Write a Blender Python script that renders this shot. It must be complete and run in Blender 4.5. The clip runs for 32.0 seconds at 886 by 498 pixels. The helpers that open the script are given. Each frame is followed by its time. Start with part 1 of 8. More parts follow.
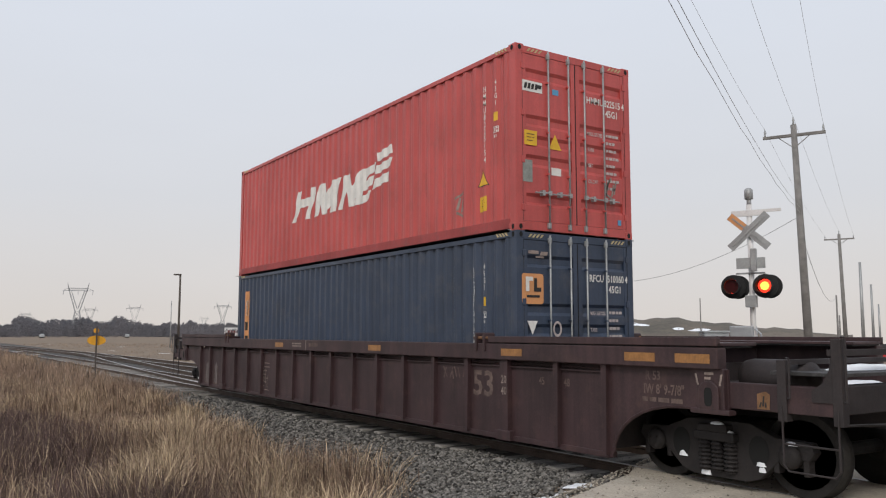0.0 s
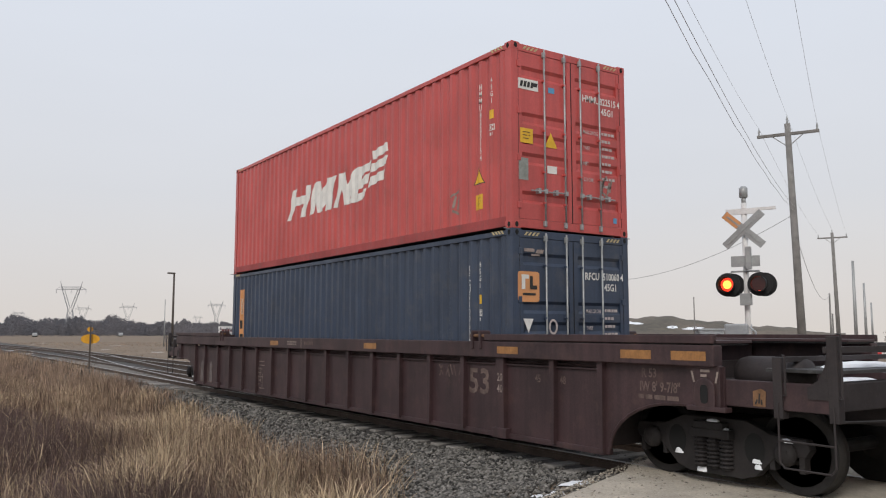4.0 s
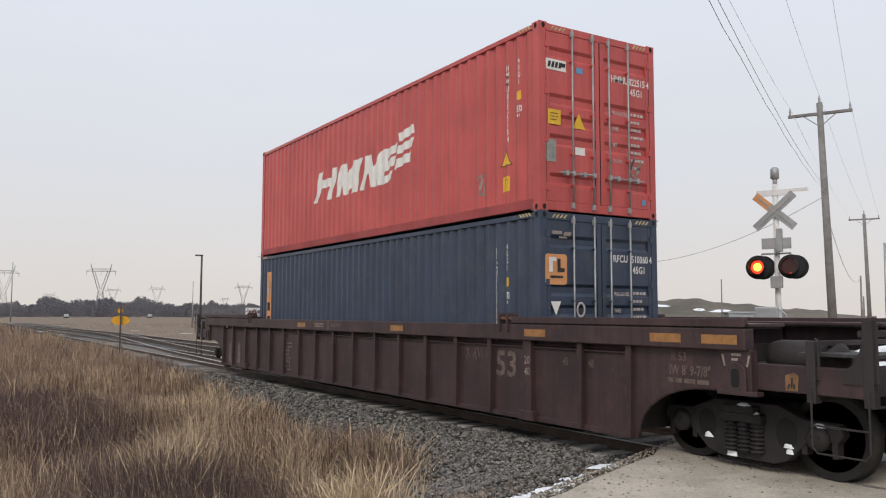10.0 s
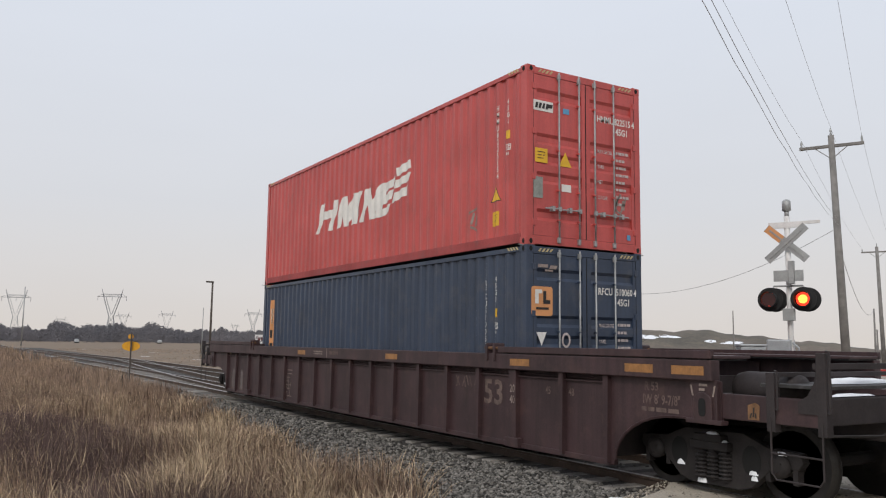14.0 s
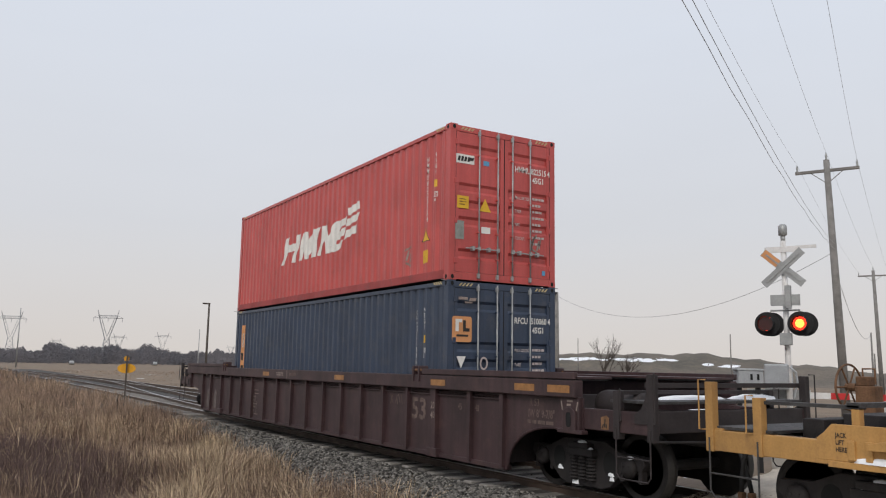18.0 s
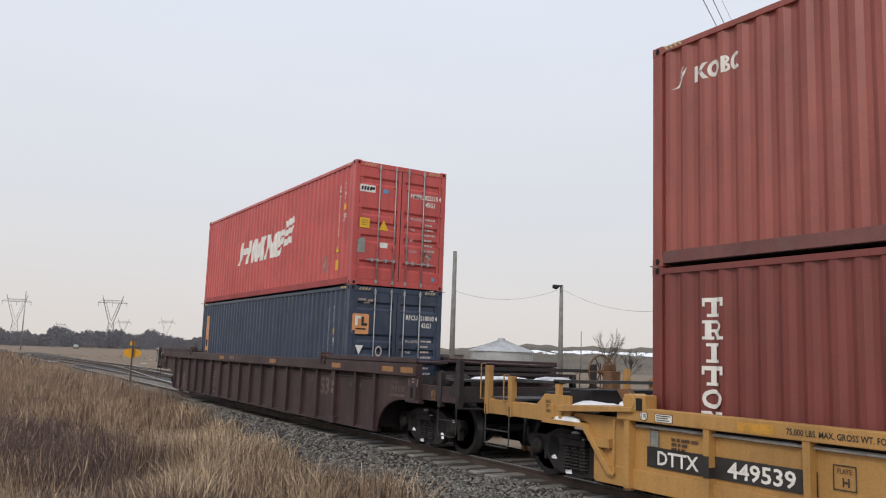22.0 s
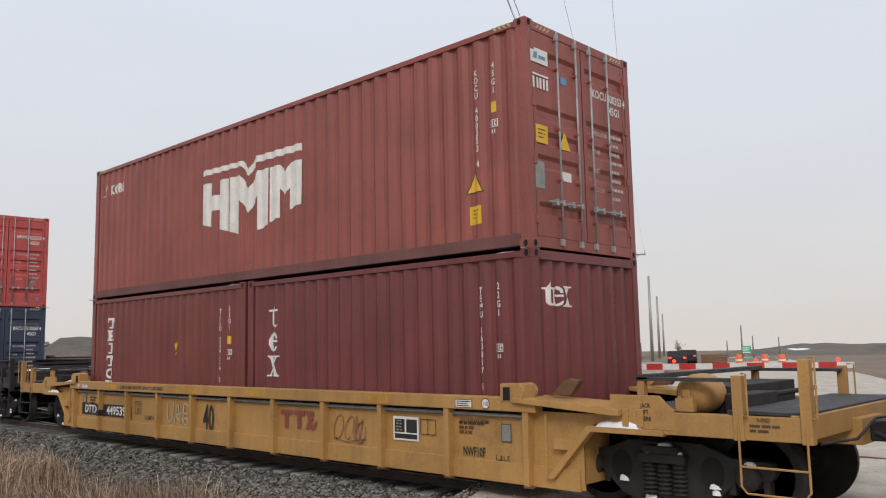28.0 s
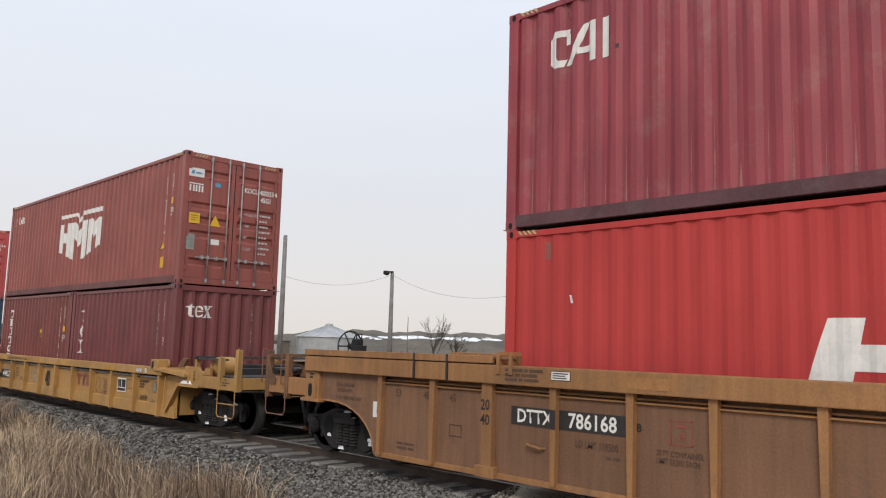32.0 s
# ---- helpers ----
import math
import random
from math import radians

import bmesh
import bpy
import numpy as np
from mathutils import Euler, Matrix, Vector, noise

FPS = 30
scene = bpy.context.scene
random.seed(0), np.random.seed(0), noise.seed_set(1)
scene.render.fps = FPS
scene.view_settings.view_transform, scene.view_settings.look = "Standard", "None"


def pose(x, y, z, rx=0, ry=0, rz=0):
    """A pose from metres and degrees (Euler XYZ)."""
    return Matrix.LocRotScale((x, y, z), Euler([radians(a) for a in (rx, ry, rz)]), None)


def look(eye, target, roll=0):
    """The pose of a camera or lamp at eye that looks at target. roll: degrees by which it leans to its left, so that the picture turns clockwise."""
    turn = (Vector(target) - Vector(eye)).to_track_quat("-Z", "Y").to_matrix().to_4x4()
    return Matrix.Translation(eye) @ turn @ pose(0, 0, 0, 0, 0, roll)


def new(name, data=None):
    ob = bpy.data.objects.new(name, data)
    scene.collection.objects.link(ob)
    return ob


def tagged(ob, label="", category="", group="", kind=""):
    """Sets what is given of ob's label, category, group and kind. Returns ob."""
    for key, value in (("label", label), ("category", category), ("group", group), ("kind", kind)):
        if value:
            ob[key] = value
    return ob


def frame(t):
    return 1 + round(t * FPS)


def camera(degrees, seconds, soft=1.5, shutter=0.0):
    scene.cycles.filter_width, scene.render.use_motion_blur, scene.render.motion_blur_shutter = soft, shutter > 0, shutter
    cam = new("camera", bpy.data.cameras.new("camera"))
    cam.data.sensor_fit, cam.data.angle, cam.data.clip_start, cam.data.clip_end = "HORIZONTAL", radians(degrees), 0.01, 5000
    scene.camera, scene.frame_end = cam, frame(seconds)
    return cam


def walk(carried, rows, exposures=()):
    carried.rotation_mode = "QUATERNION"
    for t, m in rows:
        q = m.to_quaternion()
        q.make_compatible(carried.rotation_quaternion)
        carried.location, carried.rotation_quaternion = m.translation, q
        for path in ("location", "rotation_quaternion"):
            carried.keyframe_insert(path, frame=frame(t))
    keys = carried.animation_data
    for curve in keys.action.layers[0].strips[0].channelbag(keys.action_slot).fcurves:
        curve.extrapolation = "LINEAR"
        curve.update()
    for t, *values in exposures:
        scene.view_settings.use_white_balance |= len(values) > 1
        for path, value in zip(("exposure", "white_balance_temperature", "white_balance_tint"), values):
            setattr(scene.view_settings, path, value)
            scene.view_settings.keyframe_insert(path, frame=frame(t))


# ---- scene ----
cam = camera(57.21, 32.0, soft=1.15)
# seconds, eye x y z, yaw, pitch, roll
PATH = [
    (0.0, -8.754, -9.457, 1.711, -33.33, 5.90, -0.08),
    (0.5, -8.757, -9.461, 1.711, -33.69, 5.93, -0.04),
    (1.0, -8.759, -9.458, 1.709, -33.85, 5.98, 0.13),
    (1.5, -8.762, -9.458, 1.706, -33.92, 6.02, 0.32),
    (2.0, -8.767, -9.460, 1.707, -34.18, 6.01, 0.46),
    (2.5, -8.769, -9.462, 1.709, -34.13, 6.04, 0.59),
    (3.0, -8.769, -9.458, 1.709, -33.94, 6.06, 0.71),
    (3.5, -8.777, -9.456, 1.700, -34.01, 5.88, 0.12),
    (5.5, -8.765, -9.377, 1.702, -32.52, 5.41, 0.66),
    (6.0, -8.773, -9.403, 1.706, -31.96, 4.88, 0.95),
    (6.5, -8.781, -9.431, 1.710, -32.09, 4.48, 1.19),
    (7.0, -8.778, -9.411, 1.709, -32.01, 4.61, 0.94),
    (7.5, -8.786, -9.411, 1.712, -31.48, 4.75, 0.66),
    (8.0, -8.785, -9.414, 1.712, -31.48, 4.89, 0.63),
    (8.5, -8.791, -9.421, 1.713, -31.54, 4.82, 0.37),
    (9.0, -8.790, -9.411, 1.710, -31.65, 4.60, 0.17),
    (9.5, -8.782, -9.391, 1.708, -31.83, 4.54, -0.02),
    (10.0, -8.780, -9.391, 1.709, -31.99, 4.54, -0.16),
    (10.5, -8.776, -9.396, 1.705, -32.07, 4.53, -0.27),
    (11.0, -8.781, -9.411, 1.707, -32.02, 4.53, -0.49),
    (11.5, -8.793, -9.415, 1.707, -32.06, 5.08, -0.42),
    (12.0, -8.794, -9.413, 1.712, -32.15, 5.76, -0.38),
    (12.5, -8.796, -9.406, 1.713, -32.06, 6.07, -0.46),
    (13.0, -8.803, -9.404, 1.715, -31.90, 6.26, -0.63),
    (13.5, -8.808, -9.409, 1.717, -31.62, 6.47, -0.73),
    (15.5, -8.808, -9.409, 1.718, -30.89, 6.56, -0.69),
    (16.0, -8.808, -9.417, 1.721, -30.85, 6.65, -0.77),
    (16.5, -8.816, -9.423, 1.723, -30.70, 6.83, -0.98),
    (17.0, -8.819, -9.416, 1.730, -30.91, 7.28, -1.04),
    (17.5, -8.826, -9.432, 1.729, -31.29, 7.81, -0.98),
    (18.0, -8.824, -9.427, 1.736, -31.55, 8.12, -0.92),
    (18.5, -8.826, -9.415, 1.733, -31.70, 8.19, -1.04),
    (19.0, -8.825, -9.404, 1.732, -31.87, 7.84, -1.15),
    (19.5, -8.830, -9.400, 1.723, -31.85, 7.47, -1.33),
    (20.0, -8.846, -9.395, 1.719, -31.50, 7.25, -1.64),
    (20.5, -8.864, -9.385, 1.720, -31.08, 7.24, -1.84),
    (21.0, -8.872, -9.382, 1.726, -30.89, 7.27, -2.05),
    (21.5, -8.878, -9.380, 1.733, -31.04, 7.22, -2.12),
    (22.0, -8.896, -9.383, 1.724, -31.38, 7.48, -1.98),
    (22.5, -8.924, -9.402, 1.708, -32.08, 7.70, -2.53),
    (23.0, -8.941, -9.381, 1.696, -31.84, 7.55, -2.77),
    (23.5, -8.950, -9.336, 1.697, -31.99, 8.47, -1.78),
    (24.0, -8.957, -9.313, 1.690, -33.44, 8.75, -1.66),
    (24.5, -8.994, -9.265, 1.690, -35.39, 9.10, -1.10),
    (26.5, -9.016, -9.042, 1.760, -39.11, 6.80, -0.47),
    (27.0, -9.017, -9.023, 1.766, -42.63, 7.15, 0.29),
    (27.5, -9.021, -9.000, 1.778, -46.41, 6.94, 0.78),
    (28.0, -9.027, -8.989, 1.789, -46.51, 6.75, 1.14),
    (28.5, -9.033, -8.981, 1.799, -45.73, 6.92, 1.06),
    (29.0, -9.033, -8.965, 1.811, -45.41, 7.18, 0.52),
    (29.5, -9.038, -8.959, 1.817, -44.71, 7.17, 0.10),
    (30.0, -9.038, -8.949, 1.818, -43.60, 6.81, -0.45),
    (30.5, -9.040, -8.955, 1.818, -43.01, 6.58, -0.78),
    (31.0, -9.037, -8.971, 1.804, -42.98, 6.44, -0.92),
    (31.5, -9.012, -8.975, 1.776, -43.27, 6.70, -1.17),
    (32.0, -8.999, -8.970, 1.766, -43.58, 6.83, -1.59),
]
EXPOSURE = [(0, 0.03), (6, 0.08), (9, 0.12), (13, 0.06), (19, 0.0), (23, 0.14), (24, 0.02), (26.5, 0.22), (27, 0.18), (28, 0.05), (29, -0.07), (30, -0.2), (31, 0.08), (32, 0.22)]
walk(cam, [(t, pose(x, y, z, 90 + pitch, roll, yaw)) for t, x, y, z, yaw, pitch, roll in PATH], EXPOSURE)

# way of the train along the track: seconds, metres (at rest until 10.5 s)
TRAVEL = [(0, 0.0), (10.5, 0.000), (11, 0.025), (11.5, 0.067), (12, 0.127), (12.5, 0.205), (13, 0.304), (13.5, 0.425), (15.5, 1.168), (16, 1.430), (16.5, 1.724), (17, 2.054), (17.5, 2.419), (18, 2.819), (18.5, 3.254), (19, 3.725), (19.5, 4.235), (20, 4.783), (20.5, 5.369), (21, 5.991), (21.5, 6.645), (22, 7.323), (22.5, 8.019), (23, 8.728), (23.5, 9.458), (24, 10.221), (24.5, 11.034), (26.5, 14.913), (27, 16.003), (27.5, 17.134), (28, 18.329), (28.5, 19.552), (29, 20.790), (29.5, 22.053), (30, 23.346), (30.5, 24.667), (31, 26.013), (31.5, 27.379), (32, 28.811)]

# ---- sky and sun: overcast winter afternoon ----
SUN_AZ, SUN_EL = 232.0, 38.0
world = bpy.data.worlds.new("overcast_sky")
scene.world = world
world.use_nodes = True
wn, wl = world.node_tree.nodes, world.node_tree.links
wn.clear()
w_out = wn.new("ShaderNodeOutputWorld")
w_bg = wn.new("ShaderNodeBackground")
w_sky = wn.new("ShaderNodeTexSky")
w_sky.sky_type = 'NISHITA'
w_sky.sun_disc = False
w_sky.sun_elevation = radians(SUN_EL)
w_sky.sun_rotation = radians(SUN_AZ)
w_sky.air_density, w_sky.dust_density = 1.5, 4.0
w_co = wn.new("ShaderNodeTexCoord")
w_sep = wn.new("ShaderNodeSeparateXYZ")
w_ramp = wn.new("ShaderNodeValToRGB")
w_noise = wn.new("ShaderNodeTexNoise")
w_noise.inputs["Scale"].default_value = 2.2
w_noise.inputs["Detail"].default_value = 4
w_map = wn.new("ShaderNodeMapping")
w_map.inputs["Scale"].default_value = (1, 1, 4)
w_scale = wn.new("ShaderNodeVectorMath"); w_scale.operation = 'SCALE'; w_scale.inputs["Scale"].default_value = 0.1
w_mix = wn.new("ShaderNodeMix"); w_mix.data_type = 'RGBA'; w_mix.inputs["Factor"].default_value = 0.93
w_var = wn.new("ShaderNodeMix"); w_var.data_type = 'RGBA'; w_var.blend_type = 'MULTIPLY'; w_var.inputs["Factor"].default_value = 1.0
w_nr = wn.new("ShaderNodeMapRange"); w_nr.inputs["To Min"].default_value = 0.96; w_nr.inputs["To Max"].default_value = 1.04
wl.new(w_co.outputs["Generated"], w_sep.inputs[0])
wl.new(w_sep.outputs["Z"], w_ramp.inputs[0])
wl.new(w_co.outputs["Generated"], w_map.inputs["Vector"])
wl.new(w_map.outputs[0], w_noise.inputs["Vector"])
wl.new(w_noise.outputs["Fac"], w_nr.inputs["Value"])
e = w_ramp.color_ramp.elements
e[0].position, e[0].color = 0.0, (0.72, 0.67, 0.63, 1)
e[1].position, e[1].color = 1.0, (0.78, 0.82, 0.92, 1)
for p, c in ((0.06, (0.71, 0.685, 0.68, 1)), (0.16, (0.69, 0.70, 0.74, 1)), (0.38, (0.73, 0.77, 0.85, 1))):
    k = e.new(p); k.color = c
wl.new(w_sky.outputs[0], w_scale.inputs[0])
wl.new(w_scale.outputs[0], w_mix.inputs["A"])
wl.new(w_ramp.outputs[0], w_var.inputs["A"])
wl.new(w_nr.outputs[0], w_var.inputs["B"])
wl.new(w_var.outputs["Result"], w_mix.inputs["B"])
wl.new(w_mix.outputs["Result"], w_bg.inputs["Color"])
w_bg.inputs["Strength"].default_value = 1.0
wl.new(w_bg.outputs[0], w_out.inputs[0])

sun = new("sun", bpy.data.lights.new("sun", "SUN"))
sun.data.energy, sun.data.angle, sun.data.color = 1.52, radians(18), (1.0, 0.95, 0.88)
sun_dir = Vector((math.sin(radians(SUN_AZ)) * math.cos(radians(SUN_EL)), math.cos(radians(SUN_AZ)) * math.cos(radians(SUN_EL)), math.sin(radians(SUN_EL))))
sun.matrix_world = look(sun_dir * 60, (0, 0, 0))


# ---- materials ----
def material(name, color, rough=0.6, metal=0.0, vary=0.25, scale=3.0, fine=40.0, bump=0.15, second=None, streak=0.0,
             grime=None, grime_amount=0.0, island=0.0, rand=0.0, spec=0.5, coat=0.0):
    """A painted, weathered or natural surface: base colour varied at two scales, optional second colour in patches,
    vertical streaks, grime spots, and a fine relief."""
    m = bpy.data.materials.new(name)
    m.use_nodes = True
    n, l = m.node_tree.nodes, m.node_tree.links
    b = n["Principled BSDF"]
    b.inputs["Roughness"].default_value = rough
    b.inputs["Metallic"].default_value = metal
    b.inputs["Specular IOR Level"].default_value = spec
    b.inputs["Coat Weight"].default_value = coat
    co = n.new("ShaderNodeTexCoord")
    big = n.new("ShaderNodeTexNoise"); big.inputs["Scale"].default_value = scale; big.inputs["Detail"].default_value = 5
    small = n.new("ShaderNodeTexNoise"); small.inputs["Scale"].default_value = fine; small.inputs["Detail"].default_value = 4
    l.new(co.outputs["Object"], big.inputs["Vector"]); l.new(co.outputs["Object"], small.inputs["Vector"])
    mix = n.new("ShaderNodeMix"); mix.data_type = 'RGBA'
    c2 = second or tuple(c * (1 - vary) for c in color)
    mix.inputs["A"].default_value = (*color, 1); mix.inputs["B"].default_value = (*c2, 1)
    r = n.new("ShaderNodeMapRange"); r.inputs["From Min"].default_value = 0.38; r.inputs["From Max"].default_value = 0.66
    l.new(big.outputs["Fac"], r.inputs["Value"]); l.new(r.outputs[0], mix.inputs["Factor"])
    col = mix.outputs["Result"]

    def times(col, fac_socket, lo, hi):
        mr = n.new("ShaderNodeMapRange"); mr.inputs["To Min"].default_value = lo; mr.inputs["To Max"].default_value = hi
        mr.inputs["From Min"].default_value = 0.3; mr.inputs["From Max"].default_value = 0.7
        l.new(fac_socket, mr.inputs["Value"])
        mm = n.new("ShaderNodeMix"); mm.data_type = 'RGBA'; mm.blend_type = 'MULTIPLY'; mm.inputs["Factor"].default_value = 1
        l.new(col, mm.inputs["A"]); l.new(mr.outputs[0], mm.inputs["B"])
        return mm.outputs["Result"]
    col = times(col, small.outputs["Fac"], 1 - vary * 0.45, 1 + vary * 0.35)
    if streak:
        mp = n.new("ShaderNodeMapping"); mp.inputs["Scale"].default_value = (5, 5, 0.35)
        st = n.new("ShaderNodeTexNoise"); st.inputs["Scale"].default_value = 2.2; st.inputs["Detail"].default_value = 6
        l.new(co.outputs["Object"], mp.inputs["Vector"]); l.new(mp.outputs[0], st.inputs["Vector"])
        col = times(col, st.outputs["Fac"], 1 - streak, 1 + streak * 0.6)
    if grime:
        gn = n.new("ShaderNodeTexNoise"); gn.inputs["Scale"].default_value = scale * 2.7; gn.inputs["Detail"].default_value = 8
        gn.inputs["Roughness"].default_value = 0.7
        l.new(co.outputs["Object"], gn.inputs["Vector"])
        gr = n.new("ShaderNodeMapRange"); gr.inputs["From Min"].default_value = 0.52; gr.inputs["From Max"].default_value = 0.72
        gr.inputs["To Max"].default_value = grime_amount
        l.new(gn.outputs["Fac"], gr.inputs["Value"])
        gm = n.new("ShaderNodeMix"); gm.data_type = 'RGBA'; gm.inputs["B"].default_value = (*grime, 1)
        l.new(col, gm.inputs["A"]); l.new(gr.outputs[0], gm.inputs["Factor"])
        col = gm.outputs["Result"]
    if island or rand:
        if island:
            src = n.new("ShaderNodeNewGeometry").outputs["Random Per Island"]
        else:
            src = n.new("ShaderNodeObjectInfo").outputs["Random"]
        amount = island or rand
        mr = n.new("ShaderNodeMapRange"); mr.inputs["To Min"].default_value = 1 - amount; mr.inputs["To Max"].default_value = 1 + amount
        l.new(src, mr.inputs["Value"])
        mm = n.new("ShaderNodeMix"); mm.data_type = 'RGBA'; mm.blend_type = 'MULTIPLY'; mm.inputs["Factor"].default_value = 1
        l.new(col, mm.inputs["A"]); l.new(mr.outputs[0], mm.inputs["B"])
        col = mm.outputs["Result"]
    l.new(col, b.inputs["Base Color"])
    rr = n.new("ShaderNodeMapRange"); rr.inputs["To Min"].default_value = max(0.05, rough - 0.1); rr.inputs["To Max"].default_value = min(1, rough + 0.12)
    l.new(big.outputs["Fac"], rr.inputs["Value"]); l.new(rr.outputs[0], b.inputs["Roughness"])
    if bump:
        bp = n.new("ShaderNodeBump"); bp.inputs["Strength"].default_value = bump; bp.inputs["Distance"].default_value = 0.02
        l.new(small.outputs["Fac"], bp.inputs["Height"]); l.new(bp.outputs[0], b.inputs["Normal"])
    return m


def glow(name, color, strength):
    m = bpy.data.materials.new(name)
    m.use_nodes = True
    b = m.node_tree.nodes["Principled BSDF"]
    b.inputs["Base Color"].default_value = (*color, 1)
    b.inputs["Emission Color"].default_value = (*color, 1)
    b.inputs["Emission Strength"].default_value = strength
    return m


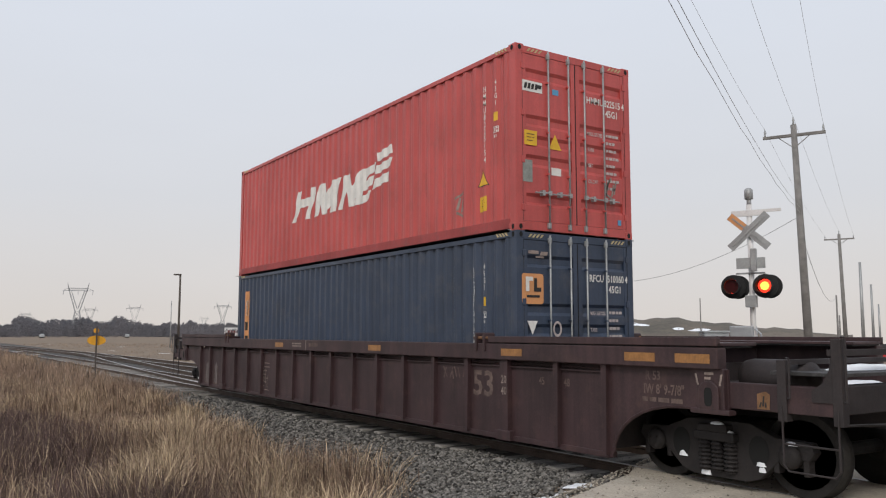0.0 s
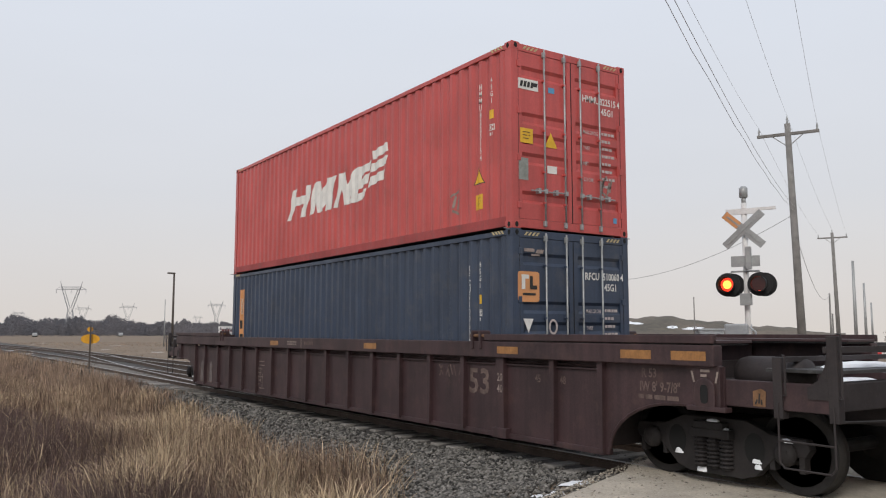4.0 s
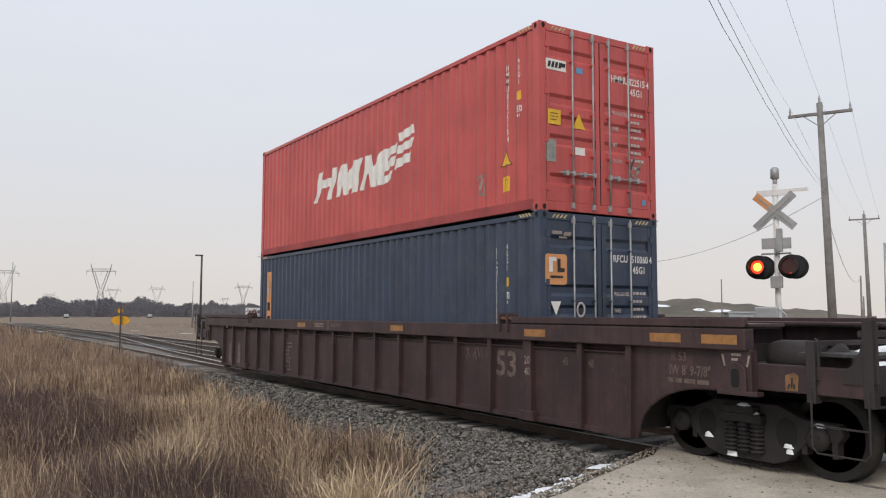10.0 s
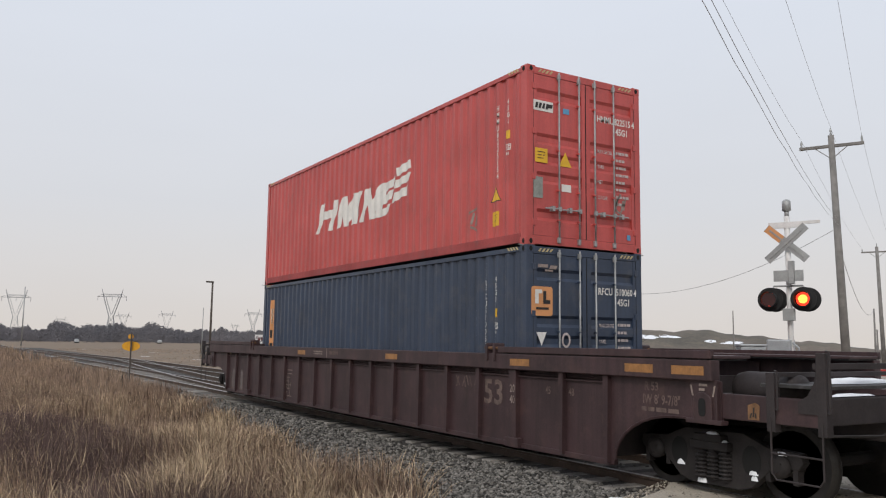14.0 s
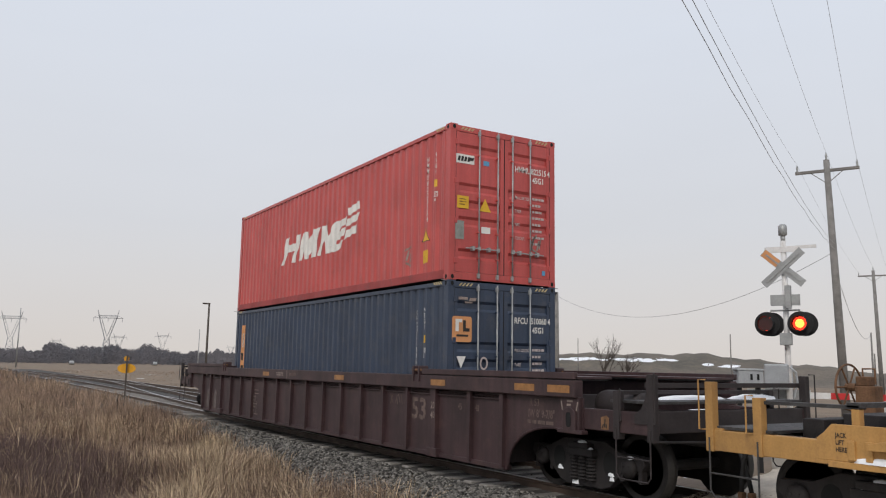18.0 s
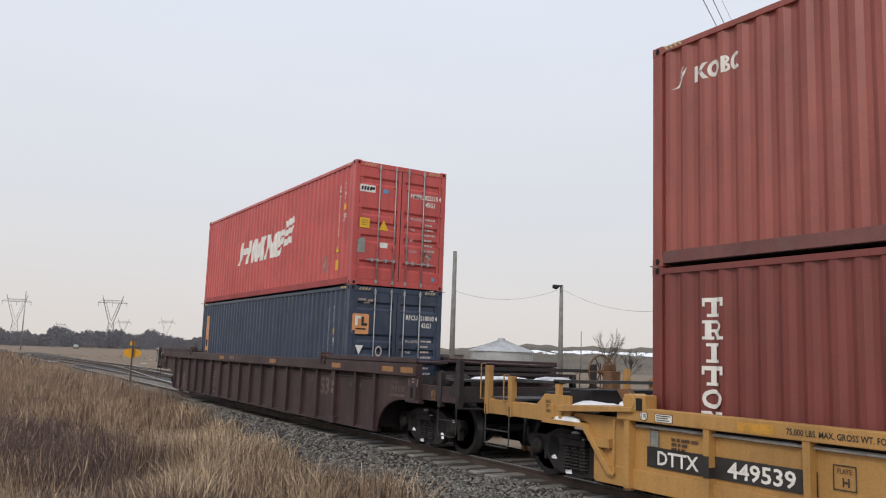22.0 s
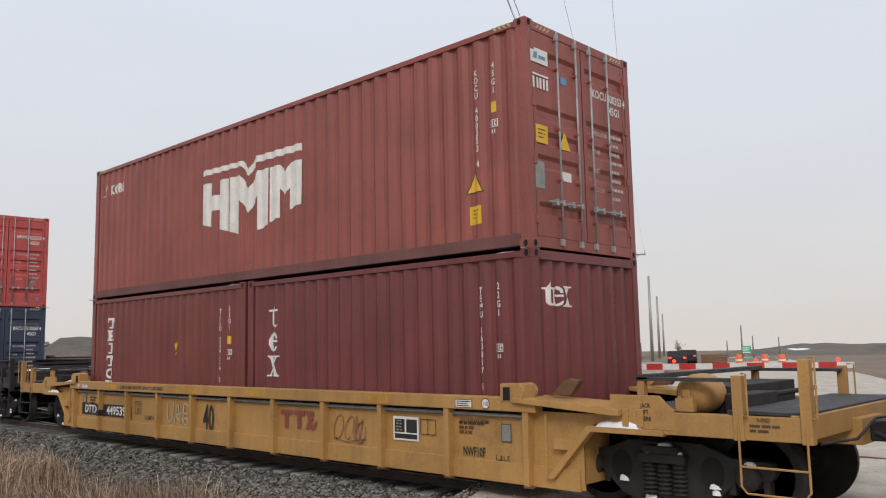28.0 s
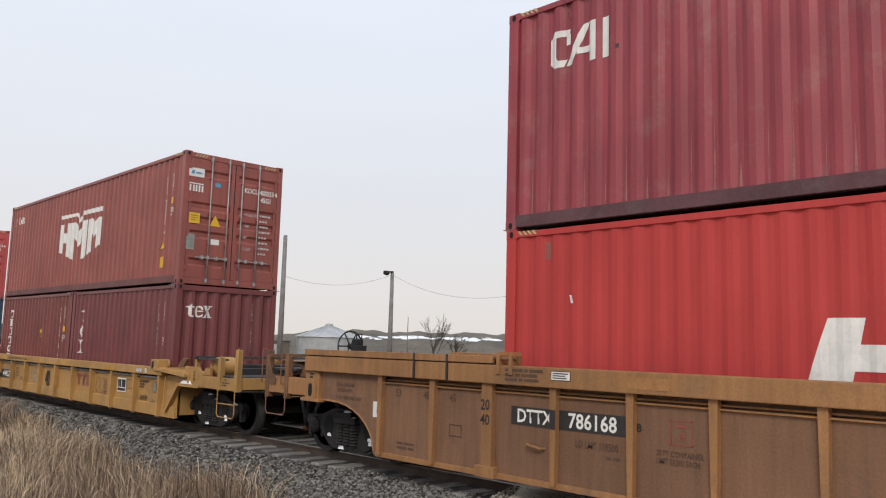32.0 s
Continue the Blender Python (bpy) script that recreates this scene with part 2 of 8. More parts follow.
RUST = (0.10, 0.045, 0.022)
M = dict(
    red=material("red_container_paint", (0.49, 0.078, 0.070), 0.38, vary=0.16, scale=0.9, bump=0.05, streak=0.12, grime=RUST, grime_amount=0.25),
    blue=material("dark_blue_container_paint", (0.031, 0.047, 0.082), 0.42, vary=0.22, scale=1.1, bump=0.05, streak=0.16, grime=(0.12, 0.11, 0.10), grime_amount=0.3),
    maroon=material("brick_red_container_paint", (0.28, 0.072, 0.055), 0.42, vary=0.18, scale=0.9, bump=0.05, streak=0.14, grime=RUST, grime_amount=0.3),
    wine=material("maroon_container_paint", (0.165, 0.037, 0.037), 0.42, vary=0.22, scale=0.9, bump=0.05, streak=0.16, grime=RUST, grime_amount=0.3),
    oxide=material("oxide_brown_container_paint", (0.18, 0.042, 0.035), 0.42, vary=0.2, scale=0.9, bump=0.05, streak=0.14, grime=RUST, grime_amount=0.3),
    crimson=material("faded_crimson_container_paint", (0.30, 0.045, 0.058), 0.55, vary=0.2, scale=0.7, bump=0.05, streak=0.2, grime=(0.3, 0.2, 0.17), grime_amount=0.35),
    scarlet=material("bright_red_container_paint", (0.44, 0.040, 0.036), 0.75, vary=0.12, scale=0.7, bump=0.04, streak=0.08),
    car_brown=material("dark_oxide_car_paint", (0.050, 0.026, 0.028), 0.55, vary=0.32, scale=1.2, bump=0.08, streak=0.28, grime=(0.095, 0.052, 0.045), grime_amount=0.5),
    car_yellow=material("yellow_car_paint", (0.43, 0.235, 0.072), 0.6, vary=0.22, scale=0.7, bump=0.06, streak=0.09, grime=(0.16, 0.085, 0.04), grime_amount=0.55),
    car_orange=material("dirty_orange_yellow_car_paint", (0.33, 0.158, 0.058), 0.7, vary=0.28, scale=0.5, bump=0.06, streak=0.16, grime=(0.13, 0.072, 0.046), grime_amount=0.75),
    # brown car's end parts: grime, and the shade there painted in as darker brown
    shaded_grime=material("grimy_shaded_brown_paint", (0.027, 0.02093, 0.0216), 0.7, vary=0.35, scale=3, bump=0.1, grime=(0.05, 0.034, 0.032), grime_amount=0.35),
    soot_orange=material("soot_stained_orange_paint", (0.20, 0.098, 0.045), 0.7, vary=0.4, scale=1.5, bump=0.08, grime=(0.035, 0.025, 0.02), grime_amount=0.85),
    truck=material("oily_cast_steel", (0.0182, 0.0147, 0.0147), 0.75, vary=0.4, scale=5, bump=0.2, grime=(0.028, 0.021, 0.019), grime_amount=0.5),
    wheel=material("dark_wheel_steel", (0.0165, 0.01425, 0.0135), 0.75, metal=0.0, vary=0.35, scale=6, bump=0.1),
    tread=material("polished_tread_steel", (0.04, 0.037, 0.034), 0.55, metal=0.4, vary=0.25, scale=8, bump=0.05),
    galv=material("galvanised_steel", (0.36, 0.37, 0.37), 0.5, metal=0.35, vary=0.25, scale=6, bump=0.08, grime=RUST, grime_amount=0.25),
    black=material("black_rubber_and_gap_shade", (0.012, 0.012, 0.013), 0.8, vary=0.3, bump=0.1),
    # near-black for plugs that stand in for the shade inside holes
    hole=material("painted_hole_shade", (0.006, 0.006, 0.006), 0.9, vary=0.2, bump=0),
    white=material("white_lettering_paint", (0.72, 0.70, 0.66), 0.6, vary=0.12, scale=5, bump=0.03, grime=(0.4, 0.33, 0.28), grime_amount=0.25),
    ink=material("black_lettering_paint", (0.025, 0.022, 0.02), 0.6, vary=0.3, scale=8, bump=0.03),
    worn_white=material("worn_white_stencil", (0.30, 0.24, 0.21), 0.7, vary=0.4, scale=9, bump=0.03),
    faint=material("faded_brown_stencil", (0.15, 0.105, 0.09), 0.7, vary=0.4, scale=9, bump=0.03),
    brown_ink=material("dark_brown_stencil", (0.09, 0.05, 0.03), 0.7, vary=0.3, scale=9, bump=0.03),
    soft_white=material("worn_white_figures", (0.50, 0.43, 0.41), 0.6, vary=0.3, scale=12, bump=0.02),
    # sheets between the ribs: dirt, with their shade painted in as darker brown
    sheet=material("dirty_shaded_orange_sheet", (0.205, 0.102, 0.054), 0.75, vary=0.3, scale=0.6, bump=0.06, streak=0.16, grime=(0.085, 0.052, 0.038), grime_amount=0.75),
    tan=material("tan_bare_patch", (0.20, 0.105, 0.05), 0.8, vary=0.3, scale=8, bump=0.1),
    pale=material("pale_scuffed_patch", (0.15, 0.125, 0.12), 0.8, vary=0.4, scale=7, bump=0.05),
    scrape=material("pale_scraped_paint", (0.33, 0.13, 0.12), 0.7, vary=0.35, scale=6, bump=0.05),
    weed=material("dark_dry_weeds", (0.138, 0.096, 0.088), 0.9, vary=0.3, scale=0.4, fine=8, bump=0, island=0.5, spec=0.1),
    tape=material("worn_orange_reflective_tape", (0.50, 0.25, 0.035), 0.5, vary=0.3, scale=6, bump=0.02, grime=(0.3, 0.17, 0.06), grime_amount=0.6),
    hazard=material("dirty_warning_stripe", (0.50, 0.40, 0.20), 0.6, vary=0.3, scale=8, bump=0.02),
    yellow=material("yellow_label", (0.72, 0.42, 0.02), 0.5, vary=0.15, bump=0.02),
    target=material("orange_yellow_target", (0.75, 0.36, 0.02), 0.5, vary=0.15, scale=6, bump=0.02),
    amber=material("amber_reflective_tape", (0.36, 0.17, 0.055), 0.45, vary=0.3, scale=8, bump=0.02, grime=(0.12, 0.07, 0.05), grime_amount=0.5),
    orange=material("orange_label", (0.62, 0.28, 0.11), 0.5, vary=0.15, bump=0.02),
    grey_plate=material("grey_data_plate", (0.28, 0.29, 0.26), 0.45, metal=0.3, vary=0.25, scale=12, bump=0.04),
    lightblue=material("blue_sticker", (0.10, 0.30, 0.50), 0.5, vary=0.15, bump=0.02),
    snow=material("old_snow", (0.80, 0.82, 0.85), 0.7, vary=0.1, scale=3, fine=25, bump=0.3),
    rusty=material("rusty_brake_gear", (0.17, 0.085, 0.04), 0.75, vary=0.4, scale=6, bump=0.25),
    grating=material("dark_steel_grating", (0.042, 0.040, 0.040), 0.65, vary=0.4, scale=6, fine=90, bump=0.4, grime=(0.14, 0.14, 0.145), grime_amount=0.35),
    rail=material("worn_rail_steel", (0.10, 0.07, 0.055), 0.6, metal=0.4, vary=0.3, scale=3, bump=0.1),
    rail_top=material("shiny_rail_head", (0.48, 0.47, 0.46), 0.4, metal=0.6, vary=0.2, scale=3, bump=0.03),
    tie=material("weathered_timber_tie", (0.21, 0.195, 0.178), 0.9, vary=0.4, scale=5, fine=60, bump=0.5, rand=0.35),
    old_tie=material("tarred_old_tie", (0.075, 0.060, 0.050), 0.9, vary=0.4, scale=5, fine=60, bump=0.4),
    gravel=material("grey_ballast_gravel", (0.066, 0.060, 0.053), 0.9, vary=0.45, scale=2.2, fine=55, bump=0.8),
    stone=material("ballast_stone", (0.155, 0.145, 0.131), 0.9, vary=0.3, scale=8, fine=60, bump=0.3, island=0.85),
    grit=material("sandy_road_grit", (0.36, 0.32, 0.265), 0.95, vary=0.3, scale=6, fine=50, bump=0.3, island=0.55),
    # dark for oil and, between the main rails, for the train's shade
    oil_shade=material("oily_shaded_ballast", (0.055, 0.05, 0.046), 0.85, vary=0.4, scale=2.5, fine=50, bump=0.8),
    soil=material("dry_field_soil", (0.15, 0.11, 0.075), 0.95, vary=0.35, scale=0.25, fine=9, bump=0.5, second=(0.21, 0.155, 0.105)),
    road=material("salted_gravel_asphalt", (0.52, 0.465, 0.385), 0.9, vary=0.4, scale=1.6, fine=42, bump=0.7, second=(0.40, 0.355, 0.295), grime=(0.24, 0.20, 0.16), grime_amount=0.55),
    concrete=material("grey_concrete_apron", (0.38, 0.365, 0.34), 0.9, vary=0.2, scale=2, fine=50, bump=0.3),
    grass=material("dry_tan_grass", (0.33, 0.235, 0.160), 0.85, vary=0.3, scale=0.35, fine=8, bump=0, second=(0.175, 0.119, 0.094), island=0.7, spec=0.2),
    stalk=material("pale_dry_stalks", (0.52, 0.40, 0.265), 0.8, vary=0.25, scale=0.5, fine=8, bump=0, island=0.4, spec=0.2),
    violet=material("faded_violet_spray", (0.31, 0.145, 0.085), 0.7, vary=0.3, scale=9, bump=0.02),
    chalk=material("faded_white_spray", (0.50, 0.40, 0.28), 0.7, vary=0.3, scale=9, bump=0.02),
    plume=material("dry_seed_heads", (0.29, 0.21, 0.16), 0.9, vary=0.3, scale=0.6, fine=8, bump=0, island=0.35, spec=0.1),
    pole=material("weathered_grey_wood_pole", (0.22, 0.21, 0.20), 0.9, vary=0.3, scale=3, fine=40, bump=0.3),
    wire=material("dark_cable", (0.36, 0.36, 0.37), 0.6, vary=0.2, bump=0),
    mast=material("white_enamel_mast", (0.70, 0.69, 0.68), 0.45, vary=0.15, scale=3, bump=0.05, grime=(0.35, 0.3, 0.25), grime_amount=0.3),
    signback=material("grey_sign_back", (0.36, 0.37, 0.37), 0.5, metal=0.3, vary=0.2, scale=4, bump=0.05),
    box=material("silver_equipment_box", (0.42, 0.44, 0.46), 0.5, metal=0.4, vary=0.2, scale=3, bump=0.05),
    tower=material("far_galvanised_lattice", (0.33, 0.335, 0.35), 0.6, metal=0.2, vary=0.1, bump=0),
    bark=material("dark_bark", (0.09, 0.075, 0.065), 0.95, vary=0.3, scale=3, bump=0.3),
    # far haze is mixed into the woods' colour: paler and bluer
    wood_far=material("haze_tinted_winter_woods", (0.155, 0.145, 0.155), 0.95, vary=0.08, scale=0.012, fine=0.3, bump=0, second=(0.105, 0.112, 0.130), island=0.04, spec=0.1),
    hill=material("brown_earth_hill", (0.135, 0.112, 0.088), 0.95, vary=0.45, scale=0.09, fine=1.6, bump=0.9, second=(0.085, 0.076, 0.062), grime=(0.19, 0.155, 0.11), grime_amount=0.5),
    roof=material("grey_metal_roof", (0.42, 0.43, 0.44), 0.5, metal=0.3, vary=0.2, scale=0.8, bump=0.05),
    silo=material("galvanised_bin_wall", (0.38, 0.39, 0.39), 0.5, metal=0.3, vary=0.2, scale=0.8, bump=0.05),
    red_tape=material("red_reflective_tape", (0.50, 0.03, 0.03), 0.4, vary=0.2, bump=0.02),
    dark_glass=material("dark_red_lens", (0.05, 0.008, 0.008), 0.15, vary=0.2, bump=0),
    lens_on=glow("lit_red_lens", (1.0, 0.045, 0.02), 1.9),
    spike=material("dark_seed_spikes", (0.115, 0.075, 0.055), 0.95, vary=0.3, scale=3, fine=20, bump=0, island=0.4, spec=0.1),
    lens_core=glow("lit_lamp_core", (1.0, 0.26, 0.04), 4.5),
)

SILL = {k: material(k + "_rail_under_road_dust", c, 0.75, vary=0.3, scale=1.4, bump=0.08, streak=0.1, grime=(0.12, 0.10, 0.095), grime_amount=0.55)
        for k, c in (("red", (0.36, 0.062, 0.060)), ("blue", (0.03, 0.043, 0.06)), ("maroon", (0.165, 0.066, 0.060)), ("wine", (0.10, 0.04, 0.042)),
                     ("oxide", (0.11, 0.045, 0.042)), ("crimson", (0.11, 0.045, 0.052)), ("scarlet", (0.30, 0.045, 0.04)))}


# ---- mesh helpers ----
class Shape:
    """Collects boxes, tubes and prisms into one bmesh."""
    def __init__(self):
        self.bm = bmesh.new()

    def box(self, x0, x1, y0, y1, z0, z1, m=None):
        v = [self.bm.verts.new((x, y, z)) for z in (z0, z1) for y in (y0, y1) for x in (x0, x1)]
        for f in ((0, 2, 3, 1), (4, 5, 7, 6), (0, 1, 5, 4), (2, 6, 7, 3), (0, 4, 6, 2), (1, 3, 7, 5)):
            self.bm.faces.new([v[i] for i in f])
        if m is not None:
            bmesh.ops.transform(self.bm, matrix=m, verts=v)
        return self

    def tube(self, p, q, r, seg=8, r2=None):
        p, q = Vector(p), Vector(q)
        d = (q - p).normalized()
        a = d.orthogonal().normalized()
        b = d.cross(a)
        r2 = r if r2 is None else r2
        rings = []
        for c, rad in ((p, r), (q, r2)):
            rings.append([self.bm.verts.new(c + rad * (math.cos(2 * math.pi * i / seg) * a + math.sin(2 * math.pi * i / seg) * b)) for i in range(seg)])
        for i in range(seg):
            j = (i + 1) % seg
            self.bm.faces.new((rings[0][i], rings[0][j], rings[1][j], rings[1][i]))
        self.bm.faces.new(rings[0][::-1]); self.bm.faces.new(rings[1])
        return self

    def path(self, pts, r, seg=6):
        pts = [Vector(p) for p in pts]
        closed = (pts[0] - pts[-1]).length < 1e-6
        if closed:
            pts = pts[:-1]
        n = len(pts)
        rings, a = [], None
        for i, p in enumerate(pts):
            prev = pts[i - 1] if i or closed else p
            nxt = pts[(i + 1) % n] if i < n - 1 or closed else p
            d = (nxt - prev).normalized()
            a = d.orthogonal().normalized() if a is None else (a - d * a.dot(d)).normalized()
            b = d.cross(a)
            rings.append([self.bm.verts.new(p + r * (math.cos(2 * math.pi * k / seg) * a + math.sin(2 * math.pi * k / seg) * b)) for k in range(seg)])
        pairs = list(zip(rings, rings[1:])) + ([(rings[-1], rings[0])] if closed else [])
        for u, v in pairs:
            for k in range(seg):
                self.bm.faces.new((u[k], u[(k + 1) % seg], v[(k + 1) % seg], v[k]))
        if not closed:
            self.bm.faces.new(rings[0][::-1]); self.bm.faces.new(rings[-1])
        return self

    def prism(self, pts, axis, a, b):
        """Extrudes a 2D outline along an axis: x: (y, z), y: (x, z), z: (x, y)."""
        def at(u, v, w):
            return {"x": (w, u, v), "y": (u, w, v), "z": (u, v, w)}[axis]
        lo = [self.bm.verts.new(at(u, v, a)) for u, v in pts]
        hi = [self.bm.verts.new(at(u, v, b)) for u, v in pts]
        n = len(pts)
        fs = [self.bm.faces.new(lo), self.bm.faces.new(hi)]
        for i in range(n):
            fs.append(self.bm.faces.new((lo[i], lo[(i + 1) % n], hi[(i + 1) % n], hi[i])))
        return self

    def lathe(self, profile, centre, axis, seg=24):
        """Turns (radius, along) pairs about an axis through centre."""
        c = Vector(centre)
        d = {"x": Vector((1, 0, 0)), "y": Vector((0, 1, 0)), "z": Vector((0, 0, 1))}[axis]
        a = d.orthogonal().normalized(); b = d.cross(a)
        rings = []
        for r, h in profile:
            rings.append([self.bm.verts.new(c + d * h + r * (math.cos(2 * math.pi * i / seg) * a + math.sin(2 * math.pi * i / seg) * b)) for i in range(seg)])
        for u, v in zip(rings, rings[1:]):
            for i in range(seg):
                self.bm.faces.new((u[i], u[(i + 1) % seg], v[(i + 1) % seg], v[i]))
        if profile[0][0] > 1e-4: self.bm.faces.new(rings[0][::-1])
        if profile[-1][0] > 1e-4: self.bm.faces.new(rings[-1])
        return self


def mesh_of(name, shape, mat, smooth=False):
    bm = shape.bm if isinstance(shape, Shape) else shape
    bmesh.ops.recalc_face_normals(bm, faces=bm.faces[:])
    me = bpy.data.meshes.new(name)
    bm.to_mesh(me)
    bm.free()
    me.materials.append(mat)
    if smooth:
        for p in me.polygons:
            p.use_smooth = True
    return me


def part(name, shape, mat, parent, label="", bevel=0.0, smooth=False):
    """Links a shape as one mesh object under a thing or a part."""
    me = shape if isinstance(shape, bpy.types.Mesh) else mesh_of(name, shape, mat, smooth)
    ob = new(name, me)
    ob.parent = parent
    if label:
        ob["label"] = label
    if bevel:
        md = ob.modifiers.new("edges", 'BEVEL'); md.width = bevel; md.segments = 2; md.limit_method = 'ANGLE'
    return ob


def thing(name, m, label, category, group="", kind=""):
    ob = new(name)
    ob.empty_display_size = 0.2
    ob.matrix_world = m
    return tagged(ob, label, category, group, kind)


def solid(name, shape, mat, label="", category="", group="", kind="", m=None, smooth=False):
    ob = new(name, shape if isinstance(shape, bpy.types.Mesh) else mesh_of(name, shape, mat, smooth))
    if m is not None:
        ob.matrix_world = m
    return tagged(ob, label, category, group, kind)


def quad_bm(polys):
    bm = bmesh.new()
    for p in polys:
        bm.faces.new([bm.verts.new((u, v, 0)) for u, v in p])
    return bm


def text_bm(body, height, squeeze=1.0):
    """Flat lettering in the built-in font: left end at u = 0, baseline at v = 0, capitals of that height."""
    cu = bpy.data.curves.new("lettering", 'FONT')
    cu.body, cu.size, cu.resolution_u = body, height / 0.69, 2
    cu.offset = height * 0.028
    ob = bpy.data.objects.new("lettering", cu)
    scene.collection.objects.link(ob)
    dg = bpy.context.evaluated_depsgraph_get()
    me = bpy.data.meshes.new_from_object(ob.evaluated_get(dg))
    bm = bmesh.new()
    bm.from_mesh(me)
    bpy.data.objects.remove(ob); bpy.data.curves.remove(cu); bpy.data.meshes.remove(me)
    if squeeze != 1.0:
        bmesh.ops.scale(bm, vec=(squeeze, 1, 1), verts=bm.verts[:])
    return bm


MOVING = []   # (thing, its pose when the train stands)
SLATS = []    # (added slat over a lit lamp, its pose when shut, -1 or 1 for the lamp)
WHEELS = []   # (wheelset, its pose on the car, radius)


# ---- ground, road and track ----
ROAD_DIR = Vector((0.914, 0.405, 0.0))       # the road crosses the track aslant
ROAD_N = Vector((-0.405, 0.914, 0.0))


def ground_height(x, y):
    """Field level: a ditch beside the ballast, and the road's low bank."""
    n = x * ROAD_N.x + y * ROAD_N.y
    z = -0.62 + 0.10 * noise.noise((x * 0.15, y * 0.15, 0)) + 0.22 * noise.noise((x * 0.03, y * 0.03, 4))
    side = abs(x)
    if side < 6.5:
        z = max(z, -0.40 - max(0, side - 2.6) * 0.13)
    if x < -4 and y > -6:
        z += 0.30 * min(1, (-x - 4) / 5) * min(1, max(0, (y + 6) / 10))
    if -11.5 < n < -0.9:
        z = max(z, -0.14 - 0.02 * side * 0.2)
    elif n < 1.2 and n > -14:
        k = (n + 0.9) / 2.1 if n > -5 else (-11.5 - n) / 2.5
        z = z * k + (1 - k) * max(z, -0.14)
    far = math.hypot(x, y)
    if far > 150:
        z = z * max(0, 1 - (far - 150) / 200) - 0.5 * min(1, (far - 150) / 200)
    az = math.degrees(math.atan2(x + 8.8, y + 9.4))
    if 50 < az < 130:                      # the land falls gently away beyond the crossing
        z -= 0.012 * max(0, far - 50) * min(1, (az - 50) / 10) * min(1, (130 - az) / 10)
    return z


def build_ground():
    xs = sorted({*np.round(np.arange(-40, 40.1, 1.0), 2), *(s * v for s in (-1, 1) for v in (48, 60, 80, 110, 150, 220, 350, 600, 1000, 1800, 3200))})
    ys = sorted({*np.round(np.arange(-40, 70.1, 1.0), 2), *(s * v for s in (-1, 1) for v in (80, 95, 115, 140, 180, 240, 350, 600, 1000, 1800, 3200)), -48, -60})
    bm = bmesh.new()
    grid = [[bm.verts.new((x, y, ground_height(x, y))) for x in xs] for y in ys]
    for a, b in zip(grid, grid[1:]):
        for i in range(len(xs) - 1):
            bm.faces.new((a[i], a[i + 1], b[i + 1], b[i]))
    solid("ground", bm, M["soil"], "dry winter field of brown soil and stubble", "ground", kind="structure", smooth=True)


build_ground()

# road: a slab along its slanted line
def build_road():
    bm = bmesh.new()
    rows = []
    for s in [-60, -40, -25, *np.arange(-16, 16.1, 0.5), 25, 40, 70, 120, 200]:
        row = []
        for n in (-11.6, -11.2, -9, -7, -5, -3.2, -1.75, -1.45, -1.25):
            p = ROAD_DIR * s + ROAD_N * n
            near = max(0, 1 - abs(p.x) / 14)
            z = -0.10 + 0.10 * near + 0.012 * noise.noise((p.x, p.y, 0)) - (0.25 if n in (-11.6, -1.25) else 0)
            if s > 16:
                z = min(z, ground_height(p.x, p.y) + 0.05 - (0.25 if n in (-11.6, -1.25) else 0))
            wob = (0.22 * noise.noise((s * 0.5, 0, 3)) + 0.14 * noise.noise((s * 1.7, 0, 6))) if n in (-1.75, -1.45, -1.25) else 0
            row.append(bm.verts.new((p.x + ROAD_N.x * wob, p.y + ROAD_N.y * wob, z)))
        rows.append(row)
    for a, b in zip(rows, rows[1:]):
        for i in range(len(a) - 1):
            bm.faces.new((a[i], a[i + 1], b[i + 1], b[i]))
    # the slab is open over the track, where the planks and rails lie
    solid("road", bm, M["road"], "pale salt-stained road across the railway", "road", kind="structure", smooth=True)


build_road()


def build_ballast():
    bm = bmesh.new()
    prof = [(-3.7, -0.62), (-3.3, -0.46), (-2.6, -0.34), (-1.9, -0.20), (-1.4, -0.155), (0, -0.155), (1.4, -0.155), (1.9, -0.20), (2.7, -0.36), (3.6, -0.62)]
    rows = []
    for y in [-120, -60, -40, -20, *np.arange(-12, 40, 0.5), 50, 60, 80, 120, 200, 400]:
        rows.append([bm.verts.new((x + (0.22 * noise.noise((x, y * 0.5, 0)) if abs(x) > 2 else 0), y, z + 0.03 * noise.noise((x * 2, y * 2, 1)))) for x, z in prof])
    for a, b in zip(rows, rows[1:]):
        for i in range(len(prof) - 1):
            bm.faces.new((a[i], a[i + 1], b[i + 1], b[i]))
    bed = solid("ballast_bed", bm, M["gravel"], "grey crushed-stone ballast bed under the track", "ballast", kind="structure")
    # strip between the rails: oil plus the train's shade painted into its colour
    bm = bmesh.new()
    rows = []
    for y in [-120, -40, *np.arange(-12, 40, 0.5), 60, 120, 400]:
        rows.append([bm.verts.new((x + 0.12 * noise.noise((x, y * 0.9, 6)), y, -0.135 + 0.015 * noise.noise((x * 2, y * 2, 1)) - (0.05 if abs(x) > 1.2 else 0))) for x in (-1.45, -1.15, -0.5, 0.5, 1.15, 1.45)])
    for a, b in zip(rows, rows[1:]):
        for i in range(5):
            bm.faces.new((a[i], a[i + 1], b[i + 1], b[i]))
    part("stained_ballast", bm, M["oil_shade"], bed, "ballast between the rails, darkened by oil and painted train shade")


build_ballast()


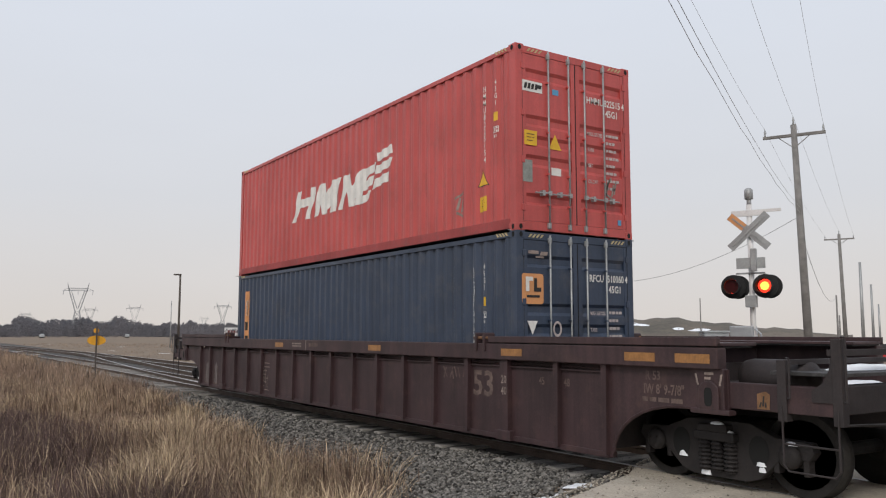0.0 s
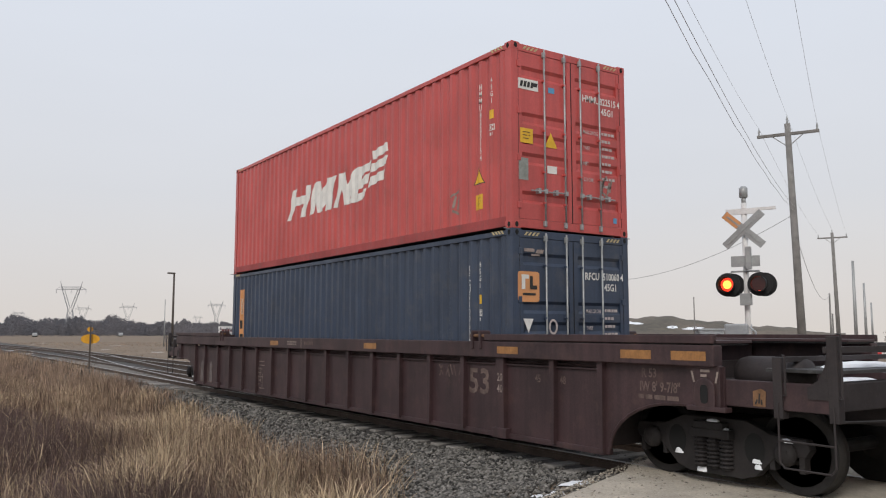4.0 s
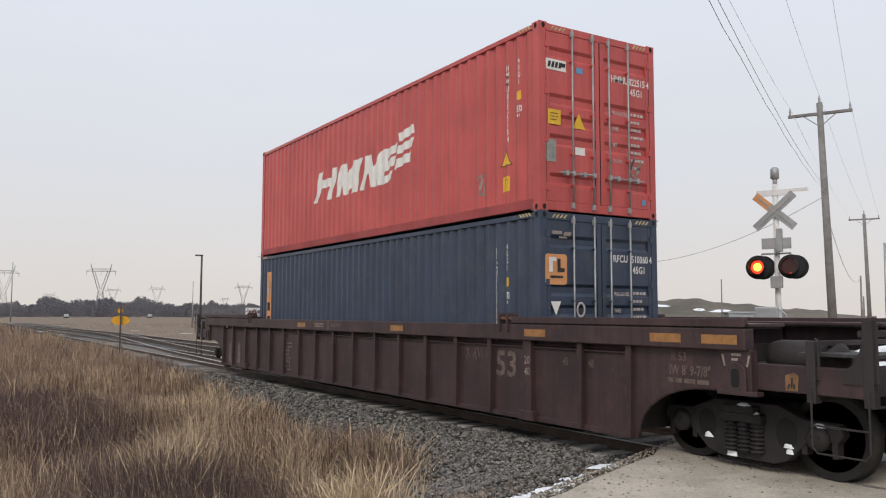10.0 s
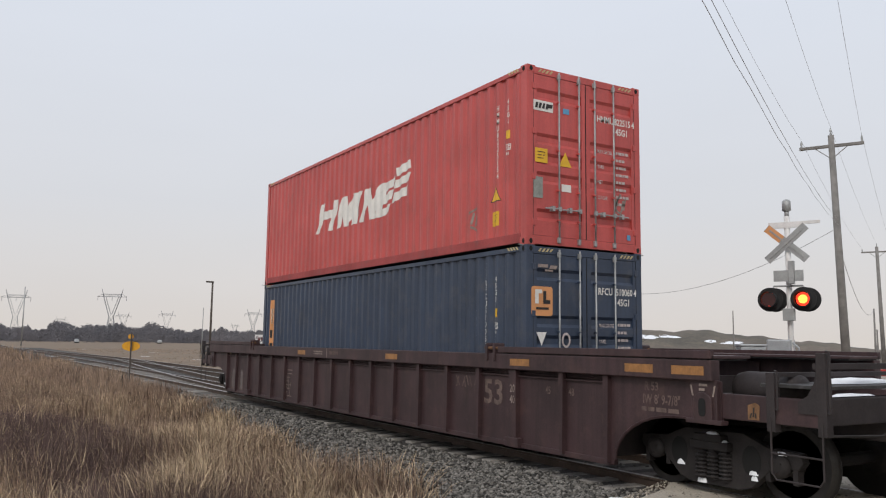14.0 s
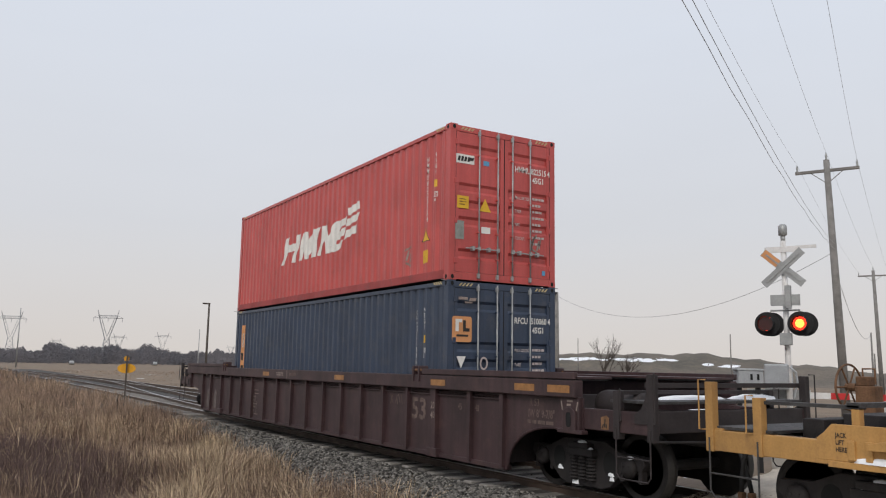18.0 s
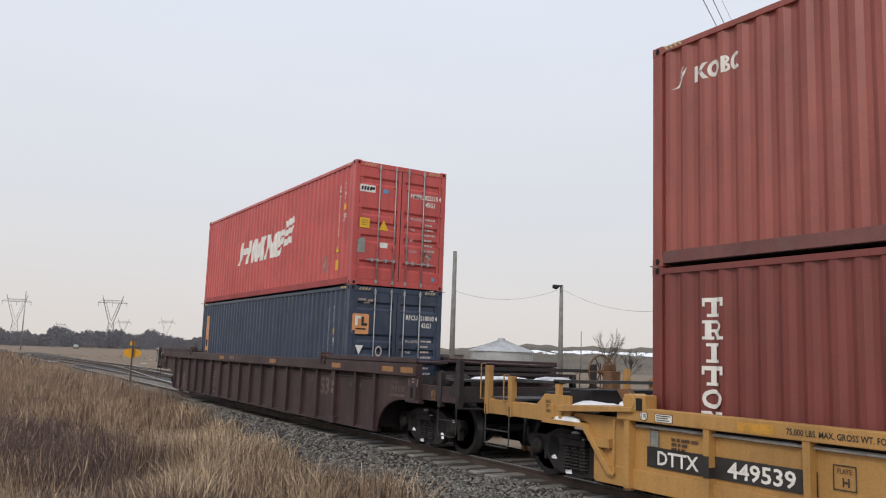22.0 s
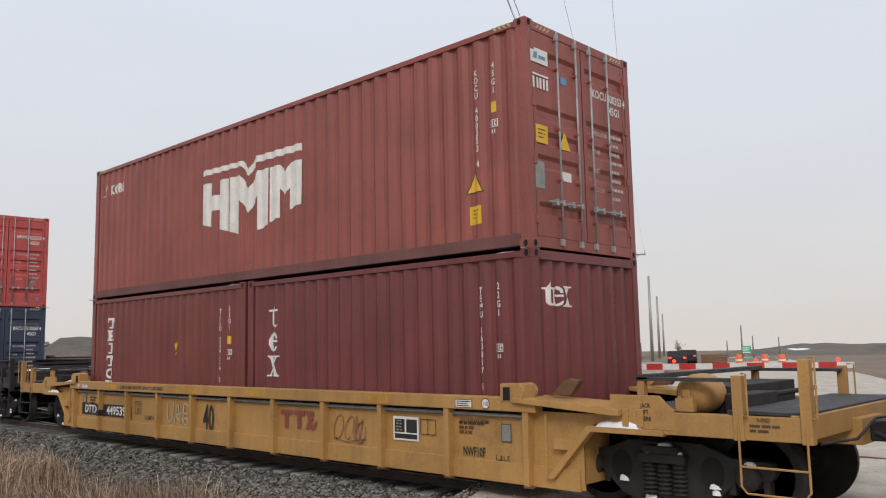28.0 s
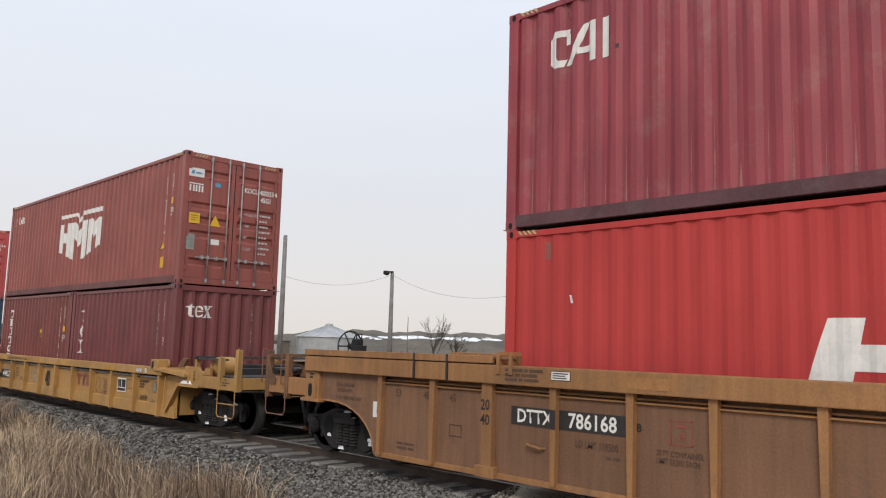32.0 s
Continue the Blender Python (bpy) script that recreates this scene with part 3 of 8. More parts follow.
def rail_shape(y0, y1, x):
    s = Shape()
    prof = [(-0.07, -0.17), (0.07, -0.17), (0.07, -0.158), (0.012, -0.14), (0.012, -0.045), (0.036, -0.035), (0.036, -0.004), (-0.036, -0.004), (-0.036, -0.035), (-0.012, -0.045), (-0.012, -0.14), (-0.07, -0.158)]
    return s.prism([(x + u, v) for u, v in prof], "y", y0, y1)


track = thing("railway_track", pose(0, 0, 0), "steel rails spiked to weathered timber ties in ballast", "railway track", kind="structure")
for x in (-0.755, 0.755):
    r = part("rail", rail_shape(-120, 400, x), M["rail"], track)
    part("rail_head", Shape().box(x - 0.03, x + 0.03, -120, 400, -0.004, 0.0), M["rail_top"], r, "shiny worn rail head")


# ---- shipping containers ----
PITCH, DEPTH = 0.278, 0.036
RELIEF = {}            # containers with shallower pressed walls
BREAKS = (0.0, 0.036, 0.104, 0.174, 0.242)     # outer flat, slope, inner flat, slope, outer flat


def corrugation(v):
    """Depth of the pressed wall at v metres along it."""
    k = v % PITCH
    if k < 0.036 or k >= 0.242: return 0.0
    if k < 0.104: return DEPTH * (k - 0.036) / 0.068
    if k < 0.174: return DEPTH
    return DEPTH * (1 - (k - 0.174) / 0.068)


def breaks_between(a, b):
    out = []
    i = math.floor(a / PITCH) - 1
    while i * PITCH < b + PITCH:
        out += [i * PITCH + k for k in BREAKS[1:] if a + 1e-4 < i * PITCH + k < b - 1e-4]
        i += 1
    return out


def wall_bm(a, b, z0, z1, k=1.0):
    """A corrugated wall in u (along), depth, z: thin sheet with its own thickness."""
    us = [a, *breaks_between(a, b), b]
    bm = bmesh.new()
    loops = []
    for off in (0.0, 0.004):
        loops.append([[bm.verts.new((u, corrugation(u) * k + off, z)) for u in us] for z in (z0, z1)])
    for side in loops:
        for i in range(len(us) - 1):
            bm.faces.new((side[0][i], side[0][i + 1], side[1][i + 1], side[1][i]))
    return bm


def place(bm, m):
    bmesh.ops.transform(bm, matrix=m, verts=bm.verts[:])
    return bm


def on_wall(bm, u0, v0, wave, proud=0.004, k=1.0):
    """Bends flat paint onto a wall: u, v, 0 becomes u, depth, z. wave: the wall is corrugated."""
    bmesh.ops.translate(bm, vec=(u0, v0, 0), verts=bm.verts[:])
    if wave:
        a = min(v.co.x for v in bm.verts); b = max(v.co.x for v in bm.verts)
        for u in breaks_between(a, b):
            bmesh.ops.bisect_plane(bm, geom=bm.verts[:] + bm.edges[:] + bm.faces[:], plane_co=(u, 0, 0), plane_no=(1, 0, 0))
    for v in bm.verts:
        u, z = v.co.x, v.co.y
        v.co = (u, (corrugation(u) * k if wave else 0.0) - proud, z)
    return bm


def slant(u, v, w, h, lean=0.0):
    return [(u, v), (u + w, v), (u + w + lean, v + h), (u + lean, v + h)]


def casting(parent, x, y, z, sx, sy, sz, paint):
    """A corner casting with its oval holes."""
    s = Shape().box(min(x, x - sx * 0.162), max(x, x - sx * 0.162), min(y, y - sy * 0.178), max(y, y - sy * 0.178), min(z, z - sz * 0.118), max(z, z - sz * 0.118))
    c = part("corner_casting", s, paint, parent, bevel=0.008)
    zc, yc, xc = z - sz * 0.059, y - sy * 0.089, x - sx * 0.081
    oval = [(0.032 * math.cos(a), 0.042 * math.sin(a)) for a in np.linspace(0, 2 * math.pi, 13)[:-1]]
    # black plugs imitate the shade inside the oval holes
    part("casting_hole", Shape().prism([(yc + u, zc + v) for u, v in oval], "x", x + sx * 0.003, x - sx * 0.03), M["hole"], c, "dark oval hole")
    part("casting_hole", Shape().prism([(xc + u, zc + v) for u, v in oval], "y", y + sy * 0.003, y - sy * 0.03), M["hole"], c, "dark oval hole")


def hazard(parent, u0, z, axis, flat, step, count=4):
    """Yellow and black diagonal warning stripes by an upper corner."""
    for i in range(count):
        pts = slant(u0 + i * step, z, abs(step) * 0.5, 0.055, 0.05)
        lo, hi = sorted((flat, flat + (0.004 if flat > 0 else -0.004)))
        part("warning_stripe", Shape().prism(pts, axis, lo, hi), M["hazard"], parent, "dirty pale-yellow warning stripe")


def lump(x0, x1, y0, y1, z0, z1, seed=0):
    """A small uneven heap, as of old snow."""
    s = Shape()
    n = 10
    c = Vector(((x0 + x1) / 2, (y0 + y1) / 2, z0))
    rings = []
    for r, h in ((1.0, 0.0), (0.85, 0.6), (0.5, 0.95), (0.0, 1.0)):
        if r == 0:
            rings.append([s.bm.verts.new((c.x, c.y, z1))] * n)
            continue
        rings.append([s.bm.verts.new((c.x + (x1 - x0) / 2 * r * math.cos(2 * math.pi * i / n) * (1 + 0.25 * noise.noise((i, y0 * 9, r * 5))), c.y + (y1 - y0) / 2 * r * math.sin(2 * math.pi * i / n) * (1 + 0.25 * noise.noise((i, y0 * 7 + 4, r * 5))), z0 + (z1 - z0) * h * (1 + 0.3 * noise.noise((i * 0.7, y0 * 5, 2))))) for i in range(n)])
    for u, v in zip(rings, rings[1:]):
        for i in range(n):
            j = (i + 1) % n
            s.bm.faces.new((u[i], u[j], v[i]) if v[i] is v[j] else (u[i], u[j], v[j], v[i]))
    return s


def container(L, H, paint, y, z, label, door=-1, rod=None, doors=True, x=0.0, relief=1.0):
    """A steel shipping container; door: the end (-1 or 1) with the double doors. Origin at the middle of its floor."""
    t = thing("shipping_container", pose(x, y, z), label, "shipping container", "double-stacked containers of the train")
    MOVING.append((t, pose(x, y, z)))
    RELIEF[t.name] = relief
    W, h2 = 1.219, L / 2
    rod = rod or M["galv"]
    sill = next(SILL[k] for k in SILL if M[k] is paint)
    for sx in (-1, 1):
        # local u runs along the wall as seen from outside
        bm = wall_bm(-h2 + 0.155, h2 - 0.155, 0.185, H - 0.095, relief)
        place(bm, Matrix.Translation((sx * (W - 0.012), 0, 0)) @ Matrix.Rotation(radians(90 * sx), 4, 'Z'))
        part("side_wall", bm, paint, t)
        part("top_side_rail", Shape().box(sx * W, sx * (W - 0.06), -h2 + 0.17, h2 - 0.17, H - 0.10, H - 0.026), paint, t, bevel=0.004)
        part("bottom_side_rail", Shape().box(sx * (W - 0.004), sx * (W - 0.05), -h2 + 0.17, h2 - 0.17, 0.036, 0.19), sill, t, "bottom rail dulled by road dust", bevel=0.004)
        for sy in (-1, 1):
            part("corner_post", Shape().box(sx * (W - 0.003), sx * (W - 0.13), sy * (h2 - 0.003), sy * (h2 - 0.16), 0.11, H - 0.11), paint, t, bevel=0.006)
            for sz, zz in ((-1, 0.0), (1, H)):
                casting(t, sx * W, sy * h2, zz, sx, sy, sz, paint)
    part("roof", Shape().box(-W + 0.06, W - 0.06, -h2 + 0.1, h2 - 0.1, H - 0.06, H - 0.04), paint, t)
    part("floor_pan", Shape().box(-W + 0.05, W - 0.05, -h2 + 0.1, h2 - 0.1, 0.03, 0.15), M["black"], t)
    for sy in (-1, 1):
        part("end_header", Shape().box(-W + 0.13, W - 0.13, sy * (h2 - 0.004), sy * (h2 - 0.10), H - 0.135, H - 0.02), paint, t, bevel=0.005)
        part("end_sill", Shape().box(-W + 0.13, W - 0.13, sy * (h2 - 0.006), sy * (h2 - 0.10), 0.015, 0.15), paint, t, bevel=0.005)
        if sy != door or not doors:
            bm = wall_bm(-W + 0.125, W - 0.125, 0.15, H - 0.13, 1.5)
            place(bm, Matrix.Translation((0, sy * (h2 - 0.02), 0)) @ Matrix.Rotation(radians(0 if sy < 0 else 180), 4, 'Z'))
            part("end_wall", bm, paint, t)
            continue
        # double doors, pressed with level bands, lock rods and handles
        z0, z1 = 0.155, H - 0.14
        bands = [z1 - (z1 - z0) * k for k in (0.12, 0.40, 0.52, 0.64, 0.87)]
        for sx in (-1, 1):
            prof = [(0.012, z0)]
            for zc in sorted(bands):
                prof += [(0.012, zc - 0.10), (0.045, zc - 0.05), (0.045, zc + 0.04), (0.012, zc + 0.09)]
            prof += [(0.012, z1), (0.075, z1), (0.075, z0)]
            leaf = Shape().prism([(sy * (h2 - d), zz) for d, zz in prof], "x", sx * 0.09, sx * (W - 0.20))
            d = part("door", leaf, paint, t)
            frame_s = Shape()
            for a, b in ((0.012, 0.09), (W - 0.20, W - 0.135)):
                frame_s.box(sx * a, sx * b, sy * (h2 - 0.008), sy * (h2 - 0.07), z0, z1)
            part("door_stile", frame_s, paint, d)
            # black strip: the seal together with the painted shade beside the hinges
            part("side_seal", Shape().box(sx * (W - 0.1345), sx * (W - 0.129), sy * (h2 - 0.004), sy * (h2 - 0.05), z0, z1), M["black"], d, "black rubber door seal and dark gap")
            part("door_seal", Shape().box(sx * 0.001, sx * 0.014, sy * (h2 - 0.012), sy * (h2 - 0.06), z0, z1), M["black"], d, "black rubber door seal and dark gap")
            for k in range(4):
                zh = z0 + 0.2 + (z1 - z0 - 0.4) * k / 3
                part("hinge", Shape().box(sx * (W - 0.17), sx * (W - 0.10), sy * (h2 + 0.008), sy * (h2 - 0.02), zh - 0.05, zh + 0.05), paint, d, bevel=0.006)
            for xr in (0.17, 0.59):
                x = sx * xr
                rd = part("lock_rod", Shape().tube((x, sy * (h2 + 0.028), 0.05), (x, sy * (h2 + 0.028), H - 0.05), 0.0145, 8), rod, d, "galvanised lock rod", smooth=True)
                for zb in (0.10, H - 0.13):
                    part("cam_keeper", Shape().box(x - 0.024, x + 0.024, sy * (h2 + 0.042), sy * (h2 - 0.01), zb - 0.045, zb + 0.045), rod, rd, bevel=0.008)
                for zb in (0.42, 0.9, 1.55, H - 0.55):
                    part("rod_bracket", Shape().box(x - 0.030, x + 0.030, sy * (h2 + 0.040), sy * (h2 - 0.012), zb - 0.016, zb + 0.016), paint, rd, bevel=0.005)
                zl = 0.60
                xe = x + (0.37 if xr == 0.17 else 0.30) * sx
                lo, hi = min(x, xe), max(x, xe)
                part("handle", Shape().path([(x, sy * (h2 + 0.05), zl), (xe, sy * (h2 + 0.05), zl - 0.012)], 0.013).box(lo + 0.14, lo + 0.19, sy * (h2 + 0.062), sy * (h2 - 0.012), zl - 0.045, zl + 0.035).box(x - 0.03, x + 0.03, sy * (h2 + 0.058), sy * (h2 + 0.02), zl - 0.035, zl + 0.035), rod, rd)
    for sx in (-1, 1):
        for sy in (-1, 1):
            if z > 2:      # twist locks between the stacked boxes
                part("twist_lock", Shape().box(sx * (W - 0.03), sx * (W - 0.15), sy * (h2 - 0.03), sy * (h2 - 0.16), -0.03, 0.012).tube((sx * (W - 0.05), sy * (h2 - 0.09), -0.012), (sx * (W + 0.11), sy * (h2 - 0.07), -0.004), 0.008, 6), M["galv"], t, "steel twist lock with a rod handle")
            elif sy != door:
                part("roof_snow", lump(sx * (W - 0.02), sx * (W - 0.3), sy * (h2 - 0.75), sy * (h2 - 0.2), H - 0.035, H - 0.005), M["snow"], t, "old snow on the roof edge", smooth=True)
        if H > 2.8:
            hazard(t, -1.0 if sx < 0 else 0.72, H - 0.10, "y", door * (h2 - 0.004), 0.075)
            for k in (-1, 1):
                hazard(t, k * (h2 - 0.36) - 0.15, H - 0.075, "x", sx * W, 0.075)
    return t


def islands(bm):
    """One bmesh for each face of flat, unjoined paint."""
    out = []
    for f in bm.faces:
        b = bmesh.new()
        b.faces.new([b.verts.new(v.co) for v in f.verts])
        out.append(b)
    bm.free()
    return out


def side_paint(t, bm, u0, v0, mat, name, label="", wave=True, sx=-1, lift=0.0):
    """Paint on a long side wall; u: metres from the wall's middle, to the right as one faces it."""
    if name.startswith("logo"):
        pieces = islands(bm)
        if len(pieces) > 1:
            return [side_paint(t, b, u0, v0, mat, name, label, wave, sx, 0.0006 * k) for k, b in enumerate(pieces)][0]
        bm = pieces[0]
    bm = on_wall(bm, u0, v0, wave, 0.004 + lift, RELIEF[t.name])
    place(bm, Matrix.Translation((sx * (1.219 - 0.012), 0, 0)) @ Matrix.Rotation(radians(90 * sx), 4, 'Z'))
    return part(name, bm, mat, t, label)


def end_paint(t, L, bm, u0, v0, mat, name, label="", wave=False, end=-1, depth=0.012, lift=0.0):
    if name.startswith("logo"):
        pieces = islands(bm)
        if len(pieces) > 1:
            return [end_paint(t, L, b, u0, v0, mat, name, label, wave, end, depth, 0.0006 * k) for k, b in enumerate(pieces)][0]
        bm = pieces[0]
    bm = on_wall(bm, u0, v0, wave, 0.004 + lift, 1.5)
    off = 0.02 if wave else depth
    place(bm, Matrix.Translation((0, end * (L / 2 - off), 0)) @ Matrix.Rotation(radians(0 if end < 0 else 180), 4, 'Z'))
    return part(name, bm, mat, t, label)


L40, H96, L20, H86 = 12.192, 2.896, 6.058, 2.591
RED = container(L40, H96, M["red"], 6.096, 3.25, "red high-cube container with white logo, stacked on a blue one", relief=0.9)
BLUE = container(L40, H96, M["blue"], 6.096, 0.354, "dark blue high-cube container with orange logo, in a brown car", relief=1.25)
BRICK = container(L40, H96, M["maroon"], -15.36, 2.935, "brick-red high-cube container with white logo, stacked on short ones", x=-0.05, relief=1.05)
OXIDE = container(L20, H86, M["oxide"], -12.29, 0.344, "oxide-brown short container lettered down its side, in a yellow car", door=1, x=-0.05, relief=1.0)
WINE = container(L20, H86, M["wine"], -18.43, 0.344, "maroon short container with white lettering, in a yellow car", door=1, x=-0.05, relief=1.0)
CRIMSON = container(L40, H96, M["crimson"], -36.88, 3.26, "faded crimson high-cube container with rust streaks, stacked on a red one", x=-0.07, relief=0.95)
SCARLET = container(L40, H96, M["scarlet"], -36.90, 0.364, "bright red high-cube container with giant white logo, in a car", x=-0.07, relief=0.55)


# ---- well cars ----
def mirror_y(pts, s):
    return [(s * u, v) for u, v in pts]


def truck(car, yc, paint=None):
    """A two-axle freight truck under one end of a car: side frames, springs, bolster and turning wheelsets."""
    R = 0.445
    for s in (-1, 1):
        x0, x1 = s * 0.93, s * 1.06
        outer = [(-1.16, 0.50), (-1.12, 0.60), (-0.72, 0.62), (-0.42, 0.74), (0.42, 0.74), (0.72, 0.62), (1.12, 0.60), (1.16, 0.50), (1.10, 0.42), (0.80, 0.42), (0.52, 0.16), (0.36, 0.11), (-0.36, 0.11), (-0.52, 0.16), (-0.80, 0.42), (-1.10, 0.42)]
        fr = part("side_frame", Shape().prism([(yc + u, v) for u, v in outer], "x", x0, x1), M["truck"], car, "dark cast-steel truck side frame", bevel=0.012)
        # black ovals with the shade of the openings beside the springs painted on
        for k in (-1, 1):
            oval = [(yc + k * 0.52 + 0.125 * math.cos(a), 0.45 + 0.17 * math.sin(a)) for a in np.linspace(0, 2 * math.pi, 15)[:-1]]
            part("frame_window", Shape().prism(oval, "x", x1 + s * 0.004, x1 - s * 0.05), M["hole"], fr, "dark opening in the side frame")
            for i in range(3):
                a = 2 * math.pi * i / 3 + 0.5
                q = (yc + k * 0.89 + 0.055 * math.cos(a), R + 0.055 * math.sin(a))
                part("cap_bolt", Shape().tube((s * 1.13, *q), (s * 1.145, *q), 0.015, 6), M["truck"], fr)
            for j in (-0.17, 0.17):
                part("pedestal_jaw", Shape().box(s * 0.95, s * 1.05, yc + k * 0.89 + j - 0.03, yc + k * 0.89 + j + 0.03, 0.26, 0.60), M["truck"], fr)
            part("bearing_cap", Shape().lathe([(0.13, 0), (0.13, s * 0.06), (0.09, s * 0.10), (0.05, s * 0.105)], (s * 1.03, yc + k * 0.89, R), "x", 16), M["truck"], fr, smooth=True)
        spring = Shape()
        for k in (-0.17, 0.0, 0.17):
            for i in range(7):
                z = 0.20 + i * 0.045
                spring.lathe([(0.078, 0), (0.088, 0.01), (0.078, 0.026)], (s * 1.06, yc + k, z), "z", 12)
            spring.tube((s * 1.06, yc + k, 0.18), (s * 1.06, yc + k, 0.52), 0.06, 10)
        part("spring_nest", spring, M["truck"], fr, "coil spring nest")
        part("bolster_end", Shape().box(s * 0.9, s * 1.16, yc - 0.27, yc + 0.27, 0.52, 0.62).box(s * 0.95, s * 1.18, yc - 0.20, yc + 0.20, 0.62, 0.70), M["truck"], fr, bevel=0.015)
        for ya, yb, za, zb, xa, xb in ((-0.24, -0.02, 0.622, 0.65, 1.05, 1.17), (0.06, 0.22, 0.622, 0.645, 1.07, 1.17), (-0.62, -0.46, 0.30, 0.36, 1.0, 1.08), (0.42, 0.58, 0.29, 0.36, 1.0, 1.08), (0.10, 0.26, 0.12, 0.20, 1.0, 1.09), (-0.98, -0.84, 0.56, 0.60, 1.02, 1.10), (-0.12, 0.05, 0.70, 0.73, 1.06, 1.17), (-0.60, -0.50, 0.24, 0.30, 1.02, 1.08)):
            part("snow_patch", lump(s * xa, s * xb, yc + ya, yc + yb, za, zb), M["snow"], fr, "clinging old snow", smooth=True)
    part("bolster", Shape().box(-0.95, 0.95, yc - 0.2, yc + 0.2, 0.45, 0.72), M["truck"], car, bevel=0.01)
    part("brake_beam", Shape().box(-0.8, 0.8, yc - 0.42, yc - 0.36, 0.33, 0.40).box(-0.8, 0.8, yc + 0.36, yc + 0.42, 0.33, 0.40), M["truck"], car)
    for k in (-1, 1):
        ws = part("wheelset", WHEELSET, None, car, "freight car wheelset with worn bright treads")
        for s in (-1, 1):
            part("tread", TREADS[s], None, ws, "polished wheel tread")
        m = pose(0, yc + k * 0.89, R)
        ws.matrix_basis = m
        WHEELS.append((ws, m, R))


def wheelset_mesh():
    s = Shape().tube((-1.05, 0, 0), (1.05, 0, 0), 0.075, 12)
    for k in (-1, 1):
        s.lathe([(0.47, k * 0.685), (0.47, k * 0.705), (0.43, k * 0.715), (0.40, k * 0.715), (0.36, k * 0.812), (0.24, k * 0.775), (0.16, k * 0.79), (0.14, k * 0.85), (0.08, k * 0.86)], (0, 0, 0), "x", 32)
        s.lathe([(0.08, k * 0.60), (0.14, k * 0.61), (0.20, k * 0.67), (0.47, k * 0.685)], (0, 0, 0), "x", 32)
        s.lathe([(0.36, k * 0.83), (0.435, k * 0.832), (0.445, k * 0.83)], (0, 0, 0), "x", 32)
        s.lathe([(0.36, k * 0.811), (0.36, k * 0.83)], (0, 0, 0), "x", 32)
        for i in range(3):
            a = 2 * math.pi * i / 3
            s.tube((k * 0.765, 0.27 * math.cos(a), 0.27 * math.sin(a)), (k * 0.79, 0.27 * math.cos(a), 0.27 * math.sin(a)), 0.045, 10)
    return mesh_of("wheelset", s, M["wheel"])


WHEELSET = wheelset_mesh()
TREADS = {k: mesh_of("tread", Shape().lathe([(0.468, k * 0.706), (0.449, k * 0.718), (0.447, k * 0.828)], (0, 0, 0), "x", 40), M["tread"], True) for k in (-1, 1)}


def coupler(car, y, s, mat):
    part("coupler", Shape().box(-0.11, 0.11, y, y + s * 0.42, 0.76, 0.96).box(-0.20, 0.16, y + s * 0.36, y + s * 0.58, 0.72, 1.0).tube((0.12, y + s * 0.52, 0.70), (0.12, y + s * 0.52, 1.02), 0.06, 10), M["truck"], car, "cast-steel knuckle coupler", bevel=0.015)
    hose = part("air_hose", Shape().path([(-0.35, y + s * 0.12, 0.86), (-0.38, y + s * 0.28, 0.80), (-0.38, y + s * 0.36, 0.66), (-0.36, y + s * 0.42, 0.42), (-0.34, y + s * 0.44, 0.26)], 0.028, 8), M["black"], car, "black brake air hose", smooth=True)
    part("glad_hand", Shape().box(-0.38, -0.30, y + s * 0.40, y + s * 0.48, 0.19, 0.27), M["rusty"], hose, "rusty hose coupling", bevel=0.015)
    part("uncoupling_lever", Shape().path([(-1.42, y - s * 0.02, 0.86), (-0.7, y + s * 0.06, 0.84), (-0.25, y + s * 0.10, 1.0), (0, y + s * 0.3, 1.02)], 0.014), M["truck"], car)


def ladder(car, s, x, ya, yb, ztop_a, ztop_b, mat, dark, low=0.38, rung=0.62, flare=True):
    """Side ladder at a car corner: two uprights and bent rod rungs hanging below the sill."""
    xs = math.copysign(1, x)
    part("end_post", Shape().box(x - xs * 0.10, x, ya - 0.05, ya + 0.05, 0.85, ztop_a), mat, car, bevel=0.006)
    part("end_post", Shape().box(x - xs * 0.10, x, yb - 0.05, yb + 0.05, 0.85, ztop_b), mat, car, bevel=0.006)
    step = Shape().path([(x, ya, 1.0), (x, ya, low + 0.06), (x, ya + s * 0.05, low), (x, yb - s * 0.05, low), (x, yb, low + 0.06), (x, yb, 1.0)], 0.011)
    if rung:
        step.path([(x, ya, rung), (x, yb, rung)], 0.011)
    part("stirrup_step", step, dark, car, "bent steel-rod stirrup step")
    if flare:
      part("post_gusset", Shape().prism([(yb - s * 0.05, 1.06), (yb - s * 0.05, 1.50), (yb - s * 0.08, 1.36), (yb - s * 0.15, 1.24), (yb - s * 0.26, 1.17), (yb - s * 0.26, 1.06)], "x", x - xs * 0.003, x - xs * 0.017), mat, car)
    for yy, zt in ((ya, ztop_a), (yb, ztop_b)):
        part("grab_iron", Shape().path([(x - xs * 0.02, yy + s * 0.05, 1.08), (x + xs * 0.03, yy + s * 0.11, 1.08), (x + xs * 0.03, yy + s * 0.11, zt + 0.02), (x - xs * 0.02, yy + s * 0.05, zt + 0.02)], 0.010), mat, car, "rod grab iron")


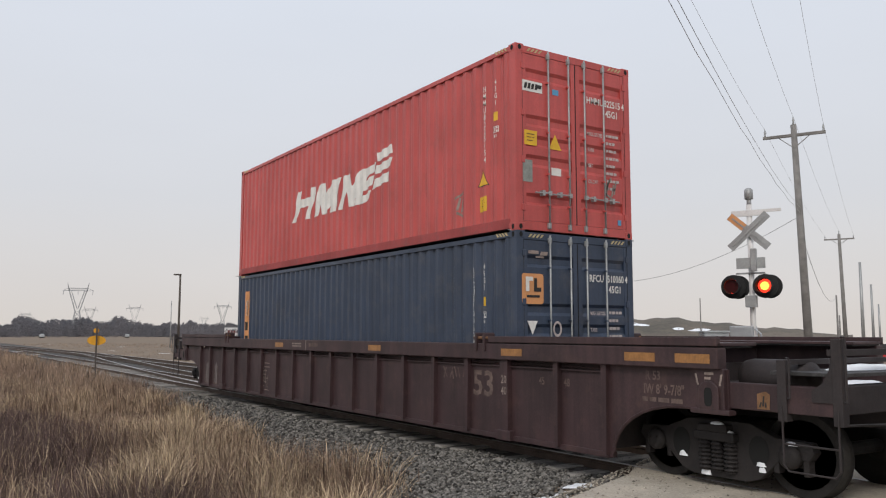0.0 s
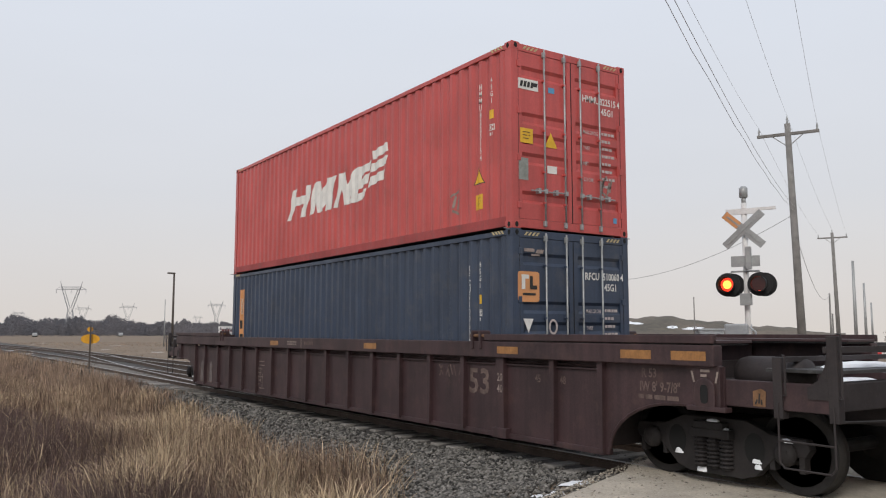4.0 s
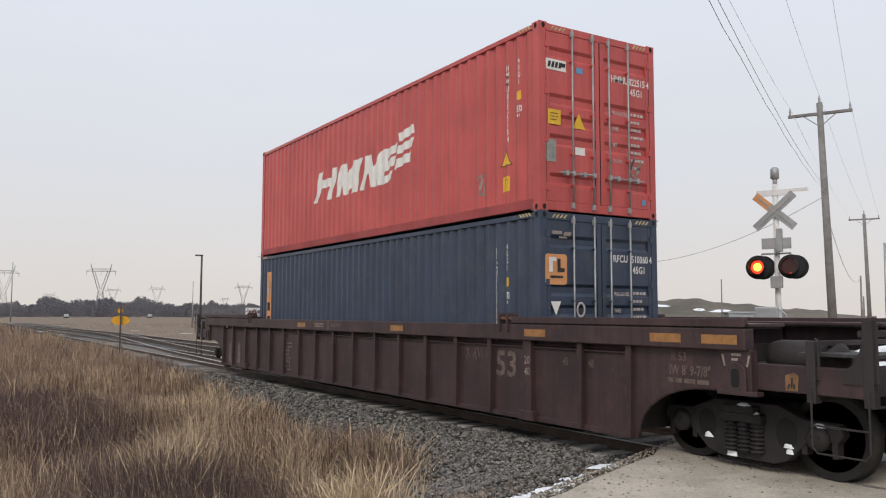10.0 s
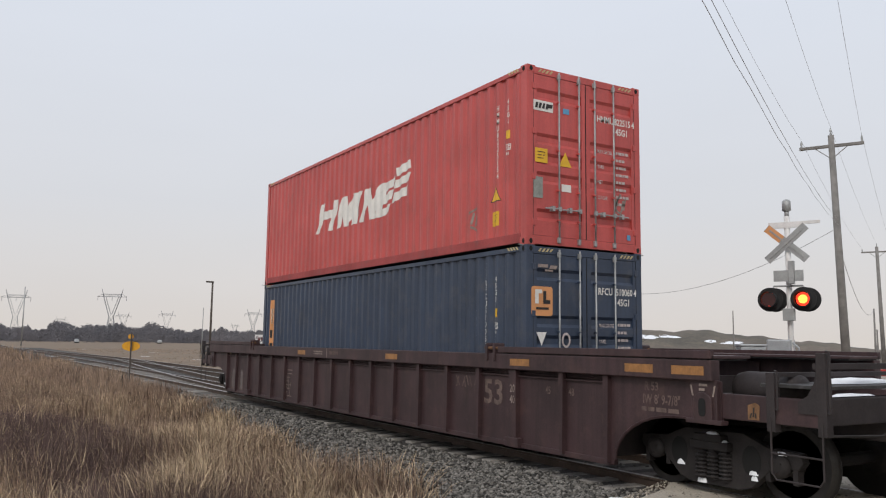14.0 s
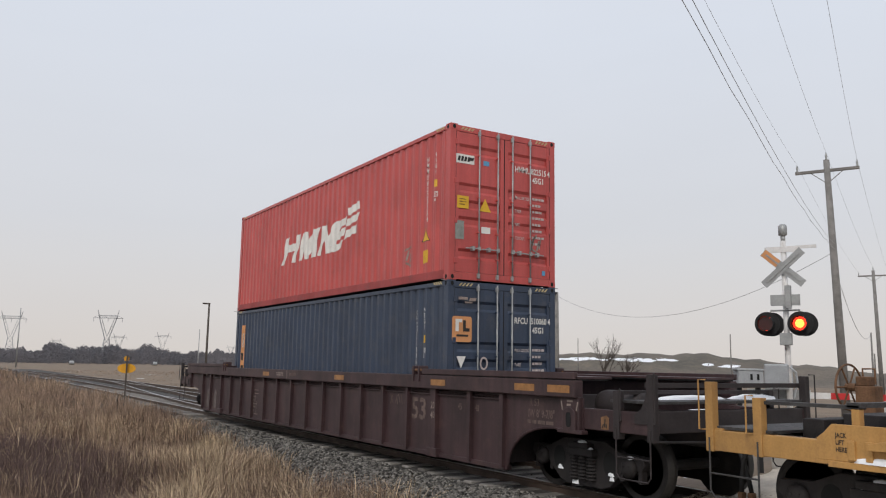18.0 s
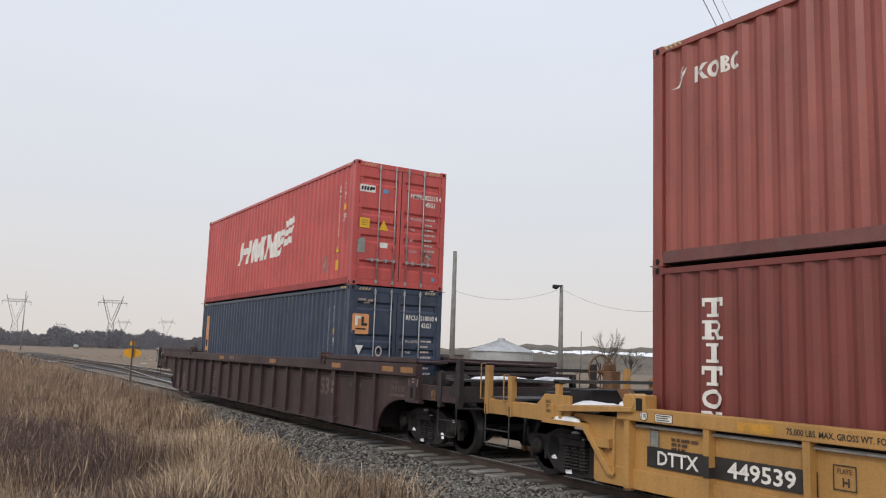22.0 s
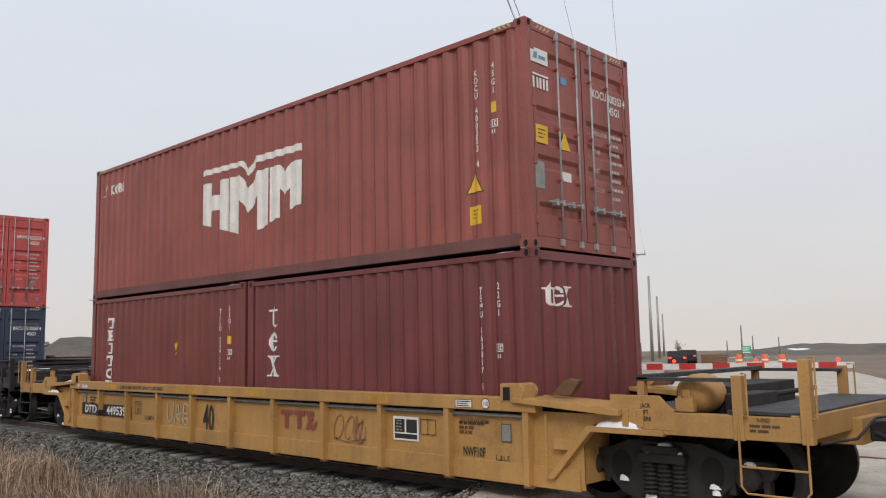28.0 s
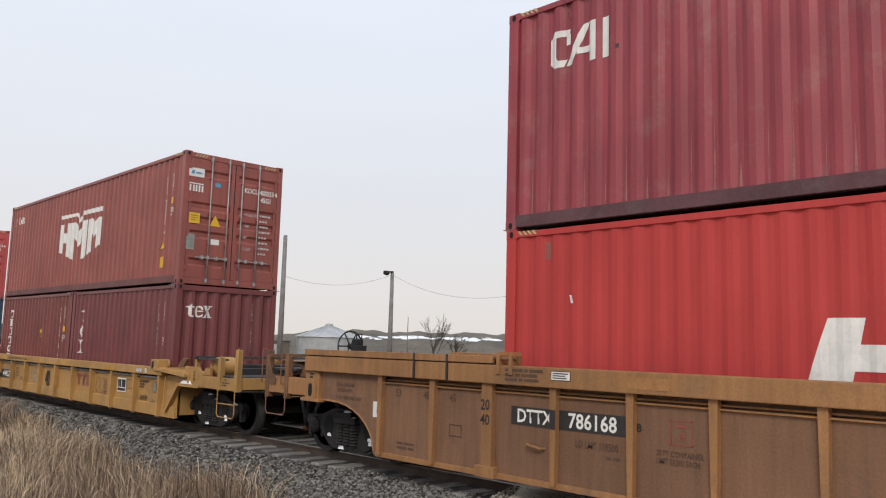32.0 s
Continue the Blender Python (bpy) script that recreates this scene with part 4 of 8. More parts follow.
def brake_gear(car, x, y, z, s, mat):
    """Hand-brake wheel on its gear housing."""
    w = Shape()
    ring = [(x + 0.27 * math.cos(a), y, z + 0.27 * math.sin(a)) for a in np.linspace(0, 2 * math.pi, 25)]
    w.path(ring, 0.014)
    for i in range(6):
        a = math.pi * i / 3
        w.tube((x, y, z), (x + 0.26 * math.cos(a), y, z + 0.26 * math.sin(a)), 0.012, 6)
    w.tube((x, y - s * 0.1, z), (x, y + s * 0.03, z), 0.05, 10)
    b = part("brake_housing", Shape().box(x - 0.08, x + 0.10, y - s * 0.36, y - s * 0.12, z - 0.30, z + 0.02).box(x - 0.06, x + 0.08, y - s * 0.28, y - s * 0.12, z + 0.02, z + 0.13).tube((x + 0.01, y - s * 0.24, z - 0.30), (x + 0.01, y - s * 0.24, z - 0.62), 0.03, 8), mat, car, "hand-brake gear housing", bevel=0.02)
    part("release_handle", Shape().path([(x, y - s * 0.18, z + 0.13), (x, y - s * 0.18, z + 0.22), (x, y - s * 0.33, z + 0.22), (x, y - s * 0.33, z + 0.04)], 0.012), mat, b)
    part("brake_wheel", w, mat, b, "spoked hand-brake wheel")


def car53(y, paint, label, ribs, x=0.0):
    """A 53-foot well car: deep ribbed sides, arched end plates over the trucks, raised decks, end platforms."""
    car = thing("well_car", pose(x, y, 0), label, "well car", "cars of the train")
    MOVING.append((car, pose(x, y, 0)))
    sheet = M["sheet"] if paint is M["car_orange"] else paint
    # end parts' darker paint; the brown one holds painted shade besides grime
    shaded_grime = M["shaded_grime"] if paint is M["car_brown"] else M["soot_orange"]
    for sx in (-1, 1):
        X = sx * 1.50
        part("side_sheet", Shape().box(X, X - sx * 0.012, -8.24, 8.24, 0.25, 1.235), sheet, car)
        part("inner_sheet", Shape().box(sx * 1.43, sx * 1.42, -8.24, 8.24, 1.1, 1.5), sheet, car)
        part("pipe", Shape().path([(sx * 1.50, -8.1, 1.275), (sx * 1.50, 8.1, 1.275)], 0.012), paint, car, "thin brake pipe")
        part("top_chord", Shape().box(sx * 1.62, sx * 1.47, -9.95, 9.95, 1.33, 1.56), paint, car, bevel=0.012)
        part("bottom_sill", Shape().box(sx * 1.53, sx * 1.38, -8.24, 8.24, 0.20, 0.27), paint, car, bevel=0.006)
        part("sheet_lip", Shape().box(sx * 1.535, sx * 1.48, -8.2, 8.2, 1.225, 1.245), paint, car, bevel=0.004)
        for r in ribs:
            for s in (-1, 1):
                yy = s * r
                part("rib", Shape().prism([(yy - 0.048, 1.33), (yy + 0.048, 1.33), (yy + 0.03, 0.24), (yy - 0.03, 0.24)], "x", sx * 1.575, sx * 1.50), paint, car)
                if 6.0 < r < 6.5:
                    part("jacking_bracket", Shape().box(sx * 1.60, sx * 1.5, yy - 0.16, yy + 0.16, 0.20, 0.34), paint, car, bevel=0.01)
        for s in (-1, 1):
            arch = [(8.16, 1.33), (8.16, 0.22), (8.30, 0.22)]
            arch += [(8.30 + 1.05 * (1 - math.cos(a)), 0.24 + 0.66 * math.sin(a)) for a in np.linspace(0.1, math.pi / 2, 9)]
            arch += [(10.0, 0.92), (10.0, 1.33)]
            part("arch_plate", Shape().prism(mirror_y(arch, s), "x", sx * 1.515, sx * 1.49), sheet, car)
            edge = [(sx * 1.50, s * (8.30 + 1.05 * (1 - math.cos(a))), 0.24 + 0.66 * math.sin(a)) for a in np.linspace(0.05, math.pi / 2, 9)]
            part("arch_flange", Shape().path([*edge, (sx * 1.50, s * 10.0, 0.905)], 0.022, 6), paint, car)
            part("jack_pad", Shape().box(sx * 1.57, sx * 1.50, s * 9.62, s * 9.98, 0.88, 1.34).box(sx * 1.60, sx * 1.48, s * 9.56, s * 10.06, 0.86, 0.91), paint, car, bevel=0.008)
            part("jack_boss", Shape().prism([(s * 9.80 - 0.13, 0.90), (s * 9.80 + 0.13, 0.90)] + [(s * 9.80 + 0.13 * math.cos(a), 1.10 + 0.11 * math.sin(a)) for a in np.linspace(0, math.pi, 9)], "x", sx * 1.60, sx * 1.565), paint, car, bevel=0.012)
            part("jack_slot", Shape().prism([(s * 9.80 + 0.05 * math.copysign(abs(math.cos(a)) ** 0.6, math.cos(a)), 1.04 + 0.10 * math.copysign(abs(math.sin(a)) ** 0.6, math.sin(a))) for a in np.linspace(0, 2 * math.pi, 17)[:-1]], "x", sx * 1.604, sx * 1.55), M["hole"], car, "dark jacking slot")
            part("raised_deck", Shape().box(sx * 1.60, sx * 0.95, s * 5.92, s * 9.95, 1.575, 1.61).box(sx * 1.63, sx * 1.56, s * 5.92, s * 9.95, 1.575, 1.665), paint, car, bevel=0.006)
            part("deck_support", Shape().box(sx * 1.58, sx * 0.98, s * 5.95, s * 9.92, 1.555, 1.578), M["grating"], car)
            for yp in (5.60, 5.80):
                part("pivot_plate", Shape().prism([(s * yp, 1.45), (s * (yp + 0.05), 1.45), (s * (yp + 0.05), 1.70), (s * (yp + 0.02), 1.72), (s * yp, 1.68)], "x", sx * 1.645, sx * 1.45), paint, car, bevel=0.006)
            part("pivot_rod", Shape().tube((sx * 1.60, s * 5.55, 1.64), (sx * 1.60, s * 5.95, 1.64), 0.024, 8), M["rusty"], car)
            part("side_beam", Shape().box(sx * 1.50, sx * 1.38, s * 9.98, s * 11.22, 0.93, 1.20), paint, car, bevel=0.008)
            part("stringer_pipe", Shape().path([(sx * 1.47, s * 8.3, 1.22), (sx * 1.47, s * 9.6, 1.22)], 0.022), paint, car)
            ladder(car, s, sx * 1.52, s * 10.62, s * 11.2, *((1.45, 1.66) if paint is M["car_brown"] else (1.58, 1.62)), shaded_grime, shaded_grime, *((0.38, 0.64) if paint is M["car_brown"] else (0.58, 0)))
    for s in (-1, 1):
        part("end_beam", Shape().box(-1.485, 1.485, s * 11.217, s * 11.05, 0.953, 1.22), shaded_grime, car, bevel=0.01)
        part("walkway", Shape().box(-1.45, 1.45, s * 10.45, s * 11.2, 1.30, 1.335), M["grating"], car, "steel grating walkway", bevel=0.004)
        part("cross_rail", Shape().box(-1.5, 1.5, s * 11.1, s * 11.16, 1.50, 1.56).box(-1.5, 1.5, s * 10.58, s * 10.64, 1.40, 1.45), shaded_grime, car)
        part("centre_sill", Shape().box(-0.34, 0.34, s * 8.1, s * 11.3, 0.74, 1.02), shaded_grime, car, bevel=0.01)
        part("shear_plate", Shape().box(-1.45, 1.45, s * 8.1, s * 10.3, 1.02, 1.06), shaded_grime, car)
        part("end_bulkhead", Shape().box(-1.4, 1.4, s * 8.1, s * 8.2, 0.3, 1.3), shaded_grime, car)
        part("air_reservoir", Shape().lathe([(0.08, -0.42), (0.17, -0.38), (0.19, -0.3), (0.19, 0.3), (0.17, 0.38), (0.08, 0.42)], (-1.05 * s * -1 * (1 if s > 0 else 1), s * 10.28, 1.25), "y", 18), shaded_grime, car, "brake air reservoir", smooth=True)
        part("floor_beam", Shape().box(-1.45, 1.45, s * 5.9, s * 6.1, 0.26, 0.34).box(-1.45, 1.45, s * 0.2, s * 0.4, 0.26, 0.34).box(-1.45, 1.45, s * 3.0, s * 3.2, 0.26, 0.34), paint, car)
        coupler(car, s * 11.25, s, paint)
        truck(car, s * 9.49)
    return car


def car40(y, paint, label, x=0.0):
    """A 40-foot well car: low ribbed sides, sloped end decks, diagonal end braces, end platforms with posts."""
    car = thing("well_car", pose(x, y, 0), label, "well car", "cars of the train")
    MOVING.append((car, pose(x, y, 0)))
    for sx in (-1, 1):
        X = sx * 1.42
        part("side_sheet", Shape().box(X, X - sx * 0.012, -6.9, 6.9, 0.22, 0.93), paint, car)
        # black sheet added to stand in for the shade in the gap under the chord
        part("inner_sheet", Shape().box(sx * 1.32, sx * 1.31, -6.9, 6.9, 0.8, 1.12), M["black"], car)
        part("top_chord", Shape().box(sx * 1.55, sx * 1.40, -6.35, 6.35, 1.01, 1.175), paint, car, bevel=0.012)
        part("bottom_band", Shape().box(sx * 1.455, sx * 1.40, -6.85, 6.85, 0.18, 0.42), paint, car, bevel=0.008)
        part("pipe", Shape().path([(sx * 1.46, -6.1, 0.955), (sx * 1.46, 6.1, 0.955)], 0.02), M["galv"], car, "thin brake pipe")
        for i in range(11):
            yy = -6.19 + 1.238 * i
            part("rib", Shape().prism([(yy - 0.042, 1.01), (yy + 0.042, 1.01), (yy + 0.034, 0.19), (yy - 0.034, 0.19)], "x", sx * 1.535, sx * 1.42), paint, car)
            part("rib_foot", Shape().box(sx * 1.525, sx * 1.45, yy - 0.055, yy + 0.055, 0.165, 0.19), M["rusty"], car)
        for s in (-1, 1):
            part("sloped_deck", Shape().prism(mirror_y([(6.05, 1.175), (6.05, 1.12), (7.35, 1.03), (7.45, 1.03), (7.45, 1.09), (7.3, 1.12)], s), "x", sx * 1.6, sx * 0.95), paint, car, bevel=0.006)
            part("lock_bracket", Shape().box(sx * 1.56, sx * 1.36, s * 5.85, s * 6.22, 1.12, 1.33).tube((sx * 1.58, s * 6.12, 1.24), (sx * 1.3, s * 6.12, 1.24), 0.10, 14), paint, car, bevel=0.012)
            part("bracket_slot", Shape().box(sx * 1.565, sx * 1.5, s * 5.90, s * 6.0, 1.14, 1.29), M["hole"], car, "dark slot")
            part("hinged_lever", Shape().prism(mirror_y([(6.3, 1.18), (6.55, 1.38), (6.72, 1.36), (6.6, 1.2)], s), "x", sx * 1.2, sx * 1.1), M["rusty"], car)
            brace = [(6.45, 0.30), (6.55, 0.30), (7.05, 0.84), (7.9, 0.84), (7.9, 0.90), (7.0, 0.90)]
            part("diagonal_brace", Shape().prism(mirror_y(brace, s), "x", sx * 1.52, sx * 1.42), paint, car, bevel=0.006)
            part("end_plate", Shape().prism(mirror_y([(6.2, 0.20), (6.9, 0.20), (6.9, 0.75), (7.05, 0.92), (7.9, 0.92), (7.9, 1.02), (6.2, 1.02)], s), "x", sx * 1.425, sx * 1.405), paint, car)
            part("brace_rod", Shape().path([(sx * 1.5, s * 6.45, 1.0), (sx * 1.5, s * 6.45, 0.32)], 0.015), paint, car)
            part("defect_card_box", Shape().box(sx * 1.5, sx * 1.42, s * 6.55, s * 6.85, 0.62, 0.74), paint, car, bevel=0.008)
            for yg in (7.45, 7.62):
                part("jack_gusset", Shape().box(sx * 1.53, sx * 1.42, s * yg, s * (yg + 0.07), 0.92, 1.10), paint, car, bevel=0.006)
            part("jacking_plate", Shape().prism(mirror_y([(7.30, 0.90), (8.02, 0.90), (8.02, 1.10), (7.94, 1.16), (7.86, 1.24), (7.30, 1.24)], s), "x", sx * 1.505, sx * 1.46), paint, car, bevel=0.006)
            for k, word in enumerate(("JACK", "LIFT", "HERE")):
                if sx < 0:
                    part("stencil", place(on_wall(text_bm(word, 0.042, 0.8), (7.66 if s < 0 else -7.82), 1.12 - 0.066 * k, False, 0.0), Matrix.Translation((-1.51, 0, 0)) @ Matrix.Rotation(radians(-90), 4, 'Z')), M["ink"], car)
            part("step_deck", Shape().box(sx * 1.5, sx * 1.2, s * 7.4, s * 7.95, 1.03, 1.09), paint, car, bevel=0.006)
            part("side_beam", Shape().box(sx * 1.50, sx * 1.38, s * 7.85, s * 9.32, 0.86, 1.08), paint, car, bevel=0.008)
            part("hand_rail_post", Shape().box(sx * 1.46, sx * 1.38, s * 7.60, s * 7.68, 1.09, 1.40), paint, car, bevel=0.006)
            ladder(car, s, sx * 1.52, s * 8.68, s * 9.30, 1.45, 1.60, paint, paint if s < 0 else M["grating"], flare=False)
    for s in (-1, 1):
        part("end_beam", Shape().box(-1.485, 1.485, s * 9.317, s * 9.15, 0.883, 1.10), paint, car, bevel=0.01)
        part("walkway", Shape().box(-1.45, 1.45, s * 8.55, s * 9.28, 1.09, 1.12), M["grating"], car, "steel grating walkway")
        part("cross_rail", Shape().box(-1.46, 1.46, s * 7.58, s * 7.72, 1.40, 1.445).box(-1.46, -1.34, s * 7.6, s * 8.7, 1.385, 1.42).box(1.34, 1.46, s * 7.6, s * 8.7, 1.385, 1.42), M["grating"], car, "dark grey cross rail")
        part("centre_sill", Shape().box(-0.34, 0.34, s * 6.8, s * 9.4, 0.74, 1.0), paint, car, bevel=0.01)
        part("shear_plate", Shape().box(-1.36, 1.36, s * 6.8, s * 8.6, 0.98, 1.015), M["grating"], car, "dark dirty shear plate")
        part("brake_rigging", Shape().box(-0.9, 0.7, s * 8.2, s * 8.3, 1.02, 1.18).box(-0.7, 1.1, s * 7.75, s * 8.25, 1.02, 1.30).box(-0.95, -0.2, s * 8.3, s * 8.55, 1.02, 1.24).tube((-0.7, s * 8.5, 1.2), (1.2, s * 8.45, 1.2), 0.03, 8), M["truck"], car, "dark brake rigging", bevel=0.01)
        part("end_bulkhead", Shape().box(-1.35, 1.35, s * 6.75, s * 6.85, 0.25, 1.0), paint, car)
        part("floor_beam", Shape().box(-1.4, 1.4, s * 0.2, s * 0.5, 0.22, 0.33).box(-1.4, 1.4, s * 3.4, s * 3.6, 0.22, 0.33).box(-1.4, 1.4, s * 5.9, s * 6.1, 0.22, 0.33), paint, car)
        coupler(car, s * 9.4, s, paint)
        truck(car, s * 7.66)
    part("air_reservoir", Shape().lathe([(0.05, -0.27), (0.13, -0.245), (0.185, -0.18), (0.20, -0.10), (0.20, 0.10), (0.185, 0.18), (0.13, 0.245), (0.05, 0.27)], (-1.08, -8.12, 1.25), "x", 20), paint, car, "yellow brake air reservoir", smooth=True)
    part("reservoir_bracket", Shape().box(-1.44, -1.40, -8.19, -8.16, 0.95, 1.24).box(-1.44, -1.40, -8.07, -8.04, 0.95, 1.24).box(-1.46, -1.38, -8.21, -8.02, 1.09, 1.22), paint, car, bevel=0.006)
    part("reservoir_strap", Shape().box(-1.37, -1.33, -8.14, -8.06, 1.02, 1.30).box(-1.37, -1.0, -8.12, -8.08, 1.02, 1.06), paint, car)
    return car


CAR_A = car53(6.10, M["car_brown"], "dark brown well car with ribbed sides and worn stencils", (8.22, 7.33, 6.22, 5.28, 4.33, 3.37, 2.41, 1.45, 0.48))
CAR_B = car40(-15.32, M["car_yellow"], "yellow well car with ribbed sides, black numbers and faint graffiti", -0.04)
CAR_C = car53(-36.90, M["car_orange"], "dirty orange well car with ribbed sides and black number panel", (8.13, 7.05, 6.07, 5.03, 4.01, 3.07, 2.04, 1.02, 0.0), -0.06)
brake_gear(CAR_C, 0.05, 11.0, 1.72, 1, M["black"])
part("upper_walkway", Shape().box(-1.45, -0.55, 9.96, 10.62, 1.49, 1.525), M["grating"], CAR_C, "grey steel walkway plate", bevel=0.004)
part("brake_valve", Shape().box(-1.32, -1.10, 10.30, 10.52, 1.20, 1.42).lathe([(0.04, -0.10), (0.11, -0.08), (0.11, 0.06), (0.05, 0.10)], (-1.2, 10.22, 1.32), "x", 14).box(-1.0, -0.75, 10.1, 10.5, 1.22, 1.40), M["rusty"], CAR_C, "rusty brake control valve", bevel=0.015)
part("valve_pipe", Shape().path([(-1.3, 10.25, 1.34), (-1.36, 10.1, 1.36), (-1.40, 9.98, 1.30), (-1.42, 9.95, 1.16)], 0.026).path([(-1.2, 10.5, 1.28), (-1.25, 10.75, 1.26), (-1.2, 11.0, 1.25)], 0.016), M["rusty"], CAR_C)
brake_gear(CAR_B, 0.55, 8.95, 1.55, 1, M["rusty"])

for x0, x1, y0, y1, h in ((-0.9, 0.6, 6.5, 7.4, 0.26), (-1.3, -0.5, 6.9, 7.9, 0.12), (0.2, 1.35, 6.9, 8.3, 0.22), (-1.2, -0.3, 8.7, 9.2, 0.05)):
    part("old_snow", lump(x0, x1, y0, y1, 1.02, 1.02 + h), M["snow"], CAR_B, "heap of old snow on the deck", smooth=True)
for x0, x1, y0, y1, z, h in ((-1.0, 0.3, -11.0, -10.6, 1.34, 0.05), (0.2, 1.2, -10.4, -9.9, 1.06, 0.1), (0.3, 1.2, -11.1, -10.7, 1.34, 0.06)):
    part("old_snow", lump(x0, x1, y0, y1, z, z + h), M["snow"], CAR_A, "thin old snow on the platform", smooth=True)
for s in (-1, 1):
    for sx in (-1, 1):
        part("snow_ledge", lump(sx * 1.44, sx * 1.53, s * 7.1, s * 7.7, 0.90, 0.97), M["snow"], CAR_B, "old snow on a ledge", smooth=True)


# ---- painted marks on the containers ----
def join_bm(bms):
    out = bmesh.new()
    for b in bms:
        me = bpy.data.meshes.new("tmp")
        b.to_mesh(me); b.free()
        out.from_mesh(me)
        bpy.data.meshes.remove(me)
    return out


def column(text, h, step):
    """Lettering stacked downwards, each character centred."""
    out = []
    for i, ch in enumerate(text):
        if ch == " ":
            continue
        b = text_bm(ch, h, 0.75)
        w = max(v.co.x for v in b.verts) + min(v.co.x for v in b.verts)
        bmesh.ops.translate(b, vec=(-w / 2, -i * step - h, 0), verts=b.verts[:])
        out.append(b)
    return join_bm(out)


def bars(rows, h, widths, gap=0.045, step=None):
    """Plain bars that stand for small writing."""
    polys = []
    for i in range(rows):
        u = 0
        for w in widths[i % len(widths)]:
            polys.append(slant(u, -i * (step or h * 1.7), w, h))
            u += w + gap
    return quad_bm(polys)


def frame_bm(w, h, t):
    return quad_bm([slant(-w / 2, -h / 2, w, t), slant(-w / 2, h / 2 - t, w, t), slant(-w / 2, -h / 2, t, h), slant(w / 2 - t, -h / 2, t, h)])


def half_ring(cu, cv, ru, rv, w, a0, a1):
    """An oval stroke of width w from a0 to a1 degrees, as flat pieces."""
    n = max(4, int(abs(a1 - a0) / 22))
    pts = [(math.cos(radians(a0 + (a1 - a0) * k / n)), math.sin(radians(a0 + (a1 - a0) * k / n))) for k in range(n + 1)]
    return [[(cu + (ru - w) * ca, cv + (rv - w) * sa), (cu + ru * ca, cv + rv * sa), (cu + ru * cb, cv + rv * sb), (cu + (ru - w) * cb, cv + (rv - w) * sb)] for (ca, sa), (cb, sb) in zip(pts, pts[1:])]


def rect(w, h):
    return quad_bm([slant(-w / 2, -h / 2, w, h)])


def triangle_sign(t, paint, u, v, size, **k):
    paint(t, quad_bm([[(-size / 2, -size * 0.45), (size / 2, -size * 0.45), (0, size * 0.5)]]), u, v, M["yellow"], "warning_triangle", "yellow warning triangle", **k)
    a, b, c = (-size * 0.58, -size * 0.50), (size * 0.58, -size * 0.50), (0, size * 0.60)
    paint(t, quad_bm([[a, b, (size / 2, -size * 0.45), (-size / 2, -size * 0.45)], [b, c, (0, size * 0.5), (size / 2, -size * 0.45)], [c, a, (-size / 2, -size * 0.45), (0, size * 0.5)]]), u, v, M["ink"], "sign_border", **k)


def side_marks(t, u, ident, code, tri=True, low=False, height=True):
    """Identity column, size code and small labels at the right end of a side."""
    top = 2.40 if not low else 2.16
    row = 0
    for chunk in ident.split(" "):
        step = 0.10 if " " in ident else 0.115
        side_paint(t, column(chunk, 0.80 * step, step), u, top - step * row, M["white"], "identity_number", "white container number")
        row += len(chunk) + 1
    side_paint(t, column(code, 0.08, 0.11), u + 0.29, top + 0.04, M["white"], "size_code", "white size code")
    if height:
        side_paint(t, rect(0.10, 0.14), u + 0.28, top - 0.55, M["yellow"], "height_label", "small yellow label")
    side_paint(t, frame_bm(0.13, 0.10, 0.012), u + 0.28, top - 0.76, M["white"], "small_plate")
    side_paint(t, quad_bm([slant(0.25, 0.0, 0.02, 0.06), slant(0.29, 0.0, 0.035, 0.015), slant(0.29, 0.045, 0.035, 0.015), slant(0.29, 0.015, 0.015, 0.03), slant(0.24, -0.10, 0.03, 0.05), slant(0.29, -0.10, 0.015, 0.05)]), u, top - 0.79, M["white"], "plate_mark")["kind"] = "stuff"
    if tri:
        triangle_sign(t, side_paint, u - 0.07, 0.92, 0.26)
        side_paint(t, rect(0.22, 0.24), u - 0.07, 0.50, M["yellow"], "caution_label", "yellow caution label")
        side_paint(t, bars(3, 0.012, [(0.12,), (0.08, 0.02), (0.10,)], 0.02, 0.05), u - 0.13, 0.56, M["brown_ink"], "label_print", wave=True)


